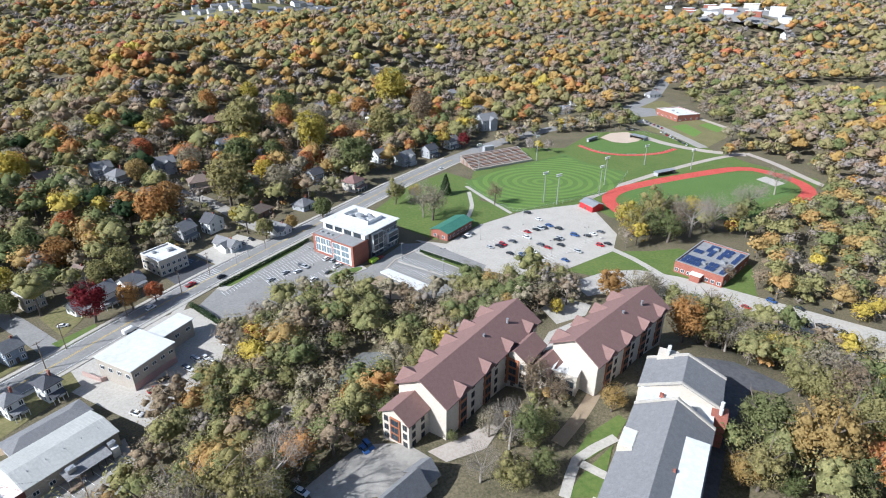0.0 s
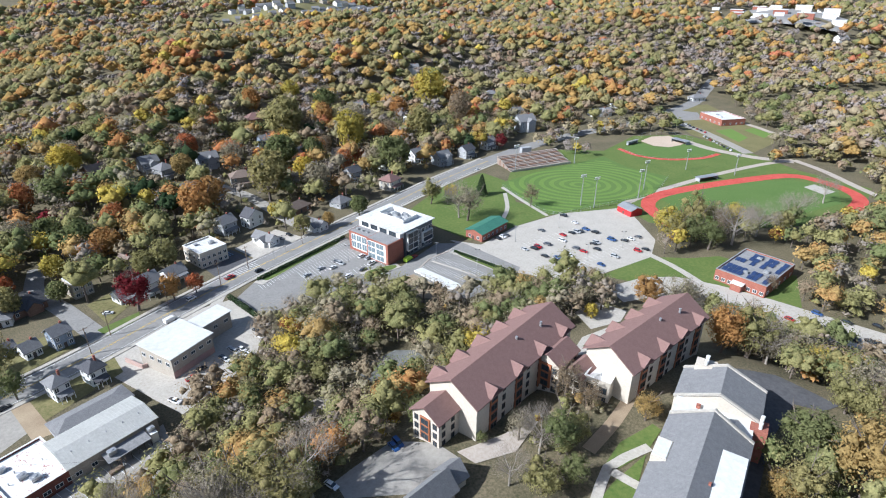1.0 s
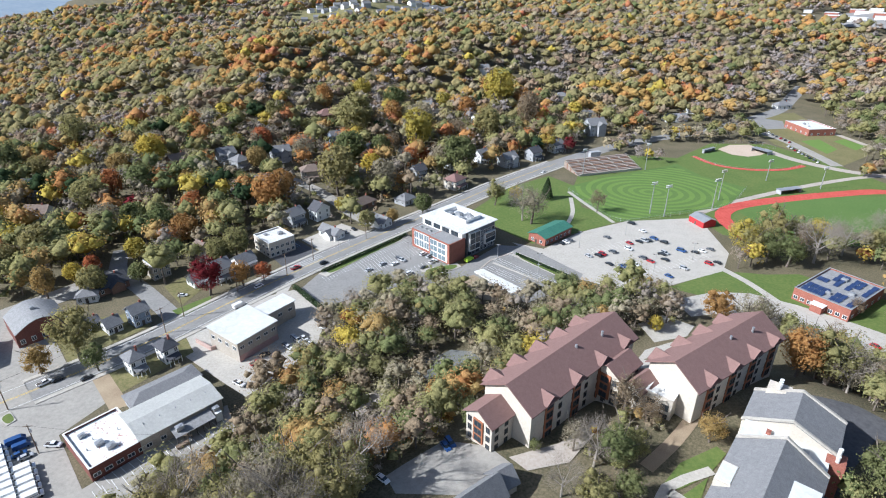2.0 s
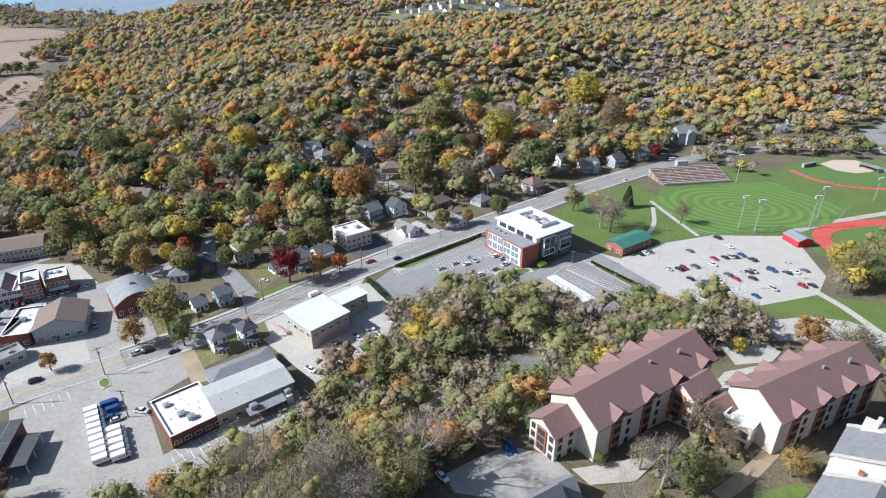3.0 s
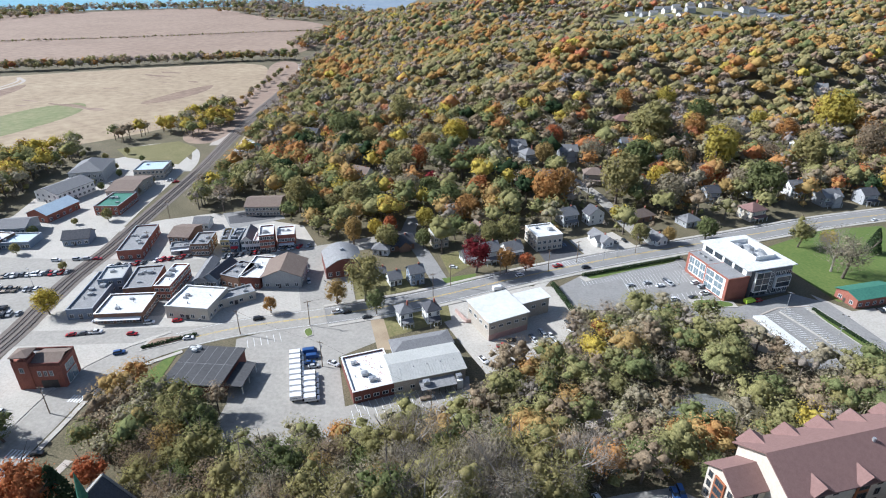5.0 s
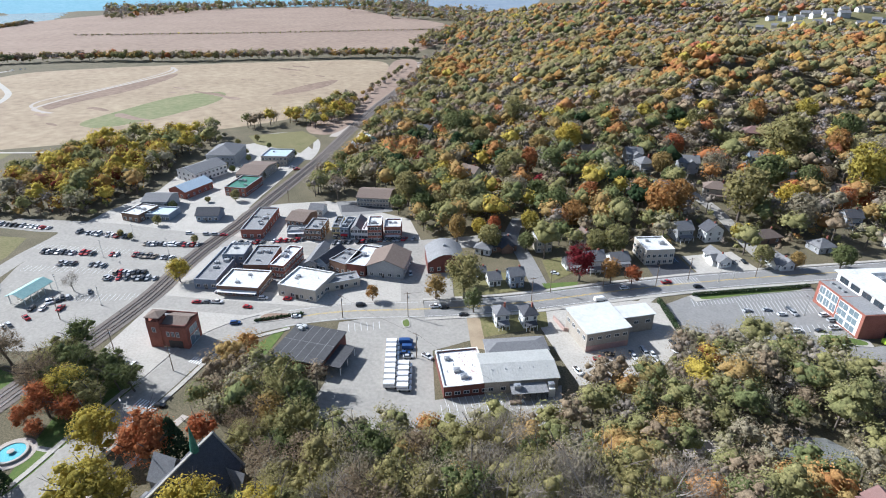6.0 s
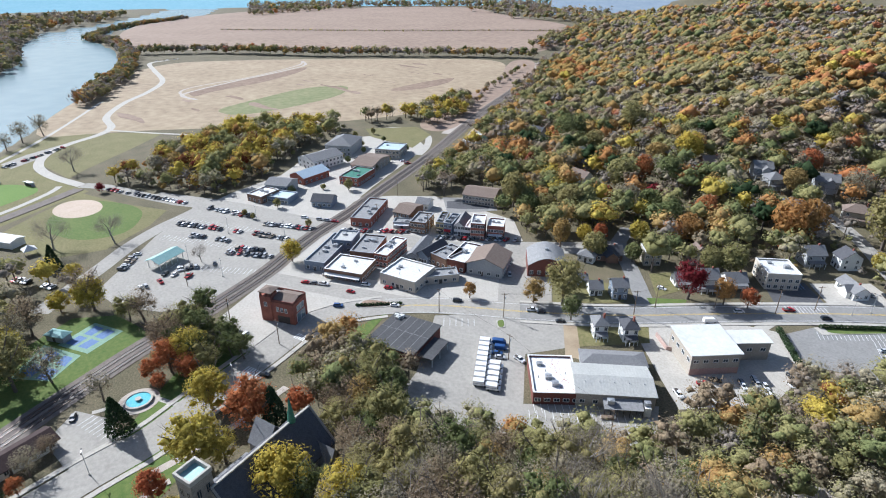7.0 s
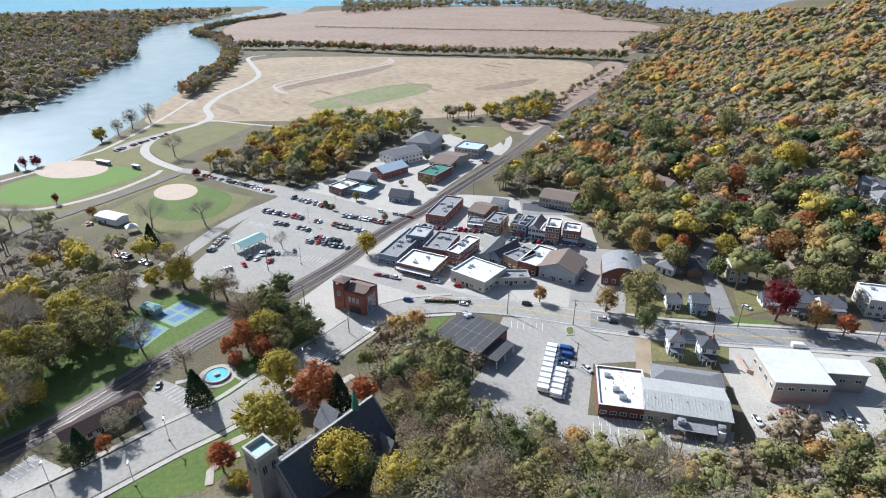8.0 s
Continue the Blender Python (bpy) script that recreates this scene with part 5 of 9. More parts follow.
def dormitory(a, b, c, label, eave, n_front, n_back, gable_end):
    o, turn, w, d = rect(a, b, c)
    root = thing("dormitory", o.x, o.y, BASE, turn, label, "building")
    rise = 4.3
    gable_walls(w, d, eave, rise, "x", -8).out("wall", STUCCO, root)
    gable_roof(w, d, eave + .1, rise, .9, "x", .3).out("roof", SHINGLE_RED, root)
    storeys = 4
    for k in range(n_front):
        x = w * (k + .6) / n_front
        dormer(root, x, d * .28, -1.2, eave + .3, 5.0, 1.8)
        Solid().box(x - 1.5, -.35, 0.4, x + 1.5, 0, eave - .3).out("panel_bay", ORANGE_PANEL, root, "rust-orange panelled window bay")
        Solid().add([(x - 2.4, -.06, eave - .2), (x + 2.4, -.06, eave - .2), (x, -.06, eave + 1.7), (x - 2.4, .3, eave - .2), (x + 2.4, .3, eave - .2), (x, .3, eave + 1.7)], [(0, 1, 2), (3, 5, 4), (0, 2, 5, 3), (1, 4, 5, 2)]).out("dormer_wall", STUCCO, root)
        for f in range(storeys):
            add_window(root, x, -.35, .9 + 2.85 * f, 0, 2.2, 1.7, TRIM_DARK, GLASS_DARK)
    m = n_front * 2
    for k in range(m + 1):
        x = w * (k + .05) / (m + .1)
        if abs((x / w * n_front - .6) % 1) > .22 and 1 < x < w - 1:
            for f in range(storeys):
                add_window(root, x, 0, .9 + 2.85 * f, 0, 1.1, 1.5, TRIM_DARK, GLASS_DARK)
    for k in range(n_back):
        x = w * (k + .35) / n_back
        dormer(root, x, d * .66, d + 1.2, eave + .3, 6.0, 2.1)
    for f in range(storeys):
        for y in gable_end:
            add_window(root, 0, d * y, .9 + 2.85 * f, 270, 1.1, 1.5, TRIM_DARK, GLASS_DARK)
    for x, y in ((.55, .38), (.78, .3)):
        Solid().tube((w * x, d * y, eave + 2.5), (w * x, d * y, eave + 4.4), .35, .35, 8).out("roof_vent", METAL_GREY, root)
    keep_rect(root, w, d, 2.5)
    return root, w, d


dorm, dw, dd = dormitory((0.8, 102.1), (27.1, 137.5), (-11.6, 109.8), "cream four-storey hall of residence with a red-brown gabled roof", 11.5, 4, 5, ())
gable_walls(7.5, 8.2, 8.6, 2.6, "x", -8).out("front_block", STUCCO, dorm).location = (-7.5, dd * .36, 0)
gable_roof(7.5, 8.2, 8.7, 2.6, .7, "x", .25).out("front_roof", SHINGLE_RED, dorm).location = (-7.5, dd * .36, 0)
Solid().box(-7.85, dd * .36 + 2.6, 1.6, -7.5, dd * .36 + 5.6, 8.2).out("panel_bay", ORANGE_PANEL, dorm, "rust-orange panelled window bay")
for f in range(3):
    add_window(dorm, -7.85, dd * .36 + 4.1, 2.0 + 2.2 * f, 270, 2.0, 1.4, TRIM_DARK)
    for y in (1.2, 7.0):
        add_window(dorm, -7.5, dd * .36 + y, 1.0 + 2.6 * f, 270, 1.0, 1.4, TRIM_DARK)
    for x in (-5.8, -2.4):
        add_window(dorm, x, dd * .36, 1.0 + 2.6 * f, 0, 1.0, 1.4, TRIM_DARK)
wing, ww_, wd_ = dormitory((39.8, 117.5), (66.8, 144.7), (29.7, 127.0), "second cream residence wing with a red-brown gabled roof", 11.5, 4, 4, ())
link, lw, ld = hall("cream gabled link between the residence wings", (16.0, 125.4), (22.1, 120.8), (22.7, 132.8), 9.5, 2.4, STUCCO, SHINGLE_RED, "y", base=BASE, wins=(("s", 3, 3, dict(ww=1.2, wh=1.5, z0=.9, storey=2.85, frame_mat=TRIM_DARK)), ("e", 3, 3, dict(ww=1.2, wh=1.5, z0=.9, storey=2.85, frame_mat=TRIM_DARK))), name="link_building")
Solid().box(lw * .25, -.35, 1.6, lw * .7, 0, 9.0).out("panel_bay", ORANGE_PANEL, link, "rust-orange panelled window bay")
for f in range(3):
    add_window(link, lw * .475, -.35, 2.0 + 2.4 * f, 0, 2.0, 1.5, TRIM_DARK)
hall("lower cream gabled link with red-brown roof", (23.1, 123.3), (27.6, 119.5), (29.0, 128.3), 7.0, 2.0, STUCCO, SHINGLE_RED, "y", base=BASE, wins=(("s", 3, 2, dict(ww=1.2, wh=1.5, z0=.9, storey=2.85, frame_mat=TRIM_DARK)),), name="link_building")
shop("flat-roofed cream link with tall windows", (28.8, 121.0), (34.8, 117.6), (36.4, 127.4), 7.4, STUCCO, METAL_WHITE, base=BASE, units=1, wins=(("s", 2, 2, dict(ww=1.8, wh=1.7, z0=.6, storey=2.9, frame_mat=TRIM_DARK)),), name="link_building")


def grey_hall():
    """x runs south along the ridge, y from the west eave to the east eave."""
    root, w, d = hall("long cream hall with a grey shingle roof", (26.0, 70.2), (45.5, 104.5), (64.0, 102.2), 9, 5, STUCCO, SHINGLE_GREY, "x", base=BASE + 1, wins=(("n", 9, 3, dict(ww=1.2, wh=1.6, z0=.6, storey=2.8)), ("s", 9, 3, dict(ww=1.2, wh=1.6, z0=.6, storey=2.8))), name="lecture_hall", over=.3)
    Solid().box(w * .22, d * .72, 8.4, w * .8, d - .4, 11.9).out("flat_dormer", STUCCO, root)
    Solid().box(w * .215, d * .705, 11.9, w * .805, d - .2, 12.15).out("flat_dormer_roof", METAL_WHITE, root, "pale flat membrane roof")
    Solid().box(w * .27, -.2, 8.6, w * .43, d * .17, 11.0).out("roof_well", STUCCO, root)
    Solid().box(w * .28, -.1, 11.0, w * .42, d * .16, 11.15).out("roof_well_top", METAL_WHITE, root)
    Solid().box(w * .5, d * .66, 11, w * .515, d * .69, 13.0).out("chimney", BRICK, root)
    Solid().box(w * .76, -1.2, -1, w * .9, .2, 8.2).out("entrance_bay", STUCCO, root)
    s = Solid()
    s.slab([(-.4, -.3, 9.7), (.3, -.3, 9.7), (.3, d / 2, 14.8), (-.4, d / 2, 14.8)], .5)
    s.out("coping", CONCRETE, root)
    s = Solid()
    s.slab([(-.4, d / 2, 14.8), (.3, d / 2, 14.8), (.3, d + .3, 9.7), (-.4, d + .3, 9.7)], .5)
    s.out("coping", CONCRETE, root)


grey_hall()


def north_hall():
    root, w, d = hall("cream hall with a grey roof and rooftop plant", (48.3, 111.0), (54.1, 122.1), (70.9, 113.8), 9, 4.2, STUCCO, SHINGLE_GREY, "x", base=BASE + 1, wins=(("n", 4, 3, dict(ww=1.2, wh=1.6, z0=.6, storey=2.8)), ("s", 4, 3, dict(ww=1.2, wh=1.6, z0=.6, storey=2.8))), name="lecture_hall", over=.2)
    for x in (-.3, w - .3):
        s = Solid().slab([(x, -.3, 9.6), (x + .6, -.3, 9.6), (x + .6, d / 2, 13.9), (x, d / 2, 13.9)], .5)
        s.out("coping", CONCRETE, root)
        s = Solid().slab([(x, d / 2, 13.9), (x + .6, d / 2, 13.9), (x + .6, d + .3, 9.6), (x, d + .3, 9.6)], .5)
        s.out("coping", CONCRETE, root)
    Solid().box(-2.4, d * .12, -3, 1.2, d * .38, 12.0).out("stair_tower", STUCCO, root, "cream stair tower with white dishes")
    for i in range(3):
        Solid().tube((-1.6 + i, d * .25, 12.0), (-1.6 + i, d * .25, 13.6), .3, .5, 8).out("roof_cowl", METAL_WHITE, root)
    Solid().box(w - .2, 1.0, -3, w + 5.5, d - 1.5, 8.6).out("joining_block", STUCCO, root)
    Solid().box(w - .4, .6, 8.6, w + 5.7, d * .5, 9.6).box(w - .4, d * .5, 8.6, w + 5.7, d - 1.2, 8.8).out("joining_roof", METAL_WHITE, root, "pale flat roof between the halls")
    Solid().box(w - 1.2, d - 2.0, -3, w + 2.6, d + 1.6, 9.2).out("plant_block", BRICK, root, "red brick plant tower with white ducts")
    for x, z in ((-.4, 11.2), (.6, 12.0), (1.7, 10.8)):
        Solid().tube((w + x, d, 9.2), (w + x, d, z), .4, .4, 10).out("duct", METAL_WHITE, root)
    unit_on_roof(root, w + 3.2, d * .7, 8.8, 1.6)
    unit_on_roof(root, w + 2.0, d * .3, 9.6, 1.2, BRICK)


north_hall()
hall("low grey-roofed campus house", (-16.3, 79.0), (-7.6, 88.9), (-1.5, 87.5), 4.5, 3.2, STUCCO_TAN, SHINGLE_GREY, "x", base=BASE, wins=(("s", 3, 1, W1),), name="campus_house", over=.8)
hall("small grey-roofed porch house", (-7.9, 90.2), (-4.9, 93.1), (-1.5, 89.0), 4, 2.4, STUCCO_TAN, SHINGLE_GREY, "x", base=BASE, name="campus_house", over=.6)


def church():
    """Stone church: square tower, long slate nave, transept and copper spirelet."""
    o, turn, w, d = rect((-99.3, -2.9), (-114.0, 21.9), (-122.0, 3.4))
    root = thing("church", o.x, o.y, 1, turn, "stone church with a dark slate roof and square tower", "church")
    d = 15.0
    gable_walls(w, d, 9, 7.5, "x", -3).out("nave", STONE, root).location = (0, -d / 2, 0)
    gable_roof(w, d, 9.1, 7.5, .3, "x", .3).out("roof", SHINGLE_DARK, root).location = (0, -d / 2, 0)
    for x in (-.2, w - .2):
        s = Solid()
        s.slab([(x, -d / 2 - .4, 9.2), (x + .5, -d / 2 - .4, 9.2), (x + .5, 0, 17.2), (x, 0, 17.2)], .5)
        s.slab([(x, 0, 17.2), (x + .5, 0, 17.2), (x + .5, d / 2 + .4, 9.2), (x, d / 2 + .4, 9.2)], .5)
        s.out("gable_coping", STONE, root)
    Solid().box(-.1, -.25, 16.75, w + .1, .25, 17.1).out("ridge_cap", CONCRETE, root)
    Solid().box(2, d / 2 - .5, -3, w * .6, d / 2 + 4, 5.2).out("aisle", STONE, root)
    Solid().box(1.8, d / 2 - .5, 5.2, w * .6 + .2, d / 2 + 4.2, 5.5).out("aisle_roof", ROOF_GREY, root)
    gable_walls(7, 6, 7.5, 5, "y", -3).out("transept", STONE, root).location = (w * .66, d / 2 - 1.5, 0)
    gable_roof(7, 6, 7.6, 5, .3, "y", .25).out("transept_roof", SHINGLE_GREY, root).location = (w * .66, d / 2 - 1.5, 0)
    gable_walls(5, 5, 7, 4, "y", -3).out("porch_gable", STONE, root).location = (w - 6, -d / 2 - 3, 0)
    gable_roof(5, 5, 7.1, 4, .3, "y", .25).out("porch_roof", SHINGLE_GREY, root).location = (w - 6, -d / 2 - 3, 0)
    s = Solid().tube((w * .8, 0, 16.6), (w * .8, 0, 18.6), 1.0, .8, 8).tube((w * .8, 0, 18.6), (w * .8, 0, 24.0), .8, .03, 8)
    s.out("spirelet", METAL_GREEN, root, "green copper spirelet on the ridge")
    s = Solid().box(-3.6, d * .06, -3, 1.4, d * .06 + 5, 20)
    s.out("tower", STONE, root)
    t = Solid()
    for x0, y0, x1, y1 in ((-3.8, d * .06 - .2, 1.6, d * .06 + .3), (-3.8, d * .06 + 4.7, 1.6, d * .06 + 5.2), (-3.8, d * .06 + .3, -3.3, d * .06 + 4.7), (1.1, d * .06 + .3, 1.6, d * .06 + 4.7)):
        t.box(x0, y0, 20, x1, y1, 21.2)
    t.out("tower_parapet", CONCRETE, root)
    Solid().box(-3.3, d * .06 + .3, 20, 1.1, d * .06 + 4.7, 20.1).out("tower_roof", METAL_TEAL, root)
    for x in (-2.2, 0.0):
        add_window(root, x, d * .06, 15.5, 0, .9, 2.2, STONE)
    for y in (1.4, 3.6):
        add_window(root, -3.6, d * .06 + y, 15.5, 270, .9, 2.2, STONE)
    for k in range(6):
        add_window(root, w * (.1 + .15 * k), -d / 2, 2.5, 0, 1.4, 3.8, STONE)
    for y in (-2.2, 0, 2.2):
        add_window(root, w, y, 5, 90, 1.2, 4.5, STONE)
    keep_rect(root, w, d / 2, 2)


church()
depot, w, d = hall("long low depot with a dark brown roof", (-140.9, -54.3), (-150.6, -37.3), (-146.7, -57.1), 3.6, 1.6, SIDING_WHITE, material("roof_maroon", (0.03, 0.017, 0.017), (0.055, 0.034, 0.032), .9, 2, .2), "x", wins=(("s", 9, 1, dict(ww=1.0, wh=1.5)),), name="railway_depot", over=1.0)


def fountain():
    c = (-160.3, -17.5)
    root = thing("fountain", c[0], c[1], 0, 0, "round park fountain with bright blue water", "fountain")
    n = 40
    for r0, r1, z0, z1, m, nm in ((3.4, 4.0, 0, .75, CONCRETE, "rim"), (4.0, 5.8, 0, .12, CONCRETE_TAN, "paving")):
        v, f = [], []
        for i in range(n):
            a = 2 * math.pi * i / n
            for r, z in ((r0, z0), (r1, z0), (r1, z1), (r0, z1)):
                v.append((r * math.cos(a), r * math.sin(a), z))
        for i in range(n):
            for k in range(4):
                f.append((4 * i + k, 4 * i + (k + 1) % 4, (4 * i + 4 + (k + 1) % 4) % (4 * n), (4 * i + 4 + k) % (4 * n)))
        make(nm, v, f, m, root)
    make("water", [(3.4 * math.cos(2 * math.pi * i / n), 3.4 * math.sin(2 * math.pi * i / n), .55) for i in range(n)], [tuple(range(n))], POOL_WATER, root, "bright blue fountain water")
    Solid().tube((0, 0, 0), (0, 0, 1.0), .5, .35, 12).tube((0, 0, 1.0), (0, 0, 1.15), .9, .9, 12).out("basin", CONCRETE, root)
    BLOCKED.append((c[0], c[1], 9))


fountain()


def shelter():
    o, turn, w, d = rect((-251.4, -10.1), (-245.5, -5.5), (-261.2, -1.0))
    root = thing("market_shelter", o.x, o.y, 0, turn, "open market shelter with a teal metal roof", "shelter")
    gable_roof(w, d, 3.5, 1.4, .5, "y", .15).out("roof", METAL_TEAL, root)
    for x in (.3, w - .3):
        for k in range(5):
            Solid().box(x - .12, d * (k + .2) / 4.4 - .12, 0, x + .12, d * (k + .2) / 4.4 + .12, 3.7).out("post", TRIM, root)
    keep_rect(root, w, d)


shelter()


def tent():
    c = (-290.4, -55.4)
    root = thing("canopy_tent", c[0], c[1], 0, 20, "small white peaked canopy tent", "tent")
    hip_roof(5, 5, 2.6, 2.0, .2, .08).out("canopy", TRIM, root).location = (-2.5, -2.5, 0)
    for x in (-2.4, 2.4):
        for y in (-2.4, 2.4):
            Solid().tube((x, y, 0), (x, y, 2.6), .05, .05).out("pole", METAL_GREY, root)
    BLOCKED.append((c[0], c[1], 4))


tent()
shop("brick school building with a flat roof", (184.3, 493.7), (192.3, 466.6), (202.1, 509.4), 6, BRICK, ROOF_WHITE, wins=(("s", 5, 1, W1), ("e", 4, 1, W1)), name="school")
sheet("court_surface", [(-38.1, 142.4), (-26.7, 154.0), (-13.4, 154.9), (-20.6, 145.2), (-31.4, 137.5)], 0.12, COURT_OLD, "cracked old tennis court among trees", drape=True, keep=True, category="sports court")
sheet("court_surface", [(-56.0, 118.7), (-43.7, 131.8), (-39.1, 129.8), (-47.9, 117.2)], 0.12, CONCRETE_TAN, "overgrown old court with brick edging", drape=True, keep=True, category="sports court")
sheet("pavement", [(-30.2, 88.1), (-19.6, 102.1), (-8.6, 100.9), (-3.2, 96.9), (-10.3, 86.3), (-26.8, 83.8)], 0.10, ASPHALT, "worn grey campus yard with parked cars", drape=True, keep=True)
sheet("pavement", [(-3.6, 98.4), (7.8, 104.9), (16.3, 113.8), (17.5, 111.7), (10.2, 99.4), (0.8, 95.2)], 0.16, CONCRETE_TAN, "pale courtyard walk beside the residence", drape=True, keep=True)
sheet("pavement", [(30.2, 152.4), (37.0, 165.8), (47.2, 172.5), (54.0, 167.6), (45.8, 157.2), (35.5, 146.3)], 0.12, CONCRETE, "pale courtyard between the residence wings", drape=True, keep=True)
# the hall's shade is put into this yard's colour by the dark asphalt
sheet("pavement", [(72.5, 134.7), (83.9, 132.6), (94.3, 120.3), (89.3, 118.1), (82.9, 120.3), (70.3, 105.7), (58.7, 85.5), (55.1, 85.5), (69.9, 109.7)], 0.14, ASPHALT_DARK, "service yard asphalt coloured dark for the hall's shade", drape=True, keep=True)
sheet("lawn", [(30.2, 96.8), (35.1, 103.9), (44.5, 110.7), (46.1, 108.7), (40.6, 101.1), (33.3, 95.9)], 0.14, GRASS, "small campus lawn beside the hall", drape=True, keep=True, category="lawn")
sheet("lawn", [(26.1, 85.5), (31.1, 91.8), (40.4, 100.6), (37.2, 93.4), (33.4, 85.5)], 0.14, GRASS, "small campus lawn beside the hall", drape=True, keep=True, category="lawn")
ribbon("footpath", [(25.9, 85.5), (30.7, 95.9), (35.4, 99.3), (41.7, 102.9)], 2.4, 0.2, CONCRETE, "pale campus footpath with steps", category="path")
ribbon("footpath", [(31.2, 95.1), (35.0, 92.2), (36.6, 91.1)], 2.4, 0.2, CONCRETE, "pale campus footpath to a door", category="path")

# ---- houses ----
WALLS = {"white": SIDING_WHITE, "grey": SIDING_GREY, "blue": SIDING_BLUE, "cream": STUCCO, "tan": STUCCO_TAN, "brick": BRICK_BROWN, "red": BRICK}
ROOFS = {"grey": SHINGLE_GREY, "dark": SHINGLE_DARK, "brown": SHINGLE_BROWN, "red": SHINGLE_RED}
WORDS = {"white": "white clapboard", "grey": "grey clapboard", "blue": "slate-blue clapboard", "cream": "cream stucco", "tan": "tan stucco", "brick": "brown brick", "red": "red brick"}


def house(p, turn, w, d, storeys, wall, roof, style="gable", porch=True):
    x, y = p
    w, d, floor_h = w * .87, d * .87, 2.5
    z = float(height(x, y))
    root = thing("house", x, y, z, turn, f"{WORDS[wall]} house with {'a hipped' if style == 'hip' else 'a gabled'} {roof} roof", "house", "houses of the hillside street")
    h = floor_h * storeys + 0.6
    body = (gable_walls(w, d, h, d * .36, "x", -3) if style == "gable" else Solid().box(0, 0, -3, w, d, h))
    body.out("wall", WALLS[wall], root).location = (-w / 2, -d / 2, 0)
    (gable_roof(w, d, h + .05, d * .36, .5) if style == "gable" else hip_roof(w, d, h, d * .36)).out("roof", ROOFS[roof], root).location = (-w / 2, -d / 2, 0)
    if style == "gable" and w > 9:
        gable_walls(w * .42, d * .4, h - .3, w * .16, "y", -3).out("front_gable", WALLS[wall], root).location = (-w * .1, -d / 2 - d * .25, 0)
        gable_roof(w * .42, d * .62, h - .25, w * .16, .4, "y").out("front_gable_roof", ROOFS[roof], root).location = (-w * .1, -d / 2 - d * .25, 0)
    if porch:
        Solid().slab([(-w * .45, -d / 2 - 2.2, 2.5), (w * .45, -d / 2 - 2.2, 2.5), (w * .45, -d / 2, 3.0), (-w * .45, -d / 2, 3.0)], .15).out("porch_roof", ROOFS[roof], root)
        for i in range(4):
            xx = -w * .42 + w * .84 * i / 3
            Solid().box(xx - .08, -d / 2 - 2.1, -1.5, xx + .08, -d / 2 - 1.94, 2.4).out("porch_post", TRIM, root)
    Solid().box(w * .22, -.3, h, w * .22 + .6, .3, h + d * .36 + .9).out("chimney", BRICK, root)
    Solid().box(-.5, -d / 2 - .07, 0.1, .5, -d / 2 + .05, 2.2).out("door", TRIM_DARK, root)
    for f in range(storeys):
        for a in (-.33, .33):
            add_window(root, w * a, -d / 2, .9 + floor_h * f, 0, 1.0, 1.4)
            add_window(root, w / 2, d * a * .8, .9 + floor_h * f, 90, .9, 1.4)
            add_window(root, -w / 2, d * a * .8, .9 + floor_h * f, 270, .9, 1.4)
    BLOCKED.append((x, y, max(w, d) * .62 + 1))
    near = math.hypot(x, y)
    for reach in (9, 16):     # the open front garden
        BLOCKED.append((x - reach * x / near, y - reach * y / near, 4.2))


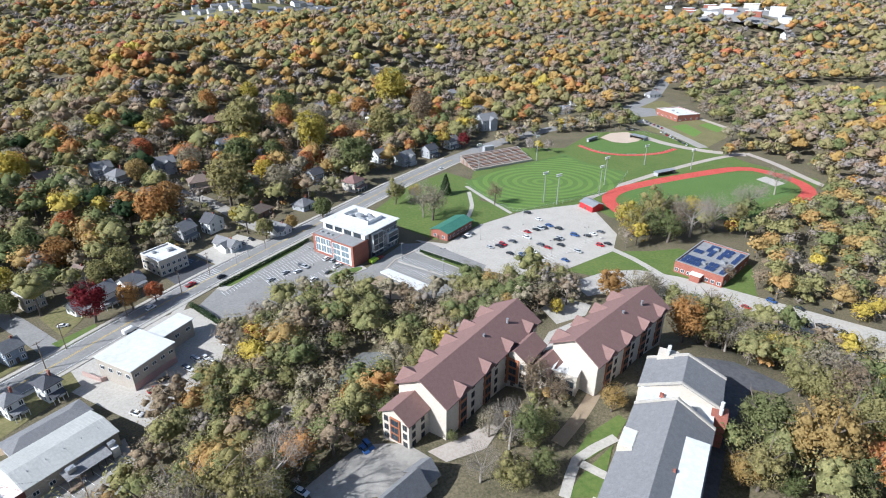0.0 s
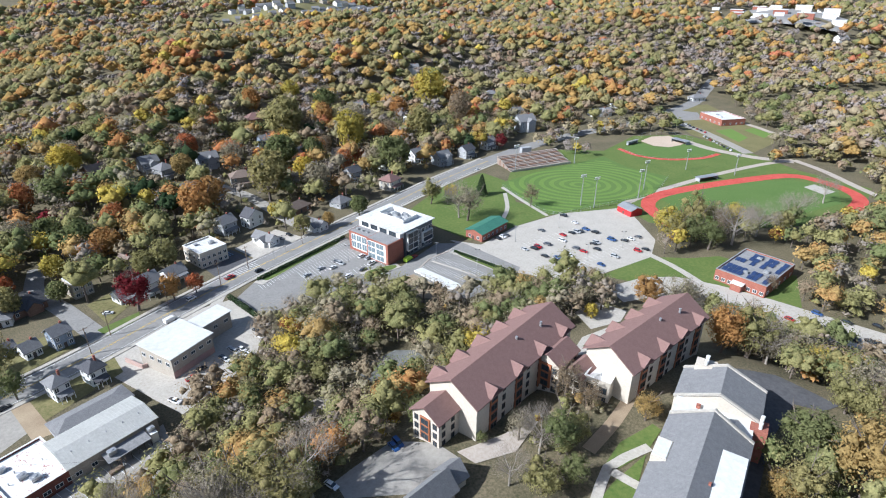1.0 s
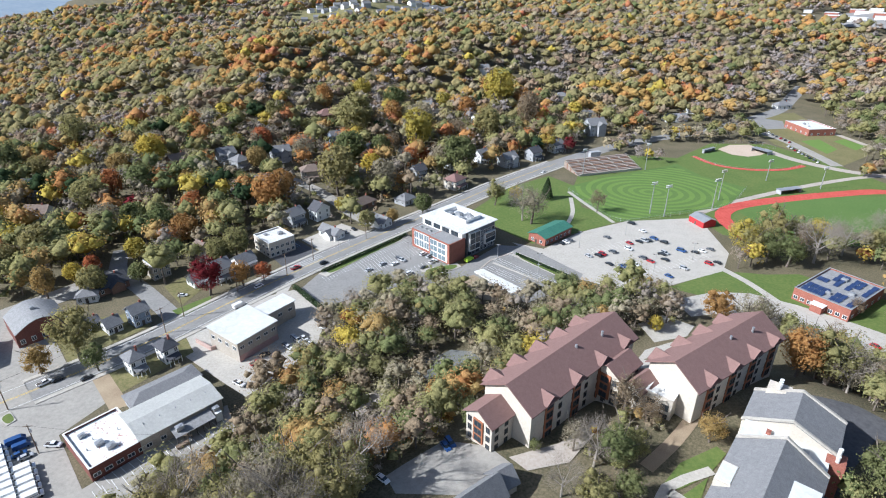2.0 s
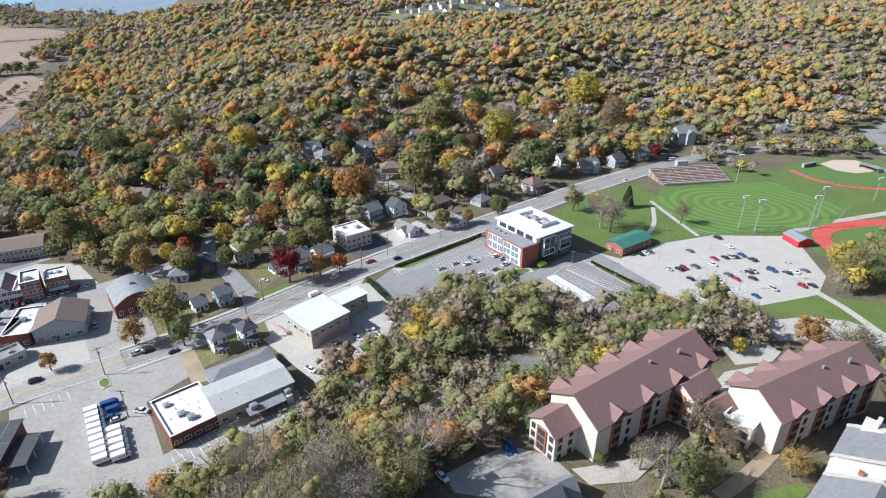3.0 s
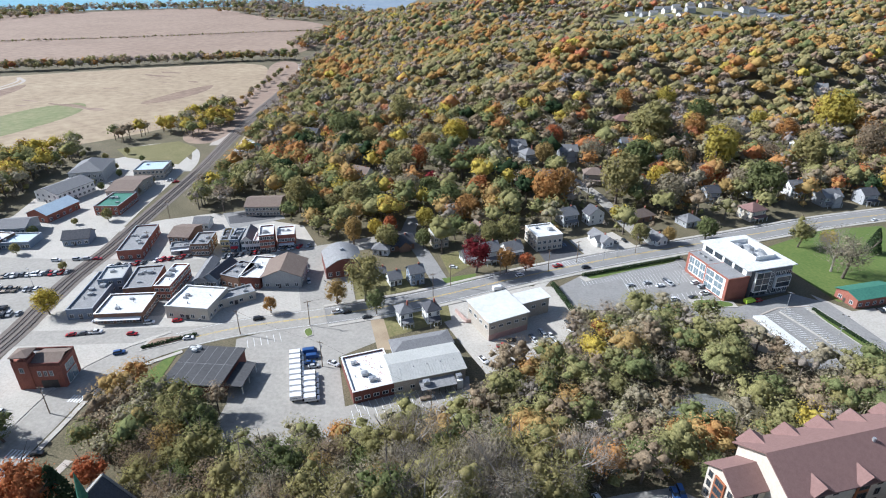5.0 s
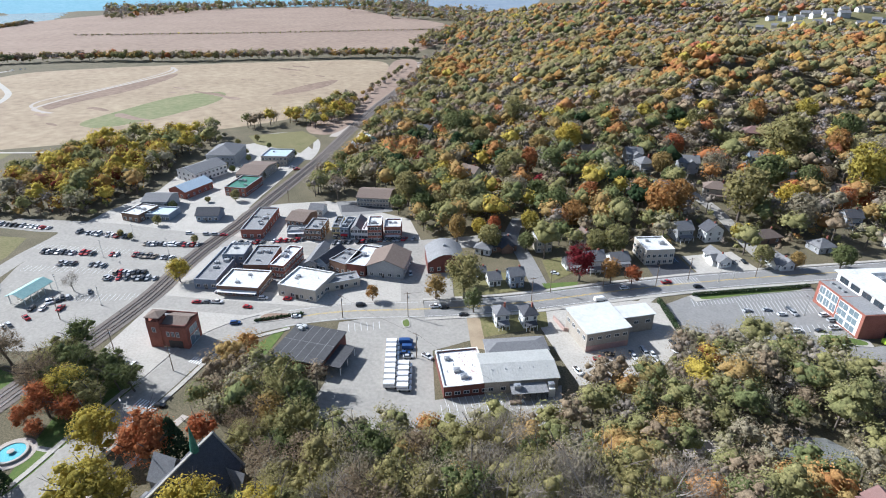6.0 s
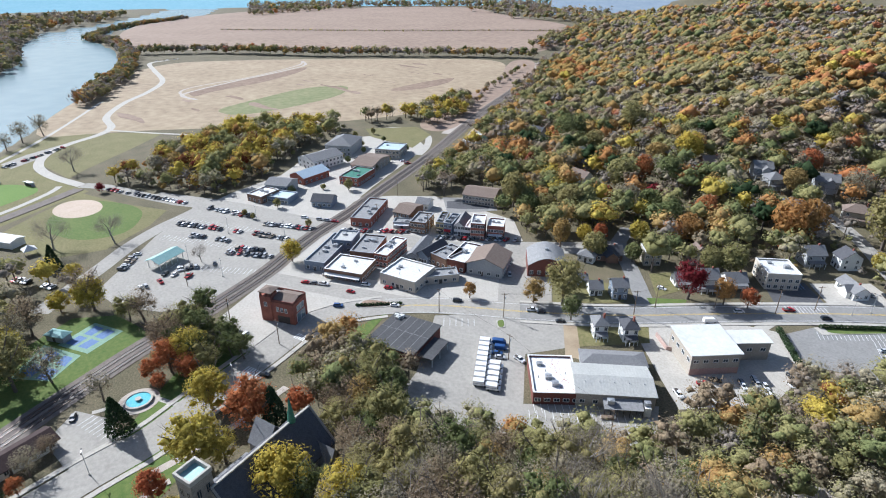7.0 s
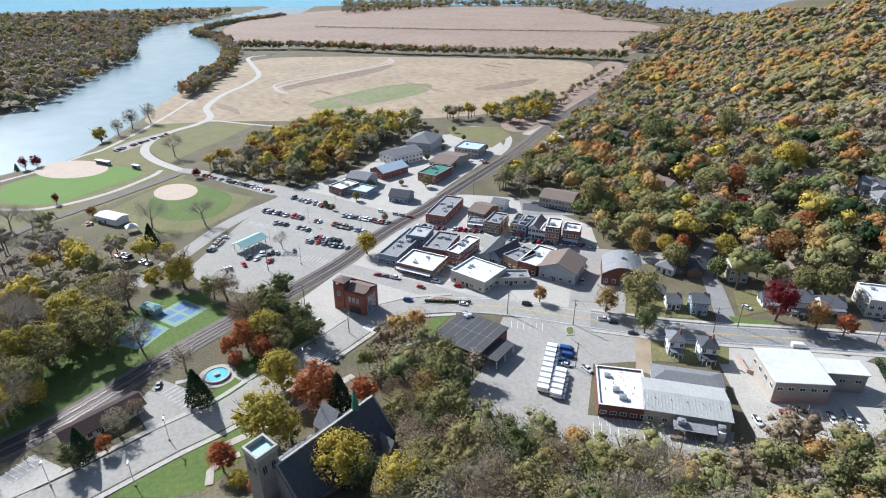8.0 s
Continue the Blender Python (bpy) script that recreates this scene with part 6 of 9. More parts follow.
for p, turn, w, d, st, wall, roof, style, porch in (
        ((-123.0, 125.5), 62, 5.2, 6.6, 2, "white", "grey", "hip", True), ((-116.7, 132.9), 62, 5.4, 6.8, 2, "white", "dark", "hip", True),
        ((-139.6, 150.0), 62, 6.5, 7, 2, "blue", "grey", "gable", False), ((-146.0, 144.0), 62, 5.5, 7, 1, "white", "grey", "gable", False), ((-153.6, 144.0), 62, 4, 4.5, 1, "blue", "grey", "gable", False),
        ((-169.0, 160.5), 30, 8, 7, 1, "white", "grey", "hip", False), ((-166.9, 169.3), 60, 14, 9, 1, "brick", "dark", "gable", False),
        ((-145.0, 200.5), -25, 6.5, 8, 2, "cream", "brown", "gable", True), ((-134.5, 179.7), 62, 8, 7, 1, "white", "grey", "gable", True), ((-128.4, 185.3), 62, 9, 9, 2, "white", "grey", "gable", True),
        ((-124.2, 197.3), 62, 9, 8, 1, "white", "grey", "gable", True), ((-120.9, 242.3), 62, 9, 9, 2, "grey", "grey", "gable", True), ((-111.1, 251.6), -28, 7, 10, 2, "white", "dark", "gable", False),
        ((-97.6, 232.3), -28, 13, 7, 1, "white", "grey", "gable", False), ((-78.8, 249.5), -28, 12, 7, 1, "white", "grey", "gable", False), ((-94.7, 269.5), 62, 16, 9, 1, "brick", "brown", "hip", False),
        ((-73.7, 280.2), 62, 10, 9, 1, "grey", "grey", "hip", False), ((-51.3, 308.8), 62, 11, 10, 2, "cream", "red", "hip", True), ((-42.1, 359.3), 50, 9, 9, 2, "white", "grey", "gable", True),
        ((-24.7, 355.4), 50, 12, 10, 2, "grey", "grey", "gable", True), ((-9.1, 371.8), 50, 10, 9, 2, "grey", "dark", "gable", True), ((5.3, 392.7), 45, 10, 9, 2, "white", "grey", "gable", True),
        ((-272.4, 247.6), 20, 12, 9, 2, "blue", "dark", "gable", True), ((-284.0, 287.4), 20, 12, 9, 2, "grey", "dark", "gable", True), ((-240.7, 216.6), 10, 13, 9, 2, "white", "brown", "gable", True),
        ((-209.0, 284.6), 62, 12, 9, 2, "brick", "brown", "gable", True), ((-189.4, 302.6), 50, 11, 10, 2, "grey", "grey", "gable", True), ((-177.5, 296.9), 62, 10, 10, 2, "grey", "grey", "hip", True),
        ((-163.1, 320.1), 40, 13, 10, 2, "grey", "grey", "gable", True), ((-134.4, 299.7), 30, 14, 10, 2, "tan", "brown", "hip", True), ((-129.0, 317.0), 50, 10, 8, 2, "grey", "grey", "gable", True),
        ((-143.1, 362.9), 50, 9, 9, 2, "blue", "grey", "gable", True), ((-114.9, 346.7), 62, 8, 9, 2, "white", "grey", "gable", False), ((-161.7, 398.3), 40, 16, 12, 2, "brick", "red", "hip", True),
        ((-100.5, 467.4), 30, 20, 10, 1, "white", "grey", "gable", False), ((-55.3, 446.4), 50, 10, 9, 2, "white", "grey", "gable", True), ((11.0, 541.1), 40, 14, 10, 1, "white", "grey", "hip", False),
        ((-12.0, 516.5), 40, 10, 9, 2, "white", "grey", "gable", True), ((-75.5, 319.5), 50, 9, 9, 2, "grey", "dark", "gable", True), ((-59.0, 342.1), 50, 9, 8, 2, "white", "grey", "gable", True),
        ((-153.0, 276.7), 40, 10, 9, 2, "white", "grey", "gable", True), ((-90.4, 352.2), 40, 10, 8, 2, "white", "brown", "gable", True),
        ((33.8, 444.1), 30, 16, 13, 3, "grey", "grey", "gable", False), ((29.1, 481.0), 30, 12, 8, 2, "white", "grey", "gable", False), ((101.5, 498.0), 20, 22, 9, 1, "white", "grey", "gable", False),
        ((120.0, 528.7), 20, 12, 8, 1, "white", "grey", "gable", False), ((164.5, 598.1), 20, 20, 12, 2, "red", "red", "hip", False), ((8.4, 535.7), 20, 13, 9, 2, "white", "grey", "hip", False),
        ((-68.3, 573.1), 20, 14, 9, 2, "white", "grey", "gable", False), ((74.9, 619.3), 20, 12, 9, 2, "white", "grey", "gable", False), ((204.5, 564.2), 20, 16, 9, 1, "white", "grey", "hip", False),
        ((-103.3, 467.2), 20, 14, 9, 2, "white", "grey", "gable", False), ((-341.8, 261.7), 20, 12, 9, 2, "blue", "dark", "gable", True)):
    house(p, turn, w, d, st, wall, roof, style, porch)

# ---- trees ----
COLOURS = {
    "grey": [(0.25, 0.215, 0.175), (0.31, 0.27, 0.225), (0.22, 0.19, 0.155)],
    "brown": [(0.25, 0.19, 0.125), (0.29, 0.225, 0.15), (0.23, 0.18, 0.125)],
    "tan": [(0.29, 0.25, 0.165), (0.34, 0.30, 0.21), (0.27, 0.235, 0.155)],
    "olive": [(0.24, 0.23, 0.095), (0.29, 0.27, 0.12), (0.33, 0.29, 0.125), (0.27, 0.235, 0.115)],
    "green": [(0.145, 0.17, 0.07), (0.175, 0.195, 0.085), (0.205, 0.215, 0.095)],
    "ochre": [(0.37, 0.255, 0.10), (0.40, 0.285, 0.115), (0.33, 0.245, 0.105)],
    "orange": [(0.43, 0.205, 0.08), (0.43, 0.24, 0.09), (0.40, 0.235, 0.09), (0.36, 0.22, 0.09)],
    "red": [(0.42, 0.13, 0.065), (0.45, 0.17, 0.075), (0.40, 0.19, 0.08)],
    "yellow": [(0.52, 0.40, 0.08), (0.47, 0.38, 0.085), (0.40, 0.345, 0.09)],
    "crimson": [(0.15, 0.028, 0.03), (0.21, 0.035, 0.042), (0.18, 0.045, 0.042)],
    "evergreen": [(0.03, 0.052, 0.026), (0.05, 0.075, 0.035), (0.06, 0.085, 0.045)],
}
LEAVES = {k: foliage("leaves_" + k, c, {"grey": 0.15, "evergreen": 0.15}.get(k, 0.45)) for k, c in COLOURS.items()}
WORD = {"orange": "orange autumn", "red": "fiery red autumn", "crimson": "dark crimson", "yellow": "yellow autumn", "olive": "olive-green autumn", "green": "still green leafy",
        "evergreen": "dark evergreen", "ochre": "ochre autumn", "tan": "pale tan autumn", "brown": "thin brown autumn", "grey": "leafless grey"}


def leaf_quads(rng, centres, size, normals, loose=0.75, slim=1.0):
    """Small leaf-clump sheets at the given places, facing about the given ways."""
    n = len(centres)
    nrm = normals + rng.normal(size=(n, 3)) * loose + np.array((0, 0, .25))
    nrm /= np.linalg.norm(nrm, axis=1)[:, None] + 1e-9
    a = np.cross(nrm, rng.normal(size=(n, 3)))
    a /= np.linalg.norm(a, axis=1)[:, None] + 1e-9
    b = np.cross(nrm, a)
    s = (size * rng.uniform(0.6, 1.35, n))[:, None]
    a, b = a * s, b * s * (rng.uniform(0.55, 1.0, n) * slim)[:, None]
    return np.stack([centres - a, centres - b * 0.8, centres + a, centres + b], 1).reshape(-1, 3)


def crown_points(rng, n, r, h, clumps=26):
    """Places of leaves and the ways they face: uneven clumps round a crown of radius r and height h, its centre at 0."""
    d = rng.normal(size=(clumps, 3))
    d[:, 2] = np.abs(d[:, 2]) * 1.0 - 0.62
    d /= np.linalg.norm(d, axis=1)[:, None]
    c = d * rng.uniform(0.4, 1.0, clumps)[:, None] * np.array([r * 0.78, r * 0.78, h * 0.42])
    k = rng.integers(0, clumps, n)
    o = rng.normal(size=(n, 3))
    o /= np.linalg.norm(o, axis=1)[:, None]
    spread_of = rng.uniform(0.22, 0.40, clumps) * r
    spread = spread_of[k]
    p = c[k] + o * (spread * rng.uniform(0.72, 1.15, n))[:, None] * np.array([1, 1, 0.8])
    dome = rng.uniform(size=n) < .42     # leaves of the outer dome, between the clumps
    p[dome] = o[dome] * rng.uniform(.74, .93, (int(dome.sum()), 1)) * np.array([r * .95, r * .95, h * .46])
    return p, np.where(dome[:, None], o * 1.6, o + d[k] * .6), c, spread_of


OCT_V = np.array([(1, 0, 0), (0, 1, 0), (-1, 0, 0), (0, -1, 0), (0, 0, 1), (0, 0, -.7)], float)
OCT_F = np.array([(0, 1, 4), (1, 2, 4), (2, 3, 4), (3, 0, 4), (1, 0, 5), (2, 1, 5), (3, 2, 5), (0, 3, 5)])
BALL_V = np.concatenate([OCT_V] + [np.array([(OCT_V[i] + OCT_V[j]) / np.linalg.norm(OCT_V[i] + OCT_V[j])]) for i, j in ((0, 1), (1, 2), (2, 3), (3, 0), (0, 4), (1, 4), (2, 4), (3, 4), (0, 5), (1, 5), (2, 5), (3, 5))])
BALL_F = np.array([t for k in range(4) for a, b, m in [(k, (k + 1) % 4, 6 + k)] for t in (
    (a, m, 10 + a), (m, b, 10 + b), (10 + a, m, 10 + b), (10 + a, 10 + b, 4), (m, a, 14 + a), (b, m, 14 + b), (m, 14 + a, 14 + b), (14 + b, 14 + a, 5))])


def lobe_masses(rng, centres, radii, fine=False):
    """The dense inner foliage: uneven small bodies, as vertices and triangles."""
    bv, bf = (BALL_V, BALL_F) if fine else (OCT_V, OCT_F)
    n, m = len(centres), len(bv)
    ang = rng.uniform(0, 2 * math.pi, n)
    c, s = np.cos(ang), np.sin(ang)
    v = np.stack([bv[None, :, 0] * c[:, None] - bv[None, :, 1] * s[:, None], bv[None, :, 0] * s[:, None] + bv[None, :, 1] * c[:, None], np.repeat(bv[None, :, 2], n, 0)], 2)
    v = v * rng.uniform(.75, 1.2, (n, m))[..., None] * np.asarray(radii)[:, None, None] * np.array([1, 1, .85]) + centres[:, None, :]
    f = (bf[None] + (np.arange(n) * m)[:, None, None]).reshape(-1, 3)
    return v.reshape(-1, 3), f


def quad_mesh(name, verts, mat, tint=None, mass=None, mass_tint=None):
    n = len(verts)
    tv, tf = mass if mass is not None else (np.zeros((0, 3)), np.zeros((0, 3), int))
    me = bpy.data.meshes.new(name)
    me.vertices.add(n + len(tv))
    me.vertices.foreach_set("co", np.concatenate([np.asarray(verts), tv]).astype(np.float32).ravel())
    me.loops.add(n + 3 * len(tf))
    me.loops.foreach_set("vertex_index", np.concatenate([np.arange(n), tf.ravel() + n]).astype(np.int32))
    me.polygons.add(n // 4 + len(tf))
    me.polygons.foreach_set("loop_start", np.concatenate([np.arange(0, n, 4), n + 3 * np.arange(len(tf))]).astype(np.int32))
    me.polygons.foreach_set("loop_total", np.concatenate([np.full(n // 4, 4), np.full(len(tf), 3)]).astype(np.int32))
    me.polygons.foreach_set("use_smooth", np.concatenate([np.zeros(n // 4, bool), np.ones(len(tf), bool)]))
    if tint is not None:
        t = tint if mass is None else np.concatenate([tint, mass_tint])
        me.attributes.new("tint", "FLOAT", "POINT").data.foreach_set("value", np.asarray(t, np.float32))
    me.materials.append(mat)
    me.update(calc_edges=True)
    return me


def branch_system(rng, height_, r, limbs, twigs=0):
    """A tapered trunk with limbs that fork outward; twigs: thin end shoots."""
    s = Solid()
    top = height_ * 0.55
    bend = rng.normal(size=2) * height_ * 0.03
    base, mid = (0, 0, -1.0), (bend[0], bend[1], top * 0.6)
    s.tube(base, mid, height_ * 0.028, height_ * 0.02, 7)
    s.tube(mid, (bend[0] * 1.6, bend[1] * 1.6, top), height_ * 0.02, height_ * 0.012, 6)
    ends = []
    for i in range(limbs):
        a = 2 * math.pi * (i + rng.uniform(-0.3, 0.3)) / limbs
        z0 = top * rng.uniform(0.45, 1.0)
        p0 = np.array((bend[0] * 1.2, bend[1] * 1.2, z0))
        reach = r * rng.uniform(0.45, 0.7)
        p1 = p0 + np.array((math.cos(a) * reach, math.sin(a) * reach, height_ * rng.uniform(0.12, 0.28)))
        s.tube(p0, p1, height_ * 0.011, height_ * 0.006, 5)
        for _ in range(2):
            q = p1 + np.array((math.cos(a + rng.uniform(-0.8, 0.8)) * r * 0.3, math.sin(a + rng.uniform(-0.8, 0.8)) * r * 0.3, height_ * rng.uniform(0.05, 0.2)))
            s.tube(p1, q, height_ * 0.006, height_ * 0.002, 4)
            ends.append(q)
    return s, ends


TREES = {}


def tree_kind(species, variant, detail):
    """The first tree of a kind: a crown of leaves over a trunk with limbs, parked out of the way until it is placed."""
    key = (species, variant, detail)
    if key in TREES:
        return TREES[key], False
    rng = np.random.default_rng(len(TREES) * 17 + 5)
    root = new("tree")
    tagged(root, f"{WORD[species]} tree with a forked trunk", "tree", "trees of the town")
    big = detail > 600
    if species == "evergreen":
        h, r = 11.0, 3.4
        pts = []
        for i in range(int(detail * 2.4)):
            z = rng.uniform(0.04, 1) ** 1.2
            a, rr = rng.uniform(0, 2 * math.pi), r * (1 - z) ** 0.8 * rng.uniform(0.65, 1.05) + .15
            pts.append((math.cos(a) * rr, math.sin(a) * rr, 0.8 + z * (h - .8)))
        Solid().tube((0, 0, -1), (0, 0, h * .9), .25, .05, 7).out("trunk", BARK, root)
        crown = new("crown", quad_mesh("crown", leaf_quads(rng, np.array(pts), .3, np.array(pts) * np.array((.4, .4, 0)) + np.array((0, 0, .4))), LEAVES[species]))
    elif species == "grey":
        h, r = rng.uniform(12, 15), rng.uniform(4.2, 5.4)
        s, ends = branch_system(rng, h, r, 7)
        s.out("trunk", BARK_PALE, root)
        n = int(detail * (3.4 if big else 2.2))
        ends = np.array(ends)
        base = ends[rng.integers(0, len(ends), n)] * np.array([.95, .95, .95]) + rng.normal(size=(n, 3)) * r * .24
        out = base - np.array((0, 0, h * .5))
        out /= np.linalg.norm(out, axis=1)[:, None]
        d = out + rng.normal(size=(n, 3)) * .5 + np.array((0, 0, .3))
        d *= (rng.uniform(.45, 1.0, n) / np.linalg.norm(d, axis=1))[:, None]
        side = np.cross(d, rng.normal(size=(n, 3)))
        side *= (0.026 if big else 0.08) / np.linalg.norm(side, axis=1)[:, None]
        v = np.stack([base - side, base + side, base + d + side * .3, base + d - side * .3], 1).reshape(-1, 3)
        crown = new("crown", quad_mesh("crown", v, LEAVES[species]))
    else:
        h, r = rng.uniform(10.5, 14.5), rng.uniform(4.0, 5.6)
        thin = species in ("tan", "brown")
        s, ends = branch_system(rng, h, r, 6)
        s.out("trunk", BARK, root)
        pts, nrm, cl, cr = crown_points(rng, int(detail * (2.7 if big else 3.0)), r, h * .85, rng.integers(26, 40))
        up = np.array((0, 0, h * .5))
        twig = rng.uniform(size=len(pts)) < (.5 if thin else .18)
        mass = lobe_masses(rng, np.concatenate([cl + up, up[None]]), np.concatenate([cr * (.3 if thin else .7), [r * (.3 if thin else .62)]]))
        crown = new("crown", quad_mesh("crown", leaf_quads(rng, pts + up, np.where(twig, 1.9, 1.0) * (.195 if big else .39) * (.85 if thin else 1), nrm, .7, np.where(twig, .16, 1.0)), LEAVES[species], mass=mass))
    crown.parent = root
    TREES[key] = root
    return root, True


PLACED = []


def plant(x, y, species, size=1.0, detail=420, z=None, rng=random.Random(11)):
    variant = rng.randrange(3)
    root, first = tree_kind(species, variant, detail)
    k = size * rng.uniform(0.85, 1.18)
    z = float(height(x, y)) if z is None else z
    m = pose(x, y, z, rng.uniform(-3, 3), rng.uniform(-3, 3), rng.uniform(0, 360)) @ Matrix.Diagonal((k, k, k * rng.uniform(.9, 1.12), 1))
    if first:
        root.matrix_basis = m
        FIRST.append(root)
    else:
        keep = root.matrix_basis.copy()
        root.matrix_basis = Matrix()
        copy_thing(root, m)
        root.matrix_basis = keep
    PLACED.append((x, y))


FIRST = []


def free(x, y, pad=0.0):
    """Which of the places lie clear of roads, yards and buildings."""
    ok = np.ones(len(x), bool)
    for poly in KEEP_OUT:
        ok &= ~inside(poly, x, y)
        if pad:
            ok &= edge_distance(poly, x, y) > pad
    if BLOCKED:
        b = np.array(BLOCKED)
        for i in range(0, len(x), 400):
            dd = np.hypot(x[i:i + 400, None] - b[None, :, 0], y[i:i + 400, None] - b[None, :, 1])
            ok[i:i + 400] &= (dd > b[None, :, 2] + pad).all(1)
    return ok


def scatter(poly, step, rng, pad=1.0):
    xs, ys = [p[0] for p in poly], [p[1] for p in poly]
    gx, gy = np.meshgrid(np.arange(min(xs), max(xs), step), np.arange(min(ys), max(ys), step))
    x = gx.ravel() + rng.uniform(-.48, .48, gx.size) * step
    y = gy.ravel() + rng.uniform(-.48, .48, gx.size) * step
    k = inside(poly, x, y)
    x, y = x[k], y[k]
    k = free(x, y, pad)
    return x[k], y[k]


JOINED = []     # (x, y, species, size) of trees that stand too thick to be told apart


def grove(poly, step, mix, size, detail, seed, pad=1.0, single=0):
    """Trees over a patch: the nearest are objects of their own, the others are joined later."""
    rng = np.random.default_rng(seed)
    x, y = scatter(poly, step, rng, pad)
    names, weights = list(mix), np.array(list(mix.values()), float)
    kind = rng.choice(len(names), len(x), p=weights / weights.sum())
    order = np.argsort(np.hypot(x + 40, y - 20))
    for n, i in enumerate(order):
        if n < single:
            plant(float(x[i]), float(y[i]), names[kind[i]], size, detail)
        else:
            JOINED.append((float(x[i]), float(y[i]), names[kind[i]], size))


# single trees that stand out
for p, species, size in (
        ((-143.9, 126.5), "olive", 1.05), ((-150.7, 118.0), "ochre", .95), ((-134.4, 122.8), "green", .75), 
        ((-125.0, 171.9), "crimson", 1.05), ((-115.6, 180.6), "orange", .9), ((-109.6, 186.4), "red", .6), ((27.7, 285.4), "brown", .85), ((-5.4, 264.1), "tan", 1.2), ((-9.8, 267.7), "grey", 1.0), ((-25.6, 285.4), "olive", .9), ((-15.2, 291.2), "yellow", .8), ((1.3, 299.8), "evergreen", .9),
        ((14.3, 391.7), "crimson", .9), ((63.9, 187.9), "orange", .75), ((41.9, 177.6), "yellow", .5), ((2.2, 101.6), "green", .35), ((-13.4, 109.7), "green", .8), ((43.1, 112.0), "ochre", 1.0),
        ((15.5, 99.4), "grey", .9), ((11.0, 103.0), "tan", .7), ((20.2, 99.4), "green", .9), ((22.2, 91.2), "green", .9), ((15.0, 88.1), "olive", .9), ((23.4, 117.1), "brown", .9), ((29.1, 115.0), "brown", .8), ((24.1, 103.0), "olive", .8), ((8.2, 89.6), "grey", .8),
        ((82.1, 90.3), "ochre", 1.75), ((100.1, 98.5), "olive", 1.2), ((65.1, 88.8), "ochre", .9), ((75.8, 100.2), "green", 1.0), ((68.1, 87.3), "olive", .9), ((73.4, 85.8), "green", .9), ((86.7, 85.8), "green", 1.0),
        ((75.0, 147.7), "orange", 1.05), ((83.8, 153.8), "brown", 1.1), ((83.6, 166.9), "tan", .9), ((72.6, 181.4), "tan", .9), ((79.6, 183.4), "tan", .8), ((83.1, 147.7), "olive", 1.0), ((114.8, 201.1), "brown", .55), ((98.2, 178.7), "brown", .7),
        ((-128.1, -5.0), "yellow", 1.25), ((-146.8, 1.1), "yellow", .9), ((-123.6, 1.2), "yellow", 1.1), ((-130.6, 10.5), "red", 1.0), ((-127.5, 15.6), "evergreen", 1.0), ((-131.1, 22.9), "red", .75), ((-99.9, 11.4), "yellow", 1.5), ((-95.5, 15.5), "green", .9), ((-95.7, 19.6), "green", .8),
        ((-148.5, -22.1), "evergreen", .74), ((-119.7, -16.1), "red", .85), ((-112.7, -12.3), "yellow", .55), ((-107.8, -8.6), "red", .4), ((-169.7, -12.9), "red", .55), ((-170.4, -7.6), "red", .85), ((-172.1, -1.1), "yellow", .95), ((-164.4, -2.6), "red", .65), ((-164.7, 2.8), "olive", .7), ((-181.4, -7.0), "brown", .9), ((-162.9, -11.4), "red", .45),
        ((-169.6, 10.8), "green", .6), ((-166.6, 14.2), "green", .6), ((-165.3, -26.6), "tan", .7), ((-137.1, -44.8), "red", .4), ((-142.8, -42.9), "tan", .6), ((-135.8, -49.9), "evergreen", .6), ((-133.6, -52.0), "green", .5), ((-148.2, -38.5), "brown", .45),
        ((-227.8, 46.0), "yellow", .85), ((-205.6, -13.1), "brown", 1.05), ((-223.1, -29.8), "yellow", 1.0), ((-227.9, -40.4), "yellow", .7), ((-209.6, -18.1), "olive", .9), ((-254.7, -36.8), "yellow", .7), ((-266.6, -44.7), "evergreen", .8), ((-285.5, -21.9), "grey", .8), ((-290.8, -46.6), "grey", .8), ((-364.7, -27.6), "crimson", .5),
        ((-477.8, -96.4), "yellow", .95), ((-491.4, -86.8), "tan", .8), ((-510.6, -79.2), "tan", 1.15), ((-526.0, -66.9), "tan", 1.1), ((-416.2, -43.0), "grey", .8), ((-343.8, -98.4), "crimson", .4), ((-423.8, -125.7), "crimson", .5), ((-418.7, -135.4), "evergreen", .4), ((-419.6, -131.0), "crimson", .45),
        ((-165.3, 98.5), "orange", .55), ((-316.7, -76.5), "orange", .5), ((-246.5, 11.0), "grey", .5), ((-299.1, -98.7), "grey", .9), ((-310.4, -110.7), "grey", .9),
        ((125.7, 267.7), "yellow", 1.0), ((114.5, 260.6), "olive", .9), ((88.1, 247.2), "yellow", 1.0), ((185.7, 299.8), "grey", .8), ((14.0, 202.5), "green", .5),
        ((89.8, 244.1), "olive", 1.1), ((96.8, 241.0), "green", 1.1), ((103.7, 237.9), "green", 1.1), ((116.6, 244.1), "grey", 1.1), ((131.4, 253.8), "grey", 1.0), ((143.9, 257.2), "olive", 1.0), ((101.0, 253.8), "olive", 1.0), ((113.6, 250.5), "brown", .9), ((131.4, 260.6), "brown", .9), ((154.6, 267.7), "grey", 1.0)):
    plant(p[0], p[1], species, size * (1.0 if math.hypot(*p) < 125 else 1.35), 900)

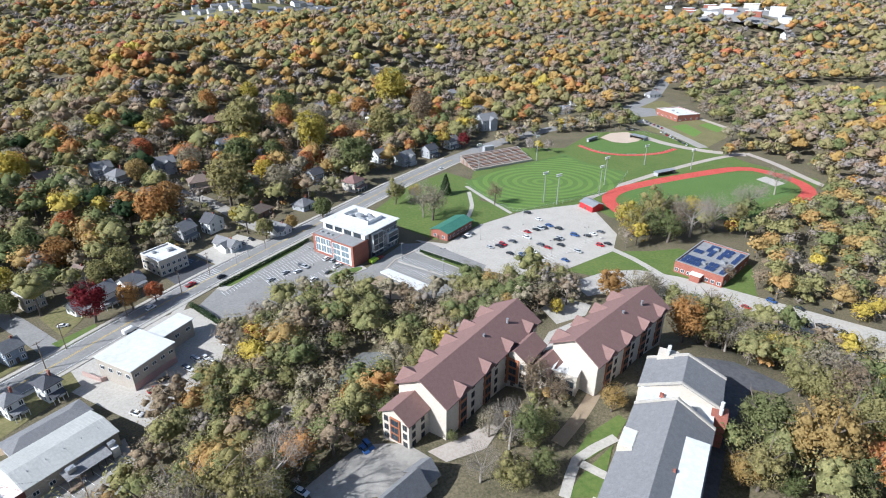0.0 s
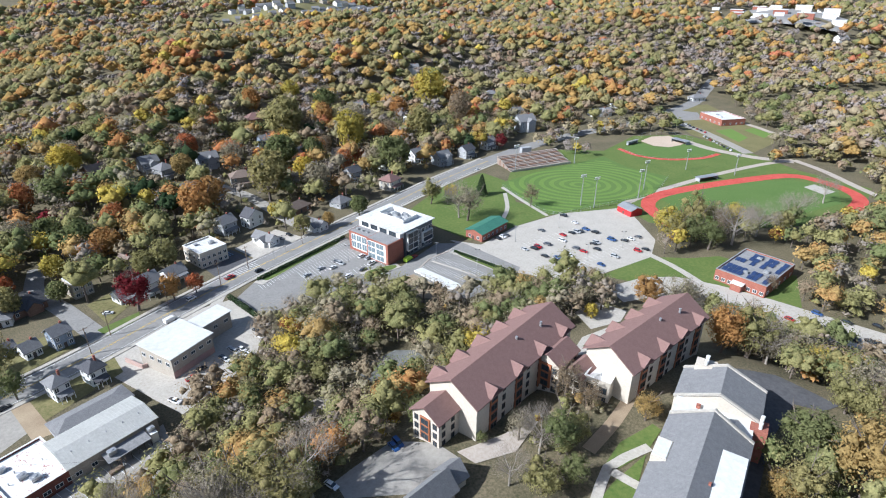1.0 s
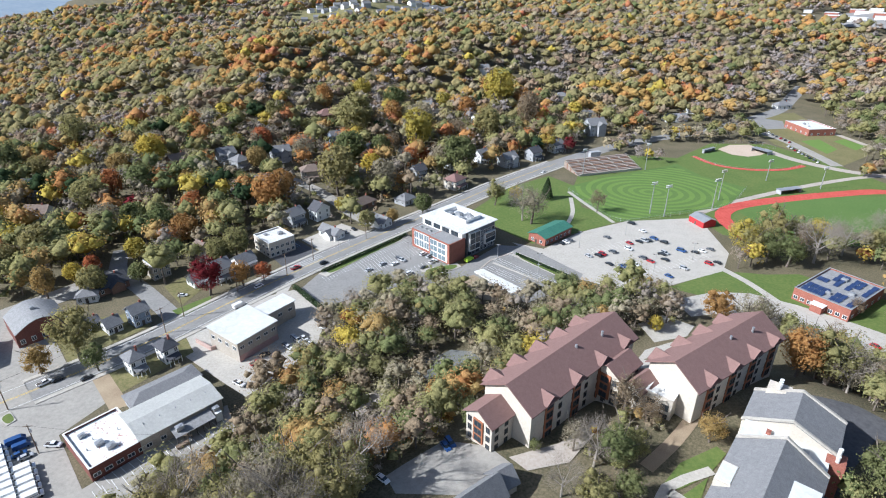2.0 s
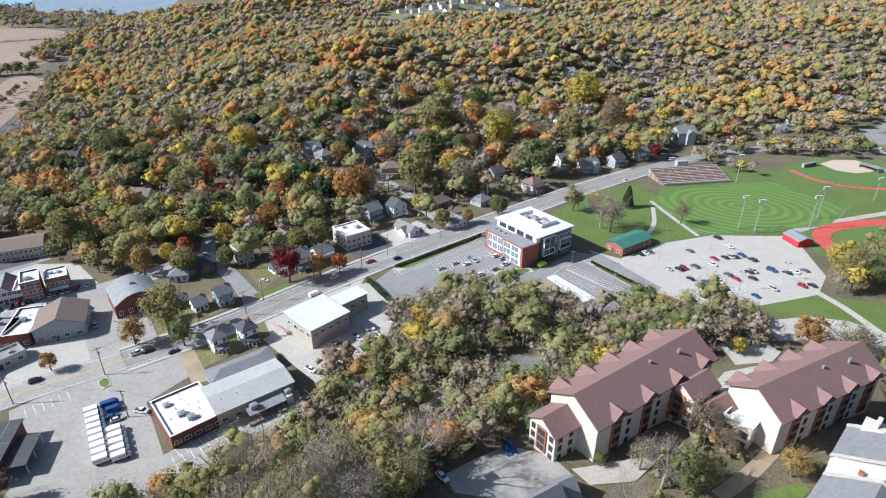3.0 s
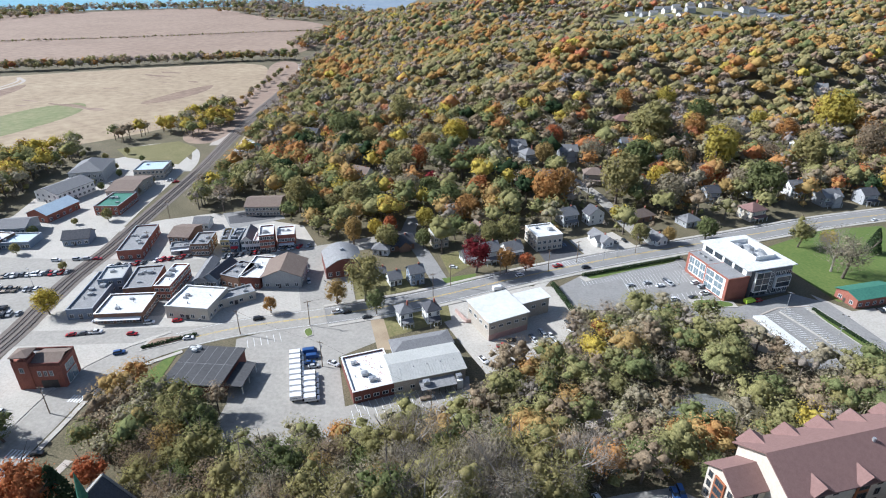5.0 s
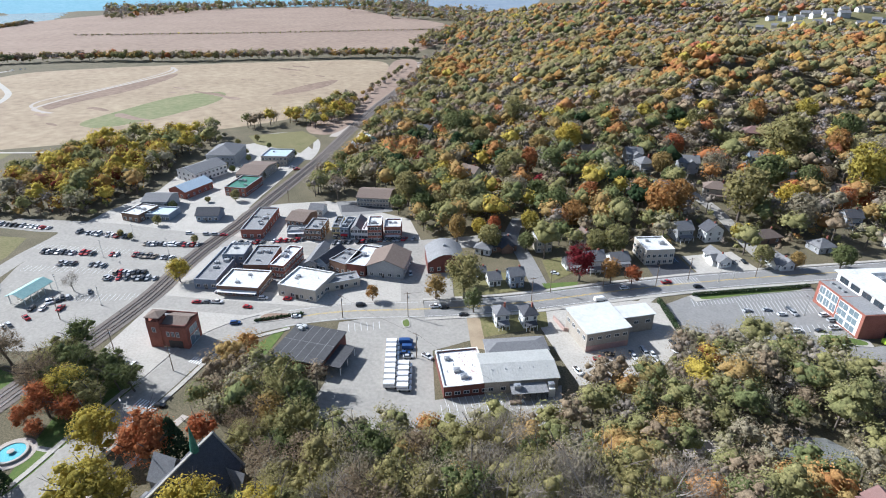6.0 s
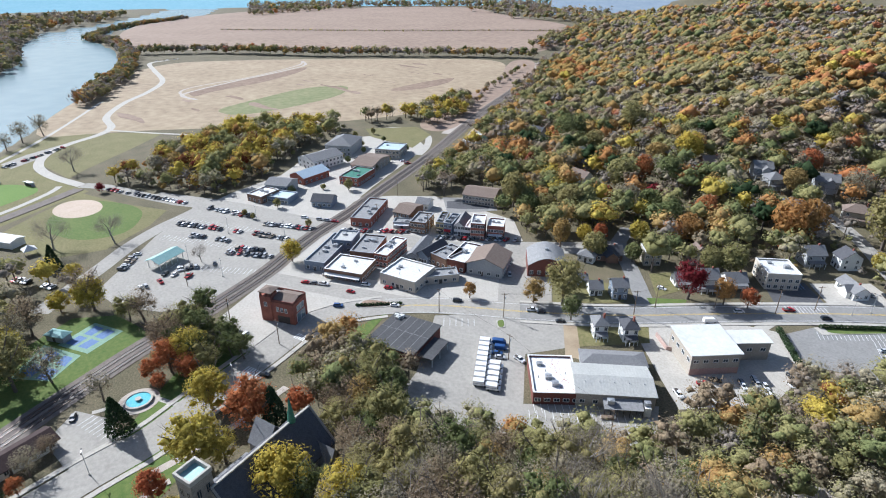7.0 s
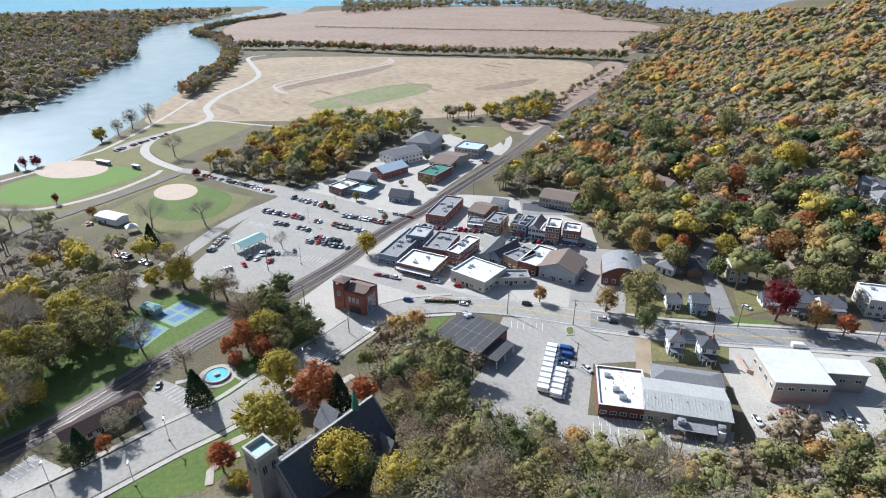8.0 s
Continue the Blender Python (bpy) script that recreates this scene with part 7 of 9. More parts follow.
# young trees of the market yards and round the inn
for p, species, size in (
        ((-310.0, 67.5), "green", 0.62), ((-293.9, 55.3), "olive", 0.50), ((-309.9, 85.5), "olive", 0.42), ((-301.5, 98.0), "olive", 0.50), ((-325.8, 124.6), "tan", 0.55), ((-388.5, 156.4), "green", 0.40),
        ((-357.2, 160.0), "green", 0.60), ((-352.0, 115.5), "green", 0.42), ((-364.0, 115.8), "olive", 0.35), ((-384.4, 137.9), "olive", 0.40), ((-367.6, 132.5), "green", 0.40), ((-371.0, 124.6), "green", 0.40),
        ((-284.5, 40.7), "olive", 0.30), ((-290.3, 37.8), "olive", 0.30), ((-317.6, 163.3), "green", 0.75), ((-306.1, 166.9), "olive", 0.80), ((-341.0, 140.0), "olive", 0.45), ((-261.4, 62.7), "olive", 0.40),
        ((-237.0, 160.0), "green", 0.40), ((-330.6, 93.7), "tan", 0.35), ((-411.6, 157.2), "olive", 0.35), ((-407.4, 141.3), "olive", 0.45)):
    plant(p[0], p[1], species, size, 600)
# the trees that stand out among the hillside houses
for p, species, size in (
        ((-222, 281), "yellow", 1.71), ((-231, 264), "ochre", 1.34), ((-222, 229), "olive", 2.31), ((-219, 242), "red", 1.26), ((-188, 261), "ochre", 1.71), ((-205, 270), "red", 0.98), ((-208, 250), "green", 1.57), ((-170, 234), "red", 1.35), ((-159, 211), "orange", 1.51),
        ((-137, 250), "orange", 1.68), ((-136, 264), "orange", 1.02), ((-180, 331), "red", 1.43), ((-167, 298), "ochre", 1.31), ((-306, 300), "orange", 1.22), ((-304, 317), "olive", 1.87), ((-284, 266), "olive", 1.48), ((-305, 260), "green", 2.10), ((-365, 267), "yellow", 1.28),
        ((-362, 279), "yellow", 1.30), ((-200, 211), "tan", 1.71), ((-193, 222), "green", 1.29), ((-170, 248), "olive", 0.88), ((-151, 223), "yellow", 1.06), ((-151, 238), "green", 1.25), ((-159, 264), "green", 1.20), ((-136, 197), "olive", 1.21), ((-130, 203), "olive", 1.34),
        ((-172, 212), "green", 1.35), ((-171, 192), "yellow", 1.15), ((-180, 177), "red", 0.76), ((-184, 171), "yellow", 0.75), ((-210, 184), "olive", 1.51), ((-185, 158), "ochre", 1.10), ((-169, 164), "olive", 1.19), ((-158, 176), "green", 0.90), ((-223, 167), "green", 1.51),
        ((-220, 176), "olive", 1.39), ((-236, 167), "olive", 1.42), ((-168, 414), "orange", 1.47), ((-192, 396), "red", 0.83), ((-177, 331), "red", 1.07), ((-149, 448), "yellow", 1.55), ((-149, 427), "olive", 1.49), ((-124, 446), "green", 2.40), ((-133, 376), "olive", 2.28),
        ((-115, 411), "orange", 1.62), ((-121, 385), "brown", 1.73), ((-91, 402), "tan", 2.55), ((-86, 365), "yellow", 1.98), ((-104, 367), "brown", 1.09), ((-90, 481), "yellow", 1.61), ((-59, 487), "evergreen", 1.39), ((-44, 487), "yellow", 2.53), ((-24, 491), "orange", 1.85),
        ((-66, 455), "orange", 1.52), ((-50, 447), "ochre", 1.70), ((-148, 322), "tan", 1.53), ((-133, 257), "orange", 1.84), ((-112, 312), "red", 0.96), ((-120, 301), "ochre", 1.10), ((-102, 311), "yellow", 1.43), ((-105, 341), "green", 1.54), ((-122, 333), "green", 2.04),
        ((-82, 329), "red", 1.48), ((-76, 344), "red", 0.85), ((-89, 291), "tan", 1.93), ((-112, 281), "olive", 2.51), ((-103, 260), "yellow", 0.83), ((-64, 335), "tan", 1.81), ((-53, 337), "green", 1.98), ((-61, 267), "green", 1.22), ((-83, 242), "olive", 0.77),
        ((-73, 252), "ochre", 0.65), ((-64, 392), "brown", 1.89), ((-43, 398), "olive", 1.91), ((-17, 435), "brown", 2.69), ((-186, 366), "olive", 1.75), ((-157, 291), "green", 1.27)):
    plant(p[0], p[1], species, size * 1.0, 600)

SLOPE = [(-149.0, 28.6), (-150.0, 46.0), (-124.1, 52.6), (-106.5, 63.9), (-93.2, 73.5), (-83.1, 83.5), (-74.8, 104.4), (-81.9, 110.9), (-69.3, 144.1), (-73.1, 164.9), (-76.9, 169.5), (-49.4, 191.3), (-18.4, 189.2), (1.3, 187.1), (18.0, 202.5), (50.6, 206.7),
         (52.6, 184.7), (33.7, 173.7), (8.5, 153.5), (-13.1, 123.9), (-19.8, 103.9), (-30.5, 89.6), (-45, 62), (-62, 40), (-78, 15), (-96.9, 28.3), (-120.3, 29.1)]
grove(SLOPE, 5.8, {"grey": 1.3, "brown": 2.8, "olive": 5.0, "tan": 2.2, "green": 2.4, "ochre": .9, "yellow": .45, "orange": .12}, 1.2, 900, 3, .5, 78)
EASTWOOD = [(101.1, 170.0), (114.6, 164.1), (128.7, 155.3), (142.9, 149.2), (190, 70), (120, 70), (92.8, 113.8), (92.0, 120.3), (85.3, 135.2)]
grove(EASTWOOD, 6.0, {"olive": 4, "tan": 2, "green": 3, "brown": 2, "yellow": 1.5, "grey": 1.0}, 1.15, 900, 4, .5, 12)
grove([(67.7, 192.2), (83.1, 198.8), (102.7, 185.9), (105.0, 173.0), (88.2, 143.3), (79.3, 143.3), (79.7, 166.9)], 7.5, {"olive": 3, "tan": 2, "brown": 2, "grey": 2, "green": 1}, 1.05, 900, 19, .5, 8)
grove([(62, 95), (72, 105), (120, 70), (130, 40), (80, 40), (64, 75)], 6.0, {"olive": 4, "green": 3, "orange": .5, "brown": 2, "tan": 1}, 1.15, 900, 5, .5)
RIVERWOOD = [(-357.2, -36.8), (-389.9, -14.3), (-428.6, 17.1), (-466.3, 59.5), (-463.0, 124.7), (-435.3, 145.3), (-397.9, 102.2), (-364.5, 73.9), (-328.7, 42.0), (-323.8, 18.7), (-348.9, -5.2), (-375.1, -24.5)]
grove(RIVERWOOD, 9.0, {"yellow": 5, "olive": 4, "tan": 2, "ochre": 1, "grey": 1.2}, 1.4, 420, 6, .5)
PARK = [(-128.7, -73.4), (-227.9, -103.8), (-248.7, -87.1), (-262.2, -73.3), (-264.7, -48.0), (-243.5, -29.5), (-226.4, -25.6), (-212.5, -44.1), (-198.1, -53.4), (-181.3, -49.4), (-169.4, -61.6), (-158.4, -74.6)]
grove(PARK, 9.5, {"grey": 4.0, "olive": 1.4, "tan": 2.2, "yellow": 2.4, "brown": 1.6}, 1.4, 900, 7, 1, 24)
grove([(-159.5, -82.8), (-162.9, -75.8), (-171.8, -60.5), (-184.1, -48.1), (-200.4, -27.9), (-193.4, -24.8), (-175.1, -45.3), (-162.3, -60.2), (-152.6, -73.0)], 9, {"yellow": 2, "olive": 2, "grey": 2, "tan": 1}, 1.1, 900, 71, .5, 8)
grove([(-297.3, -111.9), (-313.8, -89.9), (-258.4, -70.5), (-232.9, -94.6)], 11, {"grey": 3, "tan": 2, "olive": 1}, 1.5, 420, 8, 1)
grove([(-179.5, -11.8), (-190.7, -6.6), (-207.4, 7.1), (-194.3, 12.0), (-174.3, 12.4), (-166.6, 3.0)], 5.6, {"olive": 3, "brown": 1.5, "green": 2, "orange": .7}, 1.0, 900, 9, 0, 14)
grove([(-260.9, 175.6), (-283.5, 207.5), (-247.8, 212.7), (-191.2, 191.1), (-193.2, 167.0), (-197.5, 151.4), (-218.2, 154.6), (-233.4, 159.1)], 8.2, {"olive": 4, "green": 3, "ochre": 1, "yellow": 1, "brown": 1}, 1.5, 420, 73, .5)
grove([(-290.4, 131.4), (-324.1, 172.5), (-295.5, 189.5), (-284.7, 163.0), (-271.4, 143.3)], 8, {"olive": 3, "green": 2, "brown": 1, "grey": 1}, 1.15, 420, 74, .5)
grove([(-148.0, 25.6), (-158.1, 37.6), (-163.3, 48.2), (-154.5, 52.5), (-138.4, 60.4), (-114.1, 66.1), (-112.3, 47.8), (-107.5, 25.6), (-125.2, 28.8)], 6.6, {"green": 3, "olive": 4, "brown": 2, "ochre": 1}, 1.15, 900, 10, 0, 12)
grove([(-441.0, 157.0), (-494.4, 184.3), (-512.2, 222.9), (-507.0, 268.7), (-486.4, 294.5), (-450.8, 270.8), (-412.6, 235.6), (-411.2, 206.6), (-444.4, 193.8)], 8.5, {"olive": 2, "yellow": 3, "brown": 1.5, "grey": 2, "tan": 1}, 1.2, 420, 12, 0)
# the hillside of houses
HILLSIDE = [(-262, 158), (-340, 222), (-350, 300), (-280, 335), (-190, 370), (-120, 400), (-20, 455), (60, 500), (100, 475), (30, 425), (-25, 352), (-62, 292), (-95, 242), (-128, 200), (-150, 168), (-190, 176), (-200, 150)]
grove(HILLSIDE, 10.0, {"olive": 6, "green": 3.2, "orange": 1.4, "ochre": 1.6, "yellow": 1.2, "brown": 2.2, "grey": 2.2, "tan": 1.4, "red": .3, "evergreen": .5, "crimson": .15}, 1.55, 420, 13, 1.6, 0)
grove([(-104.8, 186.6), (-148.5, 176.6), (-157.9, 157.2), (-166.8, 178.4), (-165.7, 202.7), (-121.7, 216.1)], 11, {"olive": 3, "green": 3, "brown": 2, "orange": 1}, 1.2, 420, 14, 1)
grove([(-144.9, 125.8), (-164.5, 145.8), (-166.9, 182.6), (-142.0, 156.9)], 9, {"green": 3, "olive": 2, "brown": 1}, .95, 420, 15, .5)
grove([(-275.3, 121.1), (-293.3, 139.8), (-294.5, 166.8), (-265.6, 147.8), (-260.5, 124.7)], 8.5, {"olive": 3, "green": 2, "grey": 2}, 1.25, 420, 16, 0)
grove([(-306.6, 155.6), (-393.8, 261.3), (-457.4, 338.2), (-328.1, 290.3), (-249.5, 222.0), (-266.0, 184.4), (-277.4, 184.0), (-287.6, 155.6)], 9.8, {"olive": 4, "green": 2, "grey": 2.5, "ochre": 1.2, "yellow": 1, "brown": 1}, 1.45, 420, 72, .5)


NORTHEAST = [(78, 445), (120, 428), (165, 425), (200, 408), (216, 402), (300, 560), (250, 566), (165, 522), (100, 474)]
grove(NORTHEAST, 9.5, {"grey": 3, "brown": 2, "olive": 3, "green": 2, "tan": 1}, 1.2, 420, 17, 1)
FIELDWOOD = [(80.9, 233.2), (84.9, 260.6), (104.9, 257.2), (130.6, 265.6), (155.0, 262.7), (195.8, 287.1), (220.5, 299.8), (228.6, 271.4), (153.9, 164.0), (133.8, 179.9), (120.9, 187.9), (141.4, 232.0), (126.7, 249.2), (102.6, 227.5)]
grove(FIELDWOOD, 7.6, {"olive": 3, "green": 2, "grey": 2, "ochre": 2, "yellow": 1.2, "tan": 1.5, "brown": 1.5}, 1.1, 420, 18, .5)

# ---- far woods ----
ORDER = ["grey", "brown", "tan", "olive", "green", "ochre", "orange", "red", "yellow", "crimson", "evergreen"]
# Far tones paler and greyer: leafless trees, plus some distance haze in the colour.
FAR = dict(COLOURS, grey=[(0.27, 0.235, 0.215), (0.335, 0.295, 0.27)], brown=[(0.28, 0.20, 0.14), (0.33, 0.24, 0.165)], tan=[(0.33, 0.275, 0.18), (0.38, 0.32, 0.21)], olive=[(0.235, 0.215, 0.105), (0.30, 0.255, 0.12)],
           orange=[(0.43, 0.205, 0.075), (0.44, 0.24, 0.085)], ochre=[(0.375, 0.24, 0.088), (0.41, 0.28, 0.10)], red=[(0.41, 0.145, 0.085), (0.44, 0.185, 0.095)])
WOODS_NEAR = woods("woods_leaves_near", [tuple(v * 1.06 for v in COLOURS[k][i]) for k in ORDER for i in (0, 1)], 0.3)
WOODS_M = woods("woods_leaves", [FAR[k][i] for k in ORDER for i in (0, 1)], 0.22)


def tint_of(kinds, rng):
    """A tree's place in the range of colours, by its kind."""
    return (2 * np.asarray(kinds) + rng.uniform(0, 1, len(kinds))) / (2 * len(ORDER) - 1)


def wood_stuff(label, x, y, size, quads, leaf, kinds, seed, lift=0.0, lobes=5, trunks=False, flat=.9, rise=1.0, core=.9, leaves=None):
    """Many trees in one mesh: rounded crowns of leaf clumps and twigs over thin inner foliage, too many to be told apart singly."""
    rng = np.random.default_rng(seed)
    n = len(x)
    kinds = np.asarray(kinds)
    r = np.asarray(size) * rng.uniform(.72, 1.22, n)
    tint = tint_of(kinds, rng)
    bare, thin = kinds == 0, (kinds == 1) | (kinds == 2)
    top = np.stack([x, y, height(x, y) + r * rise + lift], 1)
    squash = np.array([1, 1, flat])
    d = rng.normal(size=(n, lobes, 3))
    d[..., 2] = np.abs(d[..., 2]) - .25
    d /= np.linalg.norm(d, axis=2)[..., None]
    d *= rng.uniform(.4, .58, (n, lobes))[..., None]
    d[:, 0] *= .12
    rad = rng.uniform(.32, .46, (n, lobes))
    rad[:, 0] = .8
    k = np.repeat(np.arange(n), quads)
    m = np.where(rng.uniform(size=n * quads) < .42, 0, rng.integers(0, lobes, n * quads))
    o = rng.normal(size=(n * quads, 3))
    o[:, 2] = np.where(rng.uniform(size=n * quads) < .6, np.abs(o[:, 2]), o[:, 2])
    o /= np.linalg.norm(o, axis=1)[:, None]
    deep = np.where((bare | thin)[k], rng.uniform(.62, 1.1, n * quads), rng.uniform(.88, 1.1, n * quads))
    c = top[k] + (d[k, m] + o * (rad[k, m] * deep)[:, None]) * r[k, None] * squash
    twig = rng.uniform(size=n * quads) < np.where(bare, 1.0, np.where(thin, .45, .12))[k]
    v = leaf_quads(rng, c, leaf * np.where(twig, 1.25, 1.0), o + d[k, m] * .5, .32, np.where(twig, .24, 1.0))
    lc = (top[:, None] + d * r[:, None, None] * squash).reshape(-1, 3)
    lr = (rad * (r * core * np.where(bare, .5, np.where(thin, .75, 1.0)))[:, None]).ravel()
    me = quad_mesh("woodland", v, leaves or WOODS_M, np.repeat(tint[k], 4), lobe_masses(rng, lc, lr), np.repeat(tint, lobes * 6))
    ob = tagged(new("woodland", me), label, "woods", kind="stuff")
    if trunks:
        s = Solid()
        for a, b, cz, rr in zip(x, y, top[:, 2], r):
            s.tube((a, b, cz - rr * 1.6), (a, b, cz), rr * .055, rr * .03, 4)
        tagged(s.out("woodland_trunks", BARK), "bare trunks of the massed trees", "woods", kind="stuff")
    return ob


def spread(bounds, step, seed, keep):
    rng = np.random.default_rng(seed)
    x0, x1, y0, y1 = bounds
    gx, gy = np.meshgrid(np.arange(x0, x1, step), np.arange(y0, y1, step))
    x = gx.ravel() + rng.uniform(-.5, .5, gx.size) * step
    y = gy.ravel() + rng.uniform(-.5, .5, gx.size) * step
    k = keep(x, y)
    return x[k], y[k]


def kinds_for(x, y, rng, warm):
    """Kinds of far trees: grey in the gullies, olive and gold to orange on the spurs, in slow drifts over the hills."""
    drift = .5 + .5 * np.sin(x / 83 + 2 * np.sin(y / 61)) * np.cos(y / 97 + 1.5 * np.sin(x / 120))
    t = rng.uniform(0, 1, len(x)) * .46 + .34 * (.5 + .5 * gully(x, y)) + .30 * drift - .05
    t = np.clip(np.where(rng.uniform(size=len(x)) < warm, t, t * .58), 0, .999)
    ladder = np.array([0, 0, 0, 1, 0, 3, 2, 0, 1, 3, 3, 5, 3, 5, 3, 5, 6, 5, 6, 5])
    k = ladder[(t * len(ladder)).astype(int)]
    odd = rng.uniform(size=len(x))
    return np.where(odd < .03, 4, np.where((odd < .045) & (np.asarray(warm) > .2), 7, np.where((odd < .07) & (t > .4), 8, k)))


def in_hills(x, y):
    return ~inside(SUBDIVISION, x, y) & ~inside(UPTOWN, x, y) & (inside(BLUFF, x, y) | inside(EASTHILL, x, y)) & ~inside(HILLSIDE, x, y) & ~inside(FIELDWOOD, x, y) & ~inside(NORTHEAST, x, y)


def build_woods():
    rng = np.random.default_rng(77)
    dist = np.hypot
    ahead = lambda x, y: (np.arctan2(y, x) > radians(49)) | (x < 0)
    x, y = spread((-760, 480, 40, 760), 9.4, 21, lambda x, y: in_hills(x, y) & (dist(x, y) < 480) & ahead(x, y))
    k = free(x, y, 1.0)
    x, y = x[k], y[k]
    wood_stuff("grey and olive autumn woodland on the hillside", x, y, 7.4, 110, .7, kinds_for(x, y, rng, np.where(x > 60, .45, .25)), 31, 0.0, 6, False, .8, 1.2, .97)
    x, y = spread((-1100, 800, 100, 1000), 10.0, 22, lambda x, y: in_hills(x, y) & (dist(x, y) >= 480) & (dist(x, y) < 900) & ahead(x, y))
    k = free(x, y, 1.0)
    x, y = x[k], y[k]
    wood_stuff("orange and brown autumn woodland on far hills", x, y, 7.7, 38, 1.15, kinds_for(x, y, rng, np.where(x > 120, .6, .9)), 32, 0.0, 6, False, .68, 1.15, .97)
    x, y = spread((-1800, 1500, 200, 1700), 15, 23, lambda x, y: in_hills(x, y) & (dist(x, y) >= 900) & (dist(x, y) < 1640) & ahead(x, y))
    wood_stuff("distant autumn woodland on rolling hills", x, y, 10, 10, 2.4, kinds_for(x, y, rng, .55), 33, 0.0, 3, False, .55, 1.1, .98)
    # beyond the river and along the plain
    south = [(-470, -345), (-610, -205), (-700, -182), (-826, -166), (-1012, -142), (-1180, -166), (-1461, -155), (-1640, -60), (-1900, 40), (-2600, 280), (-3400, 380), (-3600, -900), (-700, -900)]
    x, y = spread((-3600, -460, -900, 400), 12.5, 25, lambda x, y: inside(south, x, y) & (dist(x, y) < 1300))
    # Few warm kinds this far out: the grey lean stands in for haze.
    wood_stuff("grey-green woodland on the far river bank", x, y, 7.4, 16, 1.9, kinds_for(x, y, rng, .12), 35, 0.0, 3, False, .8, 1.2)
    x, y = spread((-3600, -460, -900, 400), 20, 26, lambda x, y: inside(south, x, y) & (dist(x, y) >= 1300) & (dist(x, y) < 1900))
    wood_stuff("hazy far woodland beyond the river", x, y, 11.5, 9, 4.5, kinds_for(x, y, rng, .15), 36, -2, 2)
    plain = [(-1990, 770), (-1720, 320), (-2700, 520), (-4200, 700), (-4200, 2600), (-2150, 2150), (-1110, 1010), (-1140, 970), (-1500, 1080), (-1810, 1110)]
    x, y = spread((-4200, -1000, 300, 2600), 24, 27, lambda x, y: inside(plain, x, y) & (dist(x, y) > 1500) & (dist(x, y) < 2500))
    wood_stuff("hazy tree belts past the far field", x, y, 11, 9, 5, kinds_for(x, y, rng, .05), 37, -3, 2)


def tree_line(pts, width, step, size, quads, leaf, warm, label, seed):
    rng = np.random.default_rng(seed)
    line = np.array(curve_points(pts, step))
    line = np.repeat(line, max(1, int(width / step) + 1), 0)
    line += rng.normal(size=line.shape) * width * .3
    x, y = line[:, 0], line[:, 1]
    wood_stuff(label, x, y, size, quads, leaf, kinds_for(x, y, rng, warm), seed + 1, 0.0, 4, False, 1.0, 1.15)


build_woods()


def backdrop(label, first, last, near, far_, tones):
    """Low blue ridges round the horizon, past everything that can be told apart; haze is painted into their glowing
    blue tones.
    """
    rows = []
    for j in range(7):
        for i in range(81):
            a = radians(first + (last - first) * i / 80)
            r = near + (far_ - near) * j / 6
            z = 125 * (j / 6) ** .85 - 6 + (9 * math.sin(9 * a + j) + 6 * math.sin(23 * a + 2.3 * j)) * min(1, j / 2) * (j < 6)
            rows.append((r * math.cos(a), r * math.sin(a), z))
    faces = [(j * 81 + i, j * 81 + i + 1, j * 81 + 82 + i, j * 81 + 81 + i) for j in range(6) for i in range(80)]
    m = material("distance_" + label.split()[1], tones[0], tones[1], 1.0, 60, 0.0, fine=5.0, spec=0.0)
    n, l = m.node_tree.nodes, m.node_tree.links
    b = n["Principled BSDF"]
    # the blue tones also glow, to lift the ridges as haze would
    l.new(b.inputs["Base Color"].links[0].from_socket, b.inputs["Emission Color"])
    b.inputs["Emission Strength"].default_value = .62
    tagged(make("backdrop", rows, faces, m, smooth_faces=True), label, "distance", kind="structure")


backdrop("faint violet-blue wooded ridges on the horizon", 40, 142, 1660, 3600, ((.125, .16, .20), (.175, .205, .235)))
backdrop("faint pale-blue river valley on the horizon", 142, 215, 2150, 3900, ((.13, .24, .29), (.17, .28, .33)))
sx, sy = np.array(PLACED).T
kept = []
for j in JOINED:
    if min(((j[0] - k[0]) ** 2 + (j[1] - k[1]) ** 2 for k in kept[-400:]), default=99) > 22 and np.min((sx - j[0]) ** 2 + (sy - j[1]) ** 2) > 34:
        kept.append(j)
JOINED = kept
jx = np.array([j[0] for j in JOINED])
jy = np.array([j[1] for j in JOINED])
js = np.array([5.0 * j[3] for j in JOINED])
jk = np.array([ORDER.index(j[2]) for j in JOINED])
close = np.hypot(jx, jy) < 235
wood_stuff("massed autumn trees of the campus slope", jx[close], jy[close], js[close] * 1.12, 470, .30, jk[close], 38, 0.0, 10, True, 1.0, 1.0, .74, WOODS_NEAR)
wood_stuff("massed autumn trees of the valley", jx[~close], jy[~close], js[~close], 165, .6, jk[~close], 39, 0.0, 6, True, .95, 1.15, .9, WOODS_NEAR)
tree_line([(-1008, 21), (-966, 135), (-878, 240), (-811, 351), (-748, 456), (-702, 515)], 18, 6, 6.6, 22, 1.5, .25, "dark tree belt between the fields", 41)
tree_line([(-631.7, -43.9), (-734.5, -20.3), (-870.7, 1.3), (-1037.0, 4.8), (-1198.1, -16.5), (-1296.8, -45.8), (-1529.2, 9.1), (-1747.9, 160.5)], 18, 6, 5.6, 26, 1.9, .3, "tree belt along the river bank", 43)
tree_line([(-560, -262), (-612, -204), (-699, -178), (-825, -163), (-1011, -139), (-1180, -164), (-1461, -150)], 26, 9, 7.5, 22, 1.9, .1, "trees leaning over the far river bank", 55)
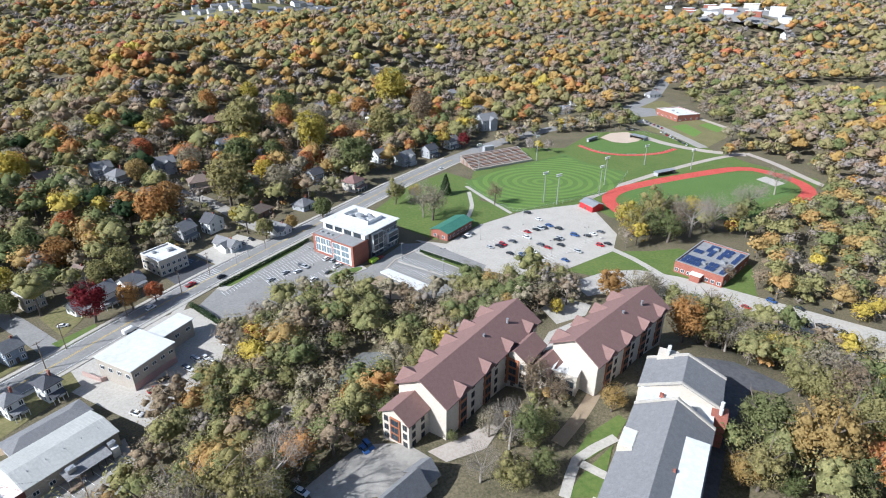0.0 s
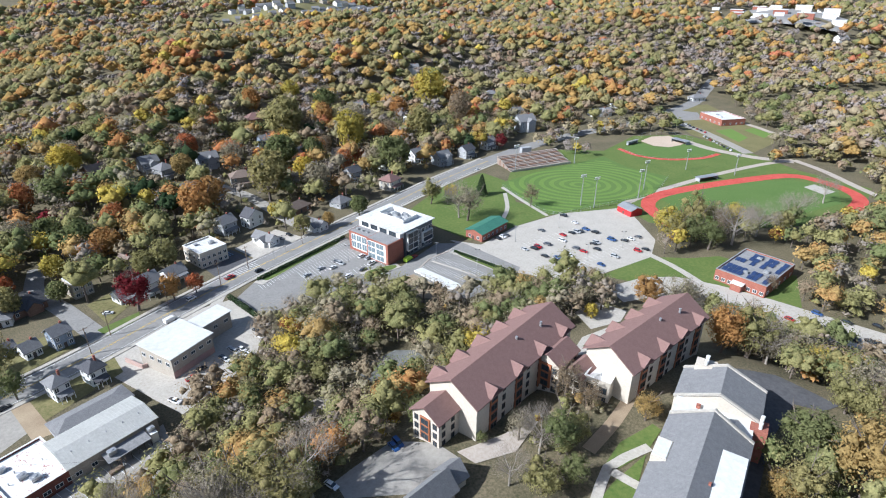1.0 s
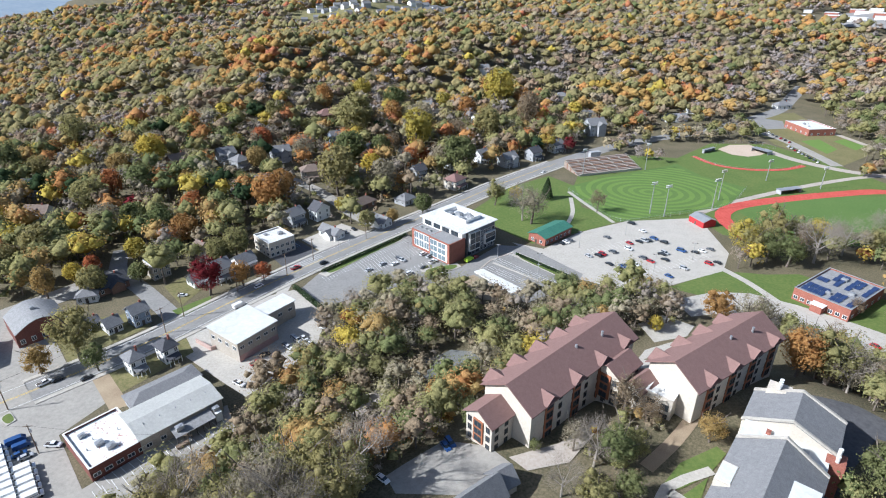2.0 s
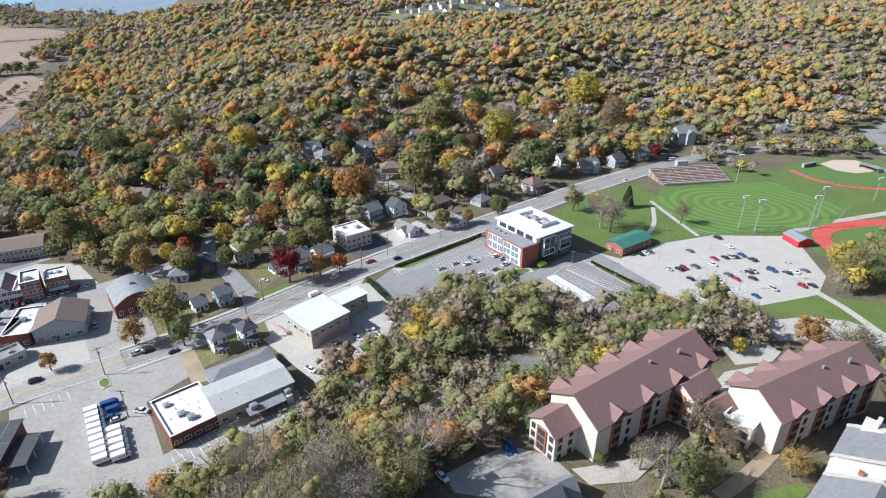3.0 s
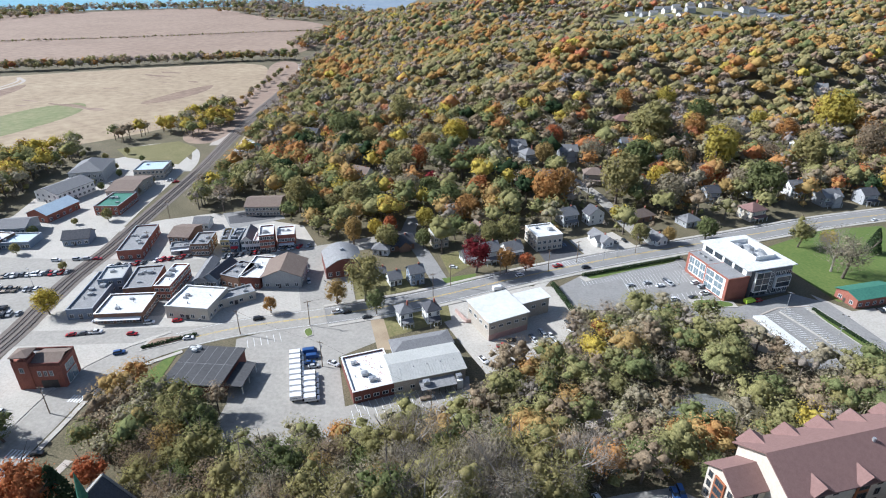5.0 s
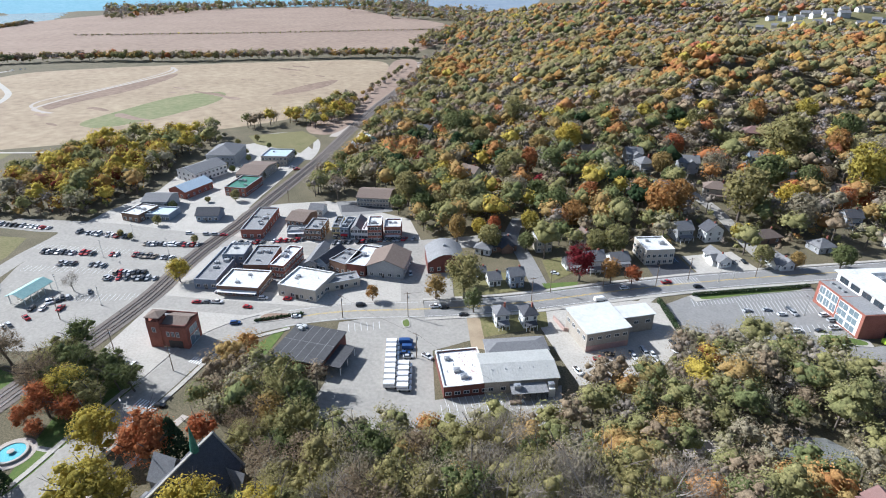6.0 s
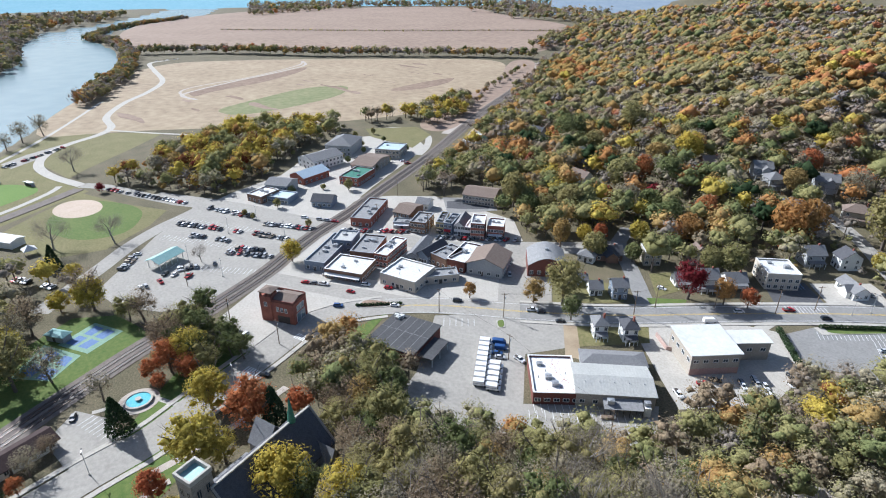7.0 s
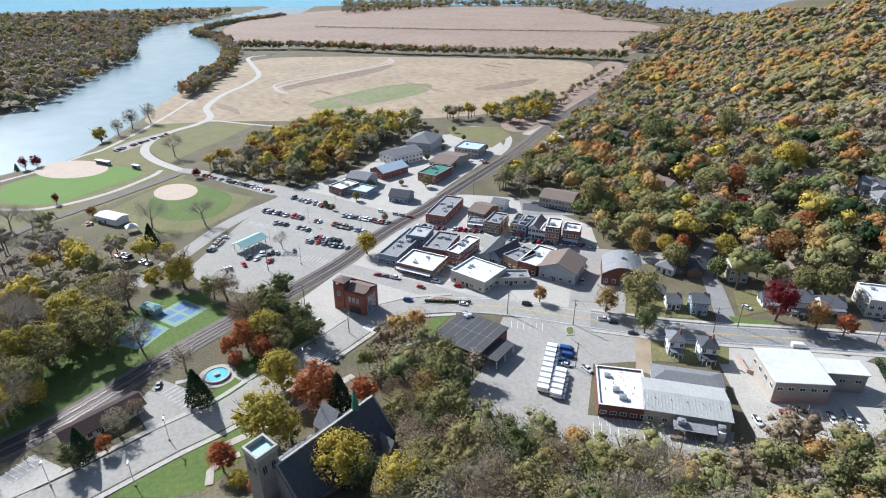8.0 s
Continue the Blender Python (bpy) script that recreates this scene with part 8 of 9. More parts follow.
tree_line([(-368.1, 230.3), (-424.5, 291.9), (-503.5, 370.6), (-599.7, 470.9), (-738.4, 626.6)], 22, 6, 4.6, 40, 1.3, .3, "scrub along the railway cutting", 45)
tree_line([(-415.8, 226.8), (-466.1, 276.7), (-530.6, 340.6), (-630.0, 451.2)], 8, 9, 3.2, 50, 1.1, .7, "scrub beside the railway on the plain", 47)
tree_line([(-1648, 992), (-1439, 1010), (-1394, 1201)], 40, 16, 8.5, 12, 3.0, .2, "tree strip at the far field corner", 49)
tree_line([(-1347, 912), (-1211, 980), (-1064, 953)], 30, 12, 8.0, 12, 2.6, .2, "tree strip at the far field corner", 56)
tree_line([(-774, 587), (-914, 770), (-1104, 1035), (-1225, 1218)], 40, 9, 8.0, 18, 1.8, .35, "yellow-green trees along the foot of the bluff", 57)
tree_line([(-1340, 192), (-1244, 343), (-1150, 496), (-1058, 680), (-993, 794)], 5, 4, 2.4, 6, 1.2, .1, "thin hedge between the ploughed fields", 58)
tree_line([(116.8, 437.8), (90.5, 437.8), (62.4, 424.6), (49.3, 401.7), (64.5, 380.9)], 12, 7, 4.6, 80, 1.0, .3, "trees between highway and sports field", 51)
tree_line([(189.9, 374.3), (213.5, 383.5), (229.1, 361.8), (234.4, 333.5), (229.7, 304.3)], 9, 8, 4.4, 80, 1.0, .4, "trees along the wood edge", 53)


def shrubs(label, poly, step, size, leaf, warm, seed, pad=.3):
    rng = np.random.default_rng(seed)
    x, y = scatter(poly, step, rng, pad)
    wood_stuff(label, x, y, size, 22, leaf, kinds_for(x, y, rng, warm), seed, 0.0, 3, leaves=WOODS_NEAR)


shrubs("undergrowth on the wooded slope", SLOPE, 4.2, 2.2, .42, .2, 61)
shrubs("undergrowth of the campus wood", EASTWOOD, 5, 1.9, .6, .3, 62)
shrubs("garden shrubs among the hillside houses", HILLSIDE, 7, 2.6, .6, .35, 63)
shrubs("undergrowth of the riverside wood", RIVERWOOD, 6.5, 2.4, .8, .5, 64)

shrubs("bushes between the residence and the grey hall", [(14.3, 106.3), (24.4, 119.2), (35.7, 123.4), (40.6, 114.9), (28.2, 99.1), (20.0, 87.3), (10.3, 89.2)], 3.2, 1.9, .3, .3, 65)
shrubs("bushes beside the brick tower house", [(-179.5, -11.8), (-190.7, -6.6), (-207.4, 7.1), (-194.3, 12.0), (-174.3, 12.4), (-166.6, 3.0)], 4, 1.8, .35, .3, 66)
shrubs("scrub at the foot of the campus wood", [(124.1, 192.2), (134.9, 181.9), (156.0, 167.1), (167.7, 183.9), (135.8, 215.7)], 5, 2.6, .45, .5, 67)

# ---- vehicles ----
def loft(profile_low, profile_high, width_low, width_high):
    """A body with the side outline profile_low -> profile_high, narrower above."""
    s = Solid()
    n = len(profile_low)
    v = []
    for sgn in (-1, 1):
        v += [(x, sgn * width_low / 2, z) for x, z in profile_low] + [(x, sgn * width_high / 2, z) for x, z in profile_high]
    f = []
    for k in range(2):
        o = 2 * n * k
        for i in range(n - 1):
            q = (o + i, o + i + 1, o + n + i + 1, o + n + i)
            f.append(q if k == 0 else q[::-1])
    for i in range(n - 1):
        f.append((n + i, n + i + 1, 3 * n + i + 1, 3 * n + i))
        f.append((i + 1, i, 2 * n + i, 2 * n + i + 1))
    f.append((0, n, 3 * n, 2 * n))
    f.append((n - 1, 2 * n + n - 1, 3 * n + n - 1, 2 * n - 1))
    return s.add(v, f)


SHAPES = {
    "car": (4.6, 1.8, [(-2.3, .35), (-2.2, .35), (-1.2, .3), (1.2, .3), (2.2, .35), (2.3, .4)], [(-2.3, .8), (-2.1, .95), (-1.3, 1.0), (.9, .95), (2.0, .82), (2.3, .65)], [(-1.9, .95), (-1.2, .98), (.5, .95), (1.2, .92)], [(-1.35, 1.36), (-.95, 1.42), (.1, 1.44), (.45, 1.38)]),
    "suv": (4.8, 1.9, [(-2.4, .4), (-2.2, .38), (-1.2, .35), (1.2, .35), (2.2, .4), (2.4, .45)], [(-2.4, 1.0), (-2.2, 1.1), (-1.3, 1.12), (1.0, 1.1), (2.1, 1.0), (2.4, .75)], [(-2.3, 1.1), (-1.2, 1.12), (.6, 1.1), (1.35, 1.05)], [(-2.05, 1.66), (-1.0, 1.74), (.3, 1.74), (.65, 1.66)]),
    "pickup": (5.6, 2.0, [(-2.8, .5), (-2.5, .45), (-1.2, .4), (1.2, .4), (2.5, .5), (2.8, .5)], [(-2.8, 1.05), (-2.6, 1.1), (-.6, 1.1), (1.3, 1.12), (2.5, 1.05), (2.8, .85)], [(-.75, 1.1), (-.2, 1.1), (.9, 1.1), (1.5, 1.08)], [(-.6, 1.72), (-.2, 1.8), (.6, 1.8), (.9, 1.72)]),
    "van": (5.4, 2.0, [(-2.7, .45), (-2.4, .4), (-1.2, .4), (1.2, .4), (2.4, .45), (2.7, .5)], [(-2.7, 2.0), (-2.5, 2.1), (-1.0, 2.12), (1.0, 2.1), (1.6, 2.0), (2.65, 1.1)], [(1.0, 1.3), (1.2, 1.3), (1.9, 1.25), (2.3, 1.2)], [(1.0, 1.9), (1.2, 1.95), (1.62, 1.95), (1.75, 1.9)]),
}
CARS = {}
CAR_WORDS = {"car": "saloon car", "suv": "sport utility car", "pickup": "pickup truck", "van": "delivery van"}
SHARED = {}


def shared_mesh(key, solid, mat, name):
    if key not in SHARED:
        me = bpy.data.meshes.new(name)
        me.from_pydata(solid().v, [], solid().f)
        me.materials.append(mat)
        SHARED[key] = me
    return SHARED[key]


def wheel_solid():
    return Solid().tube((0, -.11, 0), (0, .11, 0), .33, .33, 12).tube((0, -.125, 0), (0, .125, 0), .19, .19, 8)


def car(x, y, turn, kind="car", colour="grey", z=None, group="parked cars"):
    z = float(height(x, y)) + .1 if z is None else z
    m = pose(x, y, z, 0, 0, turn) @ Matrix.Diagonal((.88, .88, .88, 1))
    BLOCKED.append((x, y, 1.5))
    if (kind, colour) in CARS:
        return copy_thing(CARS[(kind, colour)], m)
    length, width, lo, hi, glo, ghi = SHAPES[kind]
    root = new("car" if kind in ("car", "suv") else kind)
    root.matrix_basis = m
    tagged(root, f"parked {colour} {CAR_WORDS[kind]} on tarmac", "car" if kind in ("car", "suv") else kind, group)
    loft(lo, hi, width, width * .94).out("body", CAR_PAINT[colour], root)
    loft(glo, ghi, width * .9, width * .74).out("cabin_glass", GLASS_DARK, root)
    if kind != "van":
        (x0, z0), (x1, z1) = ghi[0], ghi[-1]
        Solid().box(x0 + .05, -width * .36, ghi[1][1] - .01, x1 - .05, width * .36, ghi[1][1] + .04).out("roof", CAR_PAINT[colour], root)
    if kind == "pickup":
        Solid().box(-2.65, -.8, 1.06, -.8, .8, 1.13).out("load_bed", TRIM_DARK, root)
    wm = shared_mesh("wheel", wheel_solid, TYRE, "wheel")
    for wx in (-length * .3, length * .31):
        for wy in (-width * .46, width * .46):
            wob = new("wheel", wm)
            wob.parent, wob.location = root, (wx, wy, .33)
    CARS[(kind, colour)] = root
    return root


CHOICE = ["white", "white", "white", "black", "black", "silver", "silver", "silver", "grey", "grey", "red", "red", "tan"]


def car_row(p, q, n, turn_off=90, fill=.8, seed=1, jitter=.25):
    """Cars side by side from p to q; turn_off: their heading against the row."""
    rnd = random.Random(seed)
    p, q = Vector(p), Vector(q)
    a = math.degrees(math.atan2(q.y - p.y, q.x - p.x))
    for i in range(n):
        if rnd.random() > fill:
            continue
        c = p.lerp(q, i / max(1, n - 1))
        car(c.x + rnd.uniform(-jitter, jitter), c.y + rnd.uniform(-jitter, jitter), a + turn_off + rnd.choice((0, 180)) + rnd.uniform(-3, 3), rnd.choice(("car", "car", "suv", "suv", "pickup")), rnd.choice(CHOICE))


# big car park by the railway
for i, (p, q, n, fill) in enumerate((((-308.8, 23.3), (-283.8, 43.8), 13, .7), ((-294.5, 7.1), (-270.7, 31.4), 16, .75), ((-276.5, 11.2), (-262.9, 24.7), 8, .7), ((-266.6, 36.6), (-251.8, 49.3), 11, .85), ((-275.7, 43.4), (-257.9, 62.7), 15, .9),
                                     ((-249.9, 22.9), (-236.5, 38.8), 13, .9), ((-254.7, 24.3), (-244.9, 36.5), 9, .7), ((-242.7, 1.3), (-241.2, 15.4), 9, .75), ((-241.1, -4.1), (-230.6, 9.4), 9, .45), ((-366.7, -23.7), (-324.1, 12.4), 20, .85), ((-265.9, -59.5), (-250.0, -44.4), 11, .85), ((-254.0, -20.0), (-267.0, -13.5), 8, .85),
                                     ((-444.9, -82.8), (-481.7, -50.5), 22, .6), ((-186.0, 12.0), (-179.8, 16.2), 4, .9), ((-233.4, -13.6), (-235.1, -6.2), 5, .6), ((-306.0, -78.5), (-307.6, -72.6), 5, .6), ((-919.4, 33.7), (-927.3, 66.5), 8, .6))):
    car_row(p, q, n, 90, fill, 100 + i)
# main street and market
for i, (p, q, n, off, fill) in enumerate((((-248.5, 76.4), (-231.0, 105.1), 14, 60, .75), ((-219.3, 113.0), (-199.9, 143.5), 18, 60, .8), ((-278.7, 57.8), (-258.0, 79.4), 8, 0, .6), ((-323.4, 71.6), (-346.1, 99.7), 10, 60, .5), ((-379.0, 124.2), (-327.4, 124.0), 6, 60, .4), ((-359.8, 144.6), (-330.9, 149.0), 6, 60, .5),
                                          ((-208.7, 54.9), (-199.5, 65.7), 5, 0, .9), ((-186.8, 73.3), (-180.8, 80.6), 3, 0, .9), ((-185.7, 130.6), (-173.0, 122.1), 4, 0, .8), ((-212.5, 91.4), (-222.3, 95.5), 3, 0, .5), ((-206.8, 45.4), (-201.5, 51.7), 3, 0, .8))):
    car_row(p, q, n, off, fill, 200 + i)
# sports field car park
for i, p in enumerate(((43.6, 272.9), (48.2, 264.1), (30.6, 253.8), (40.5, 249.2), (45.0, 251.8), (47.6, 253.1), (49.4, 253.8), (52.3, 256.5), (56.2, 253.1), (39.4, 242.8), (32.0, 238.5), (27.5, 235.5), (25.6, 233.8), (21.3, 232.6), (29.7, 226.4), (35.3, 225.3), (37.2, 225.8), (40.7, 227.5), (44.6, 234.9), (47.7, 232.0), (53.3, 240.4), (54.9, 241.6), (53.9, 234.9),
                       (62.5, 245.3), (68.3, 244.7), (71.7, 246.6), (75.6, 249.2), (71.9, 234.4), (75.7, 236.1), (60.5, 228.0), (33.7, 222.0), (53.1, 219.8), (9.6, 243.4), (11.8, 245.3), (13.5, 247.2))):
    rnd = random.Random(i)
    car(p[0], p[1], 142 + rnd.uniform(-4, 4) + 180 * (i % 2), rnd.choice(("car", "suv")), ("black", "white", "grey", "red", "black", "silver", "black", "blue")[i % 8])
# office car park, garage yard, roadside
for p, turn, kind, colour in (((-70.1, 202.4), 60, "car", "silver"), ((-65.8, 208.6), 60, "car", "silver"), ((-60.9, 209.6), 60, "car", "white"), ((-60.1, 214.6), -30, "suv", "grey"), ((-58.6, 213.6), -30, "suv", "silver"), ((-52.8, 202.5), 60, "suv", "white"), ((-47.7, 208.7), 60, "car", "black"),
                              ((-50.8, 220.9), 60, "suv", "white"), ((-47.6, 219.3), 60, "suv", "silver"), ((-45.1, 214.6), 60, "pickup", "white"), ((-29.9, 218.8), 60, "van", "lime"), ((-27.5, 222.0), 60, "car", "red"), ((-91.1, 204.8), 60, "suv", "black"), ((-101.1, 198.3), 60, "pickup", "red"),
                              ((-109.1, 181.1), 62, "suv", "white"), ((-109.7, 166.0), 62, "van", "white"), ((-86.9, 135.2), 45, "pickup", "red"), ((-86.4, 139.9), 45, "car", "black"), ((-87.4, 124.8), -20, "pickup", "white"), ((-78.0, 128.3), 30, "pickup", "grey"),
                              ((-81.8, 146.0), -30, "car", "grey"), ((-81.1, 150.9), -30, "car", "silver"), ((-79.2, 149.4), -30, "suv", "silver"), ((-77.4, 150.9), -30, "car", "white"), ((-80.6, 145.1), -30, "car", "white"), ((-73.6, 148.0), -30, "suv", "white"), ((-76.6, 162.0), -30, "car", "black"), ((-74.1, 158.7), -30, "car", "white"),
                              ((-135.0, 169.2), 20, "car", "white"), ((-118.4, 215.7), 60, "car", "grey"), ((-92.3, 236.7), -40, "car", "grey"), ((-89.7, 241.0), -40, "car", "black"),
                              ((-18.6, 99.4), -50, "car", "blue"), ((-17.8, 100.9), -50, "suv", "blue"), ((-30.5, 86.9), -30, "car", "white"),
                              ((-183.1, 51.5), 60, "suv", "blue"), ((-190.9, 59.2), 40, "car", "red"), ((-193.2, 66.4), 50, "suv", "white"), ((-173.3, 70.4), 55, "car", "white"), ((-165.1, 92.9), 60, "suv", "black"), ((-146.3, 114.2), 62, "pickup", "white"), ((-143.6, 116.4), 62, "car", "black"), ((-135.2, 118.7), 62, "car", "black"),
                              ((-123.7, 92.7), 10, "pickup", "white"), ((-154.8, 17.9), 50, "car", "black"), ((-160.9, -34.2), -10, "car", "black"), ((-201.6, 126.8), 60, "car", "silver"),
                              ((128.5, 170.6), 100, "car", "black"), ((129.8, 169.9), 100, "suv", "black"), ((134.0, 168.8), 100, "suv", "black"), ((135.9, 167.8), 100, "suv", "black"), ((137.7, 166.4), 100, "suv", "silver"), ((139.8, 165.3), 100, "car", "black"), ((133.2, 180.7), -50, "car", "black"), ((142.6, 178.8), -50, "car", "black"), ((125.3, 185.9), -50, "suv", "blue"), ((113.5, 181.5), -50, "car", "red"), ((118.3, 179.1), -50, "car", "white"), ((123.4, 176.1), 100, "suv", "black"),
                              ((-1.4, 344.4), 60, "car", "white"), ((-29.8, 299.8), 60, "car", "black"), ((-53.7, 271.4), 60, "car", "white")):
    car(p[0], p[1], turn, kind, colour)
for i in range(10):
    c = Vector((156.5, 492.3)).lerp(Vector((168.6, 448.2)), i / 9)
    car(c.x + 4, c.y - 3, 60, "suv" if i % 3 else "car", CHOICE[(i * 7) % 13])
for i in range(9):
    c = Vector((167.8, 432.8)).lerp(Vector((173.9, 397.4)), i / 8)
    car(c.x, c.y, 60, "suv" if i % 2 else "car", CHOICE[(i * 5) % 13])


def mail_truck(p, turn, first=[None]):
    m = pose(p[0], p[1], .1, 0, 0, turn)
    if first[0]:
        return copy_thing(first[0], m)
    root = new("mail_truck")
    root.matrix_basis = m
    tagged(root, "boxy white delivery truck parked in a row", "truck", "delivery trucks in the yard")
    Solid().box(-2.2, -.95, .55, 1.2, .95, 2.15).out("cargo_box", CAR_PAINT["white"], root)
    loft([(1.2, .5), (1.3, .5), (2.1, .5), (2.2, .5)], [(1.2, 1.1), (1.3, 1.1), (2.0, 1.0), (2.2, .85)], 1.8, 1.7).out("hood", CAR_PAINT["white"], root)
    loft([(.9, 1.1), (1.0, 1.1), (1.2, 1.1), (1.55, 1.1)], [(.9, 2.0), (1.0, 2.0), (1.2, 2.0), (1.22, 1.95)], 1.75, 1.7).out("windscreen", GLASS_DARK, root)
    Solid().box(-2.21, -.97, 1.25, 1.0, .97, 1.38).out("stripe", CAR_PAINT["blue"], root)
    wm = shared_mesh("wheel", wheel_solid, TYRE, "wheel")
    for wx in (-1.4, 1.6):
        for wy in (-.85, .85):
            wob = new("wheel", wm)
            wob.parent, wob.location = root, (wx, wy, .33)
    first[0] = root
    return root


def truck_columns():
    for a, b in ((Vector((-136.5, 88.0)), Vector((-119.0, 74.9))), (Vector((-124.1, 84.1)), Vector((-115.4, 77.3)))):
        d = b - a
        n = 1 + round(d.length / 2.7)
        for i in range(n):
            c = a + d * (i / (n - 1))
            mail_truck((c.x, c.y), math.degrees(math.atan2(d.y, d.x)) + 88)
    for p, k, col in (((-134.5, 91.9), "van", "blue"), ((-131.6, 90.7), "van", "blue"), ((-130.0, 88.2), "car", "blue"), ((-127.6, 87.8), "car", "silver")):
        car(p[0], p[1], math.degrees(math.atan2(-10, 14)) + 88, k, col)


truck_columns()

# ---- small things out of doors ----
def stripes(label, p, q, n, length, mat=None, slant=90, w=.14):
    """Painted bay lines from p to q, joined: far too thin to be picked apart."""
    p, q = Vector(p), Vector(q)
    a = math.atan2(q.y - p.y, q.x - p.x) + radians(slant)
    u, v = Vector((math.cos(a), math.sin(a))), Vector((-math.sin(a), math.cos(a)))
    verts, faces = [], []
    for i in range(n):
        c = p.lerp(q, i / (n - 1))
        k = len(verts)
        for s, t in ((-length / 2, -w / 2), (length / 2, -w / 2), (length / 2, w / 2), (-length / 2, w / 2)):
            e = c + u * s + v * t
            verts.append((e.x, e.y, float(height(e.x, e.y)) + .13))
        faces.append((k, k + 1, k + 2, k + 3))
    tagged(make("road_marking", verts, faces, mat or PAINT), label, "road marking", kind="stuff")


L = "white painted parking bay lines"
PAINT_BLUE = material("road_paint_blue", (0.15, 0.3, 0.55), (0.25, 0.42, 0.65), .7, 1.5)
for p, q, n, ln, sl in (((-86.1, 192.2), (-61.7, 233.8), 34, 5, 75), ((-72.2, 202.0), (-56.2, 225.3), 20, 10, 75), ((-55.9, 201.1), (-44.6, 215.7), 10, 5, 75), ((-57.2, 230.3), (-39.9, 216.7), 9, 5, 90), ((-19.0, 222.4), (6.8, 205.6), 26, 4.6, 80), ((-21.6, 214.8), (1.6, 200.2), 24, 4.6, 80), ((-12.5, 230.3), (14.5, 210.6), 24, 5, 80), 
                        ((-101.0, 80.3), (-83.5, 109.1), 16, 5, 90), ((-102.9, 83.4), (-94.6, 99.9), 10, 4, 90), ((-158.4, -31.1), (-149.6, -25.2), 7, 5, 90), ((-135.3, -67.2), (-140.3, -62.2), 6, 5, 90), ((-303.8, 4.9), (-266.7, 40.6), 24, 5, 90), ((-282.1, -2.0), (-247.7, 34.4), 26, 5, 90), ((-252.6, -5.9), (-224.7, 30.3), 26, 5, 90),
                        ((-155.0, 81.6), (-149.6, 91.1), 6, 5, 90), ((22.5, 237.9), (49.1, 257.2), 16, 5, 90), ((43.4, 220.9), (73.8, 244.1), 18, 5, 90), ((125.0, 167.8), (138.0, 160.0), 9, 5, 95)):
    stripes(L, p, q, n, ln, None, sl)
stripes("blue painted parking bay lines", (-117.7, 208.6), (-109.9, 220.4), 12, 5, PAINT_BLUE, 90, .2)
stripes("blue painted parking bay lines", (-102.0, 198.8), (-94.1, 210.6), 12, 5, PAINT, 90, .2)
for p, q in (((-171.6, 32.5), (-166.8, 35.4)), ((-160.9, 13.3), (-155.9, 16.6))):
    stripes("white painted pedestrian crossing bars", p, q, 7, 3, None, 90, .5)


def island(label, pts, mat, kerb=CONCRETE):
    """A kerbed planting island: a raised kerb round a bed."""
    sheet("kerb", pts, .02, kerb, "pale kerb of a parking island", thick=.18, category="kerb")
    c = Vector((sum(p[0] for p in pts) / len(pts), sum(p[1] for p in pts) / len(pts)))
    sheet("planting_bed", [tuple(c + (Vector(p) - c) * .86) for p in pts], .21, mat, label, category="planting")


ribbon("kerb", [(-19.5, 219.0), (-8.0, 212.0), (4.5, 203.6)], .9, .2, CONCRETE, "pale kerb dividing the parking bays", keep=False, thick=.16, category="kerb")
ribbon("kerb", [(-24.5, 211.8), (-20.8, 221.0), (-11.5, 230.5)], .7, .2, CONCRETE_TAN, "tan kerb round the parking bays", keep=False, thick=.16, category="kerb")
ribbon("kerb", [(-4.0, 198.2), (6.0, 202.5), (14.5, 207.0)], .7, .2, CONCRETE_TAN, "tan kerb round the parking bays", keep=False, thick=.16, category="kerb")
island("mulched planting island in the car park", [(-12.4, 228.0), (-8.7, 230.3), (15.3, 212.1), (14.6, 207.7), (12.0, 208.7)], GRASS)
island("planted island in the office car park", [(-54.9, 196.5), (-52.0, 199.7), (-46.2, 197.9), (-49.9, 193.9)], FIELD_DARK)
island("planted island in the office car park", [(-49.0, 206.7), (-34.9, 215.7), (-32.1, 212.6), (-44.5, 201.1)], GRASS)
island("long planted strip along the highway", [(-89.8, 195.6), (-88.9, 198.3), (-76.9, 218.8), (-63.2, 241.0), (-60.9, 238.5), (-74.8, 215.7), (-85.6, 193.9)], GRASS)
island("planted traffic island by the bank", [(-179.3, 56.1), (-183.6, 61.5), (-180.5, 66.2), (-173.3, 73.9), (-174.3, 66.2)], FIELD_DARK)
island("grassy traffic island by the post office", [(-146.9, 98.7), (-146.5, 101.9), (-141.6, 99.1), (-142.4, 96.7)], GRASS)
sheet("concrete_ramp", [(-26.2, 208.7), (-23.1, 211.6), (-5.0, 197.4), (-9.4, 193.9)], .05, METAL_WHITE, "pale low concrete roof slab beside the drive", thick=.7, category="ramp")
sheet("lawn", [(-33.0, 201.1), (-26.2, 206.7), (-9.8, 193.0), (-5.2, 187.1), (-20.5, 187.9)], .07, FIELD_TAN, "bare earth bank below the car park", category="ground")
sheet("lawn", [(-132.9, 158.9), (-124.5, 171.4), (-119.7, 163.6), (-125.9, 154.7)], .06, GRASS, "front lawn beside the highway", category="lawn")
sheet("lawn", [(-146.7, 174.4), (-141.4, 188.3), (-130.6, 175.5), (-131.5, 162.8)], .06, GRASS_DRY, "sunlit patchy front lawn by the highway", category="lawn")
sheet("lawn", [(-166.8, 139.3), (-164.5, 145.8), (-142.0, 156.9), (-134.6, 148.8), (-144.9, 125.8), (-147.3, 124.7)], .05, GRASS_DRY, "patchy grass yards of the small houses", category="lawn")
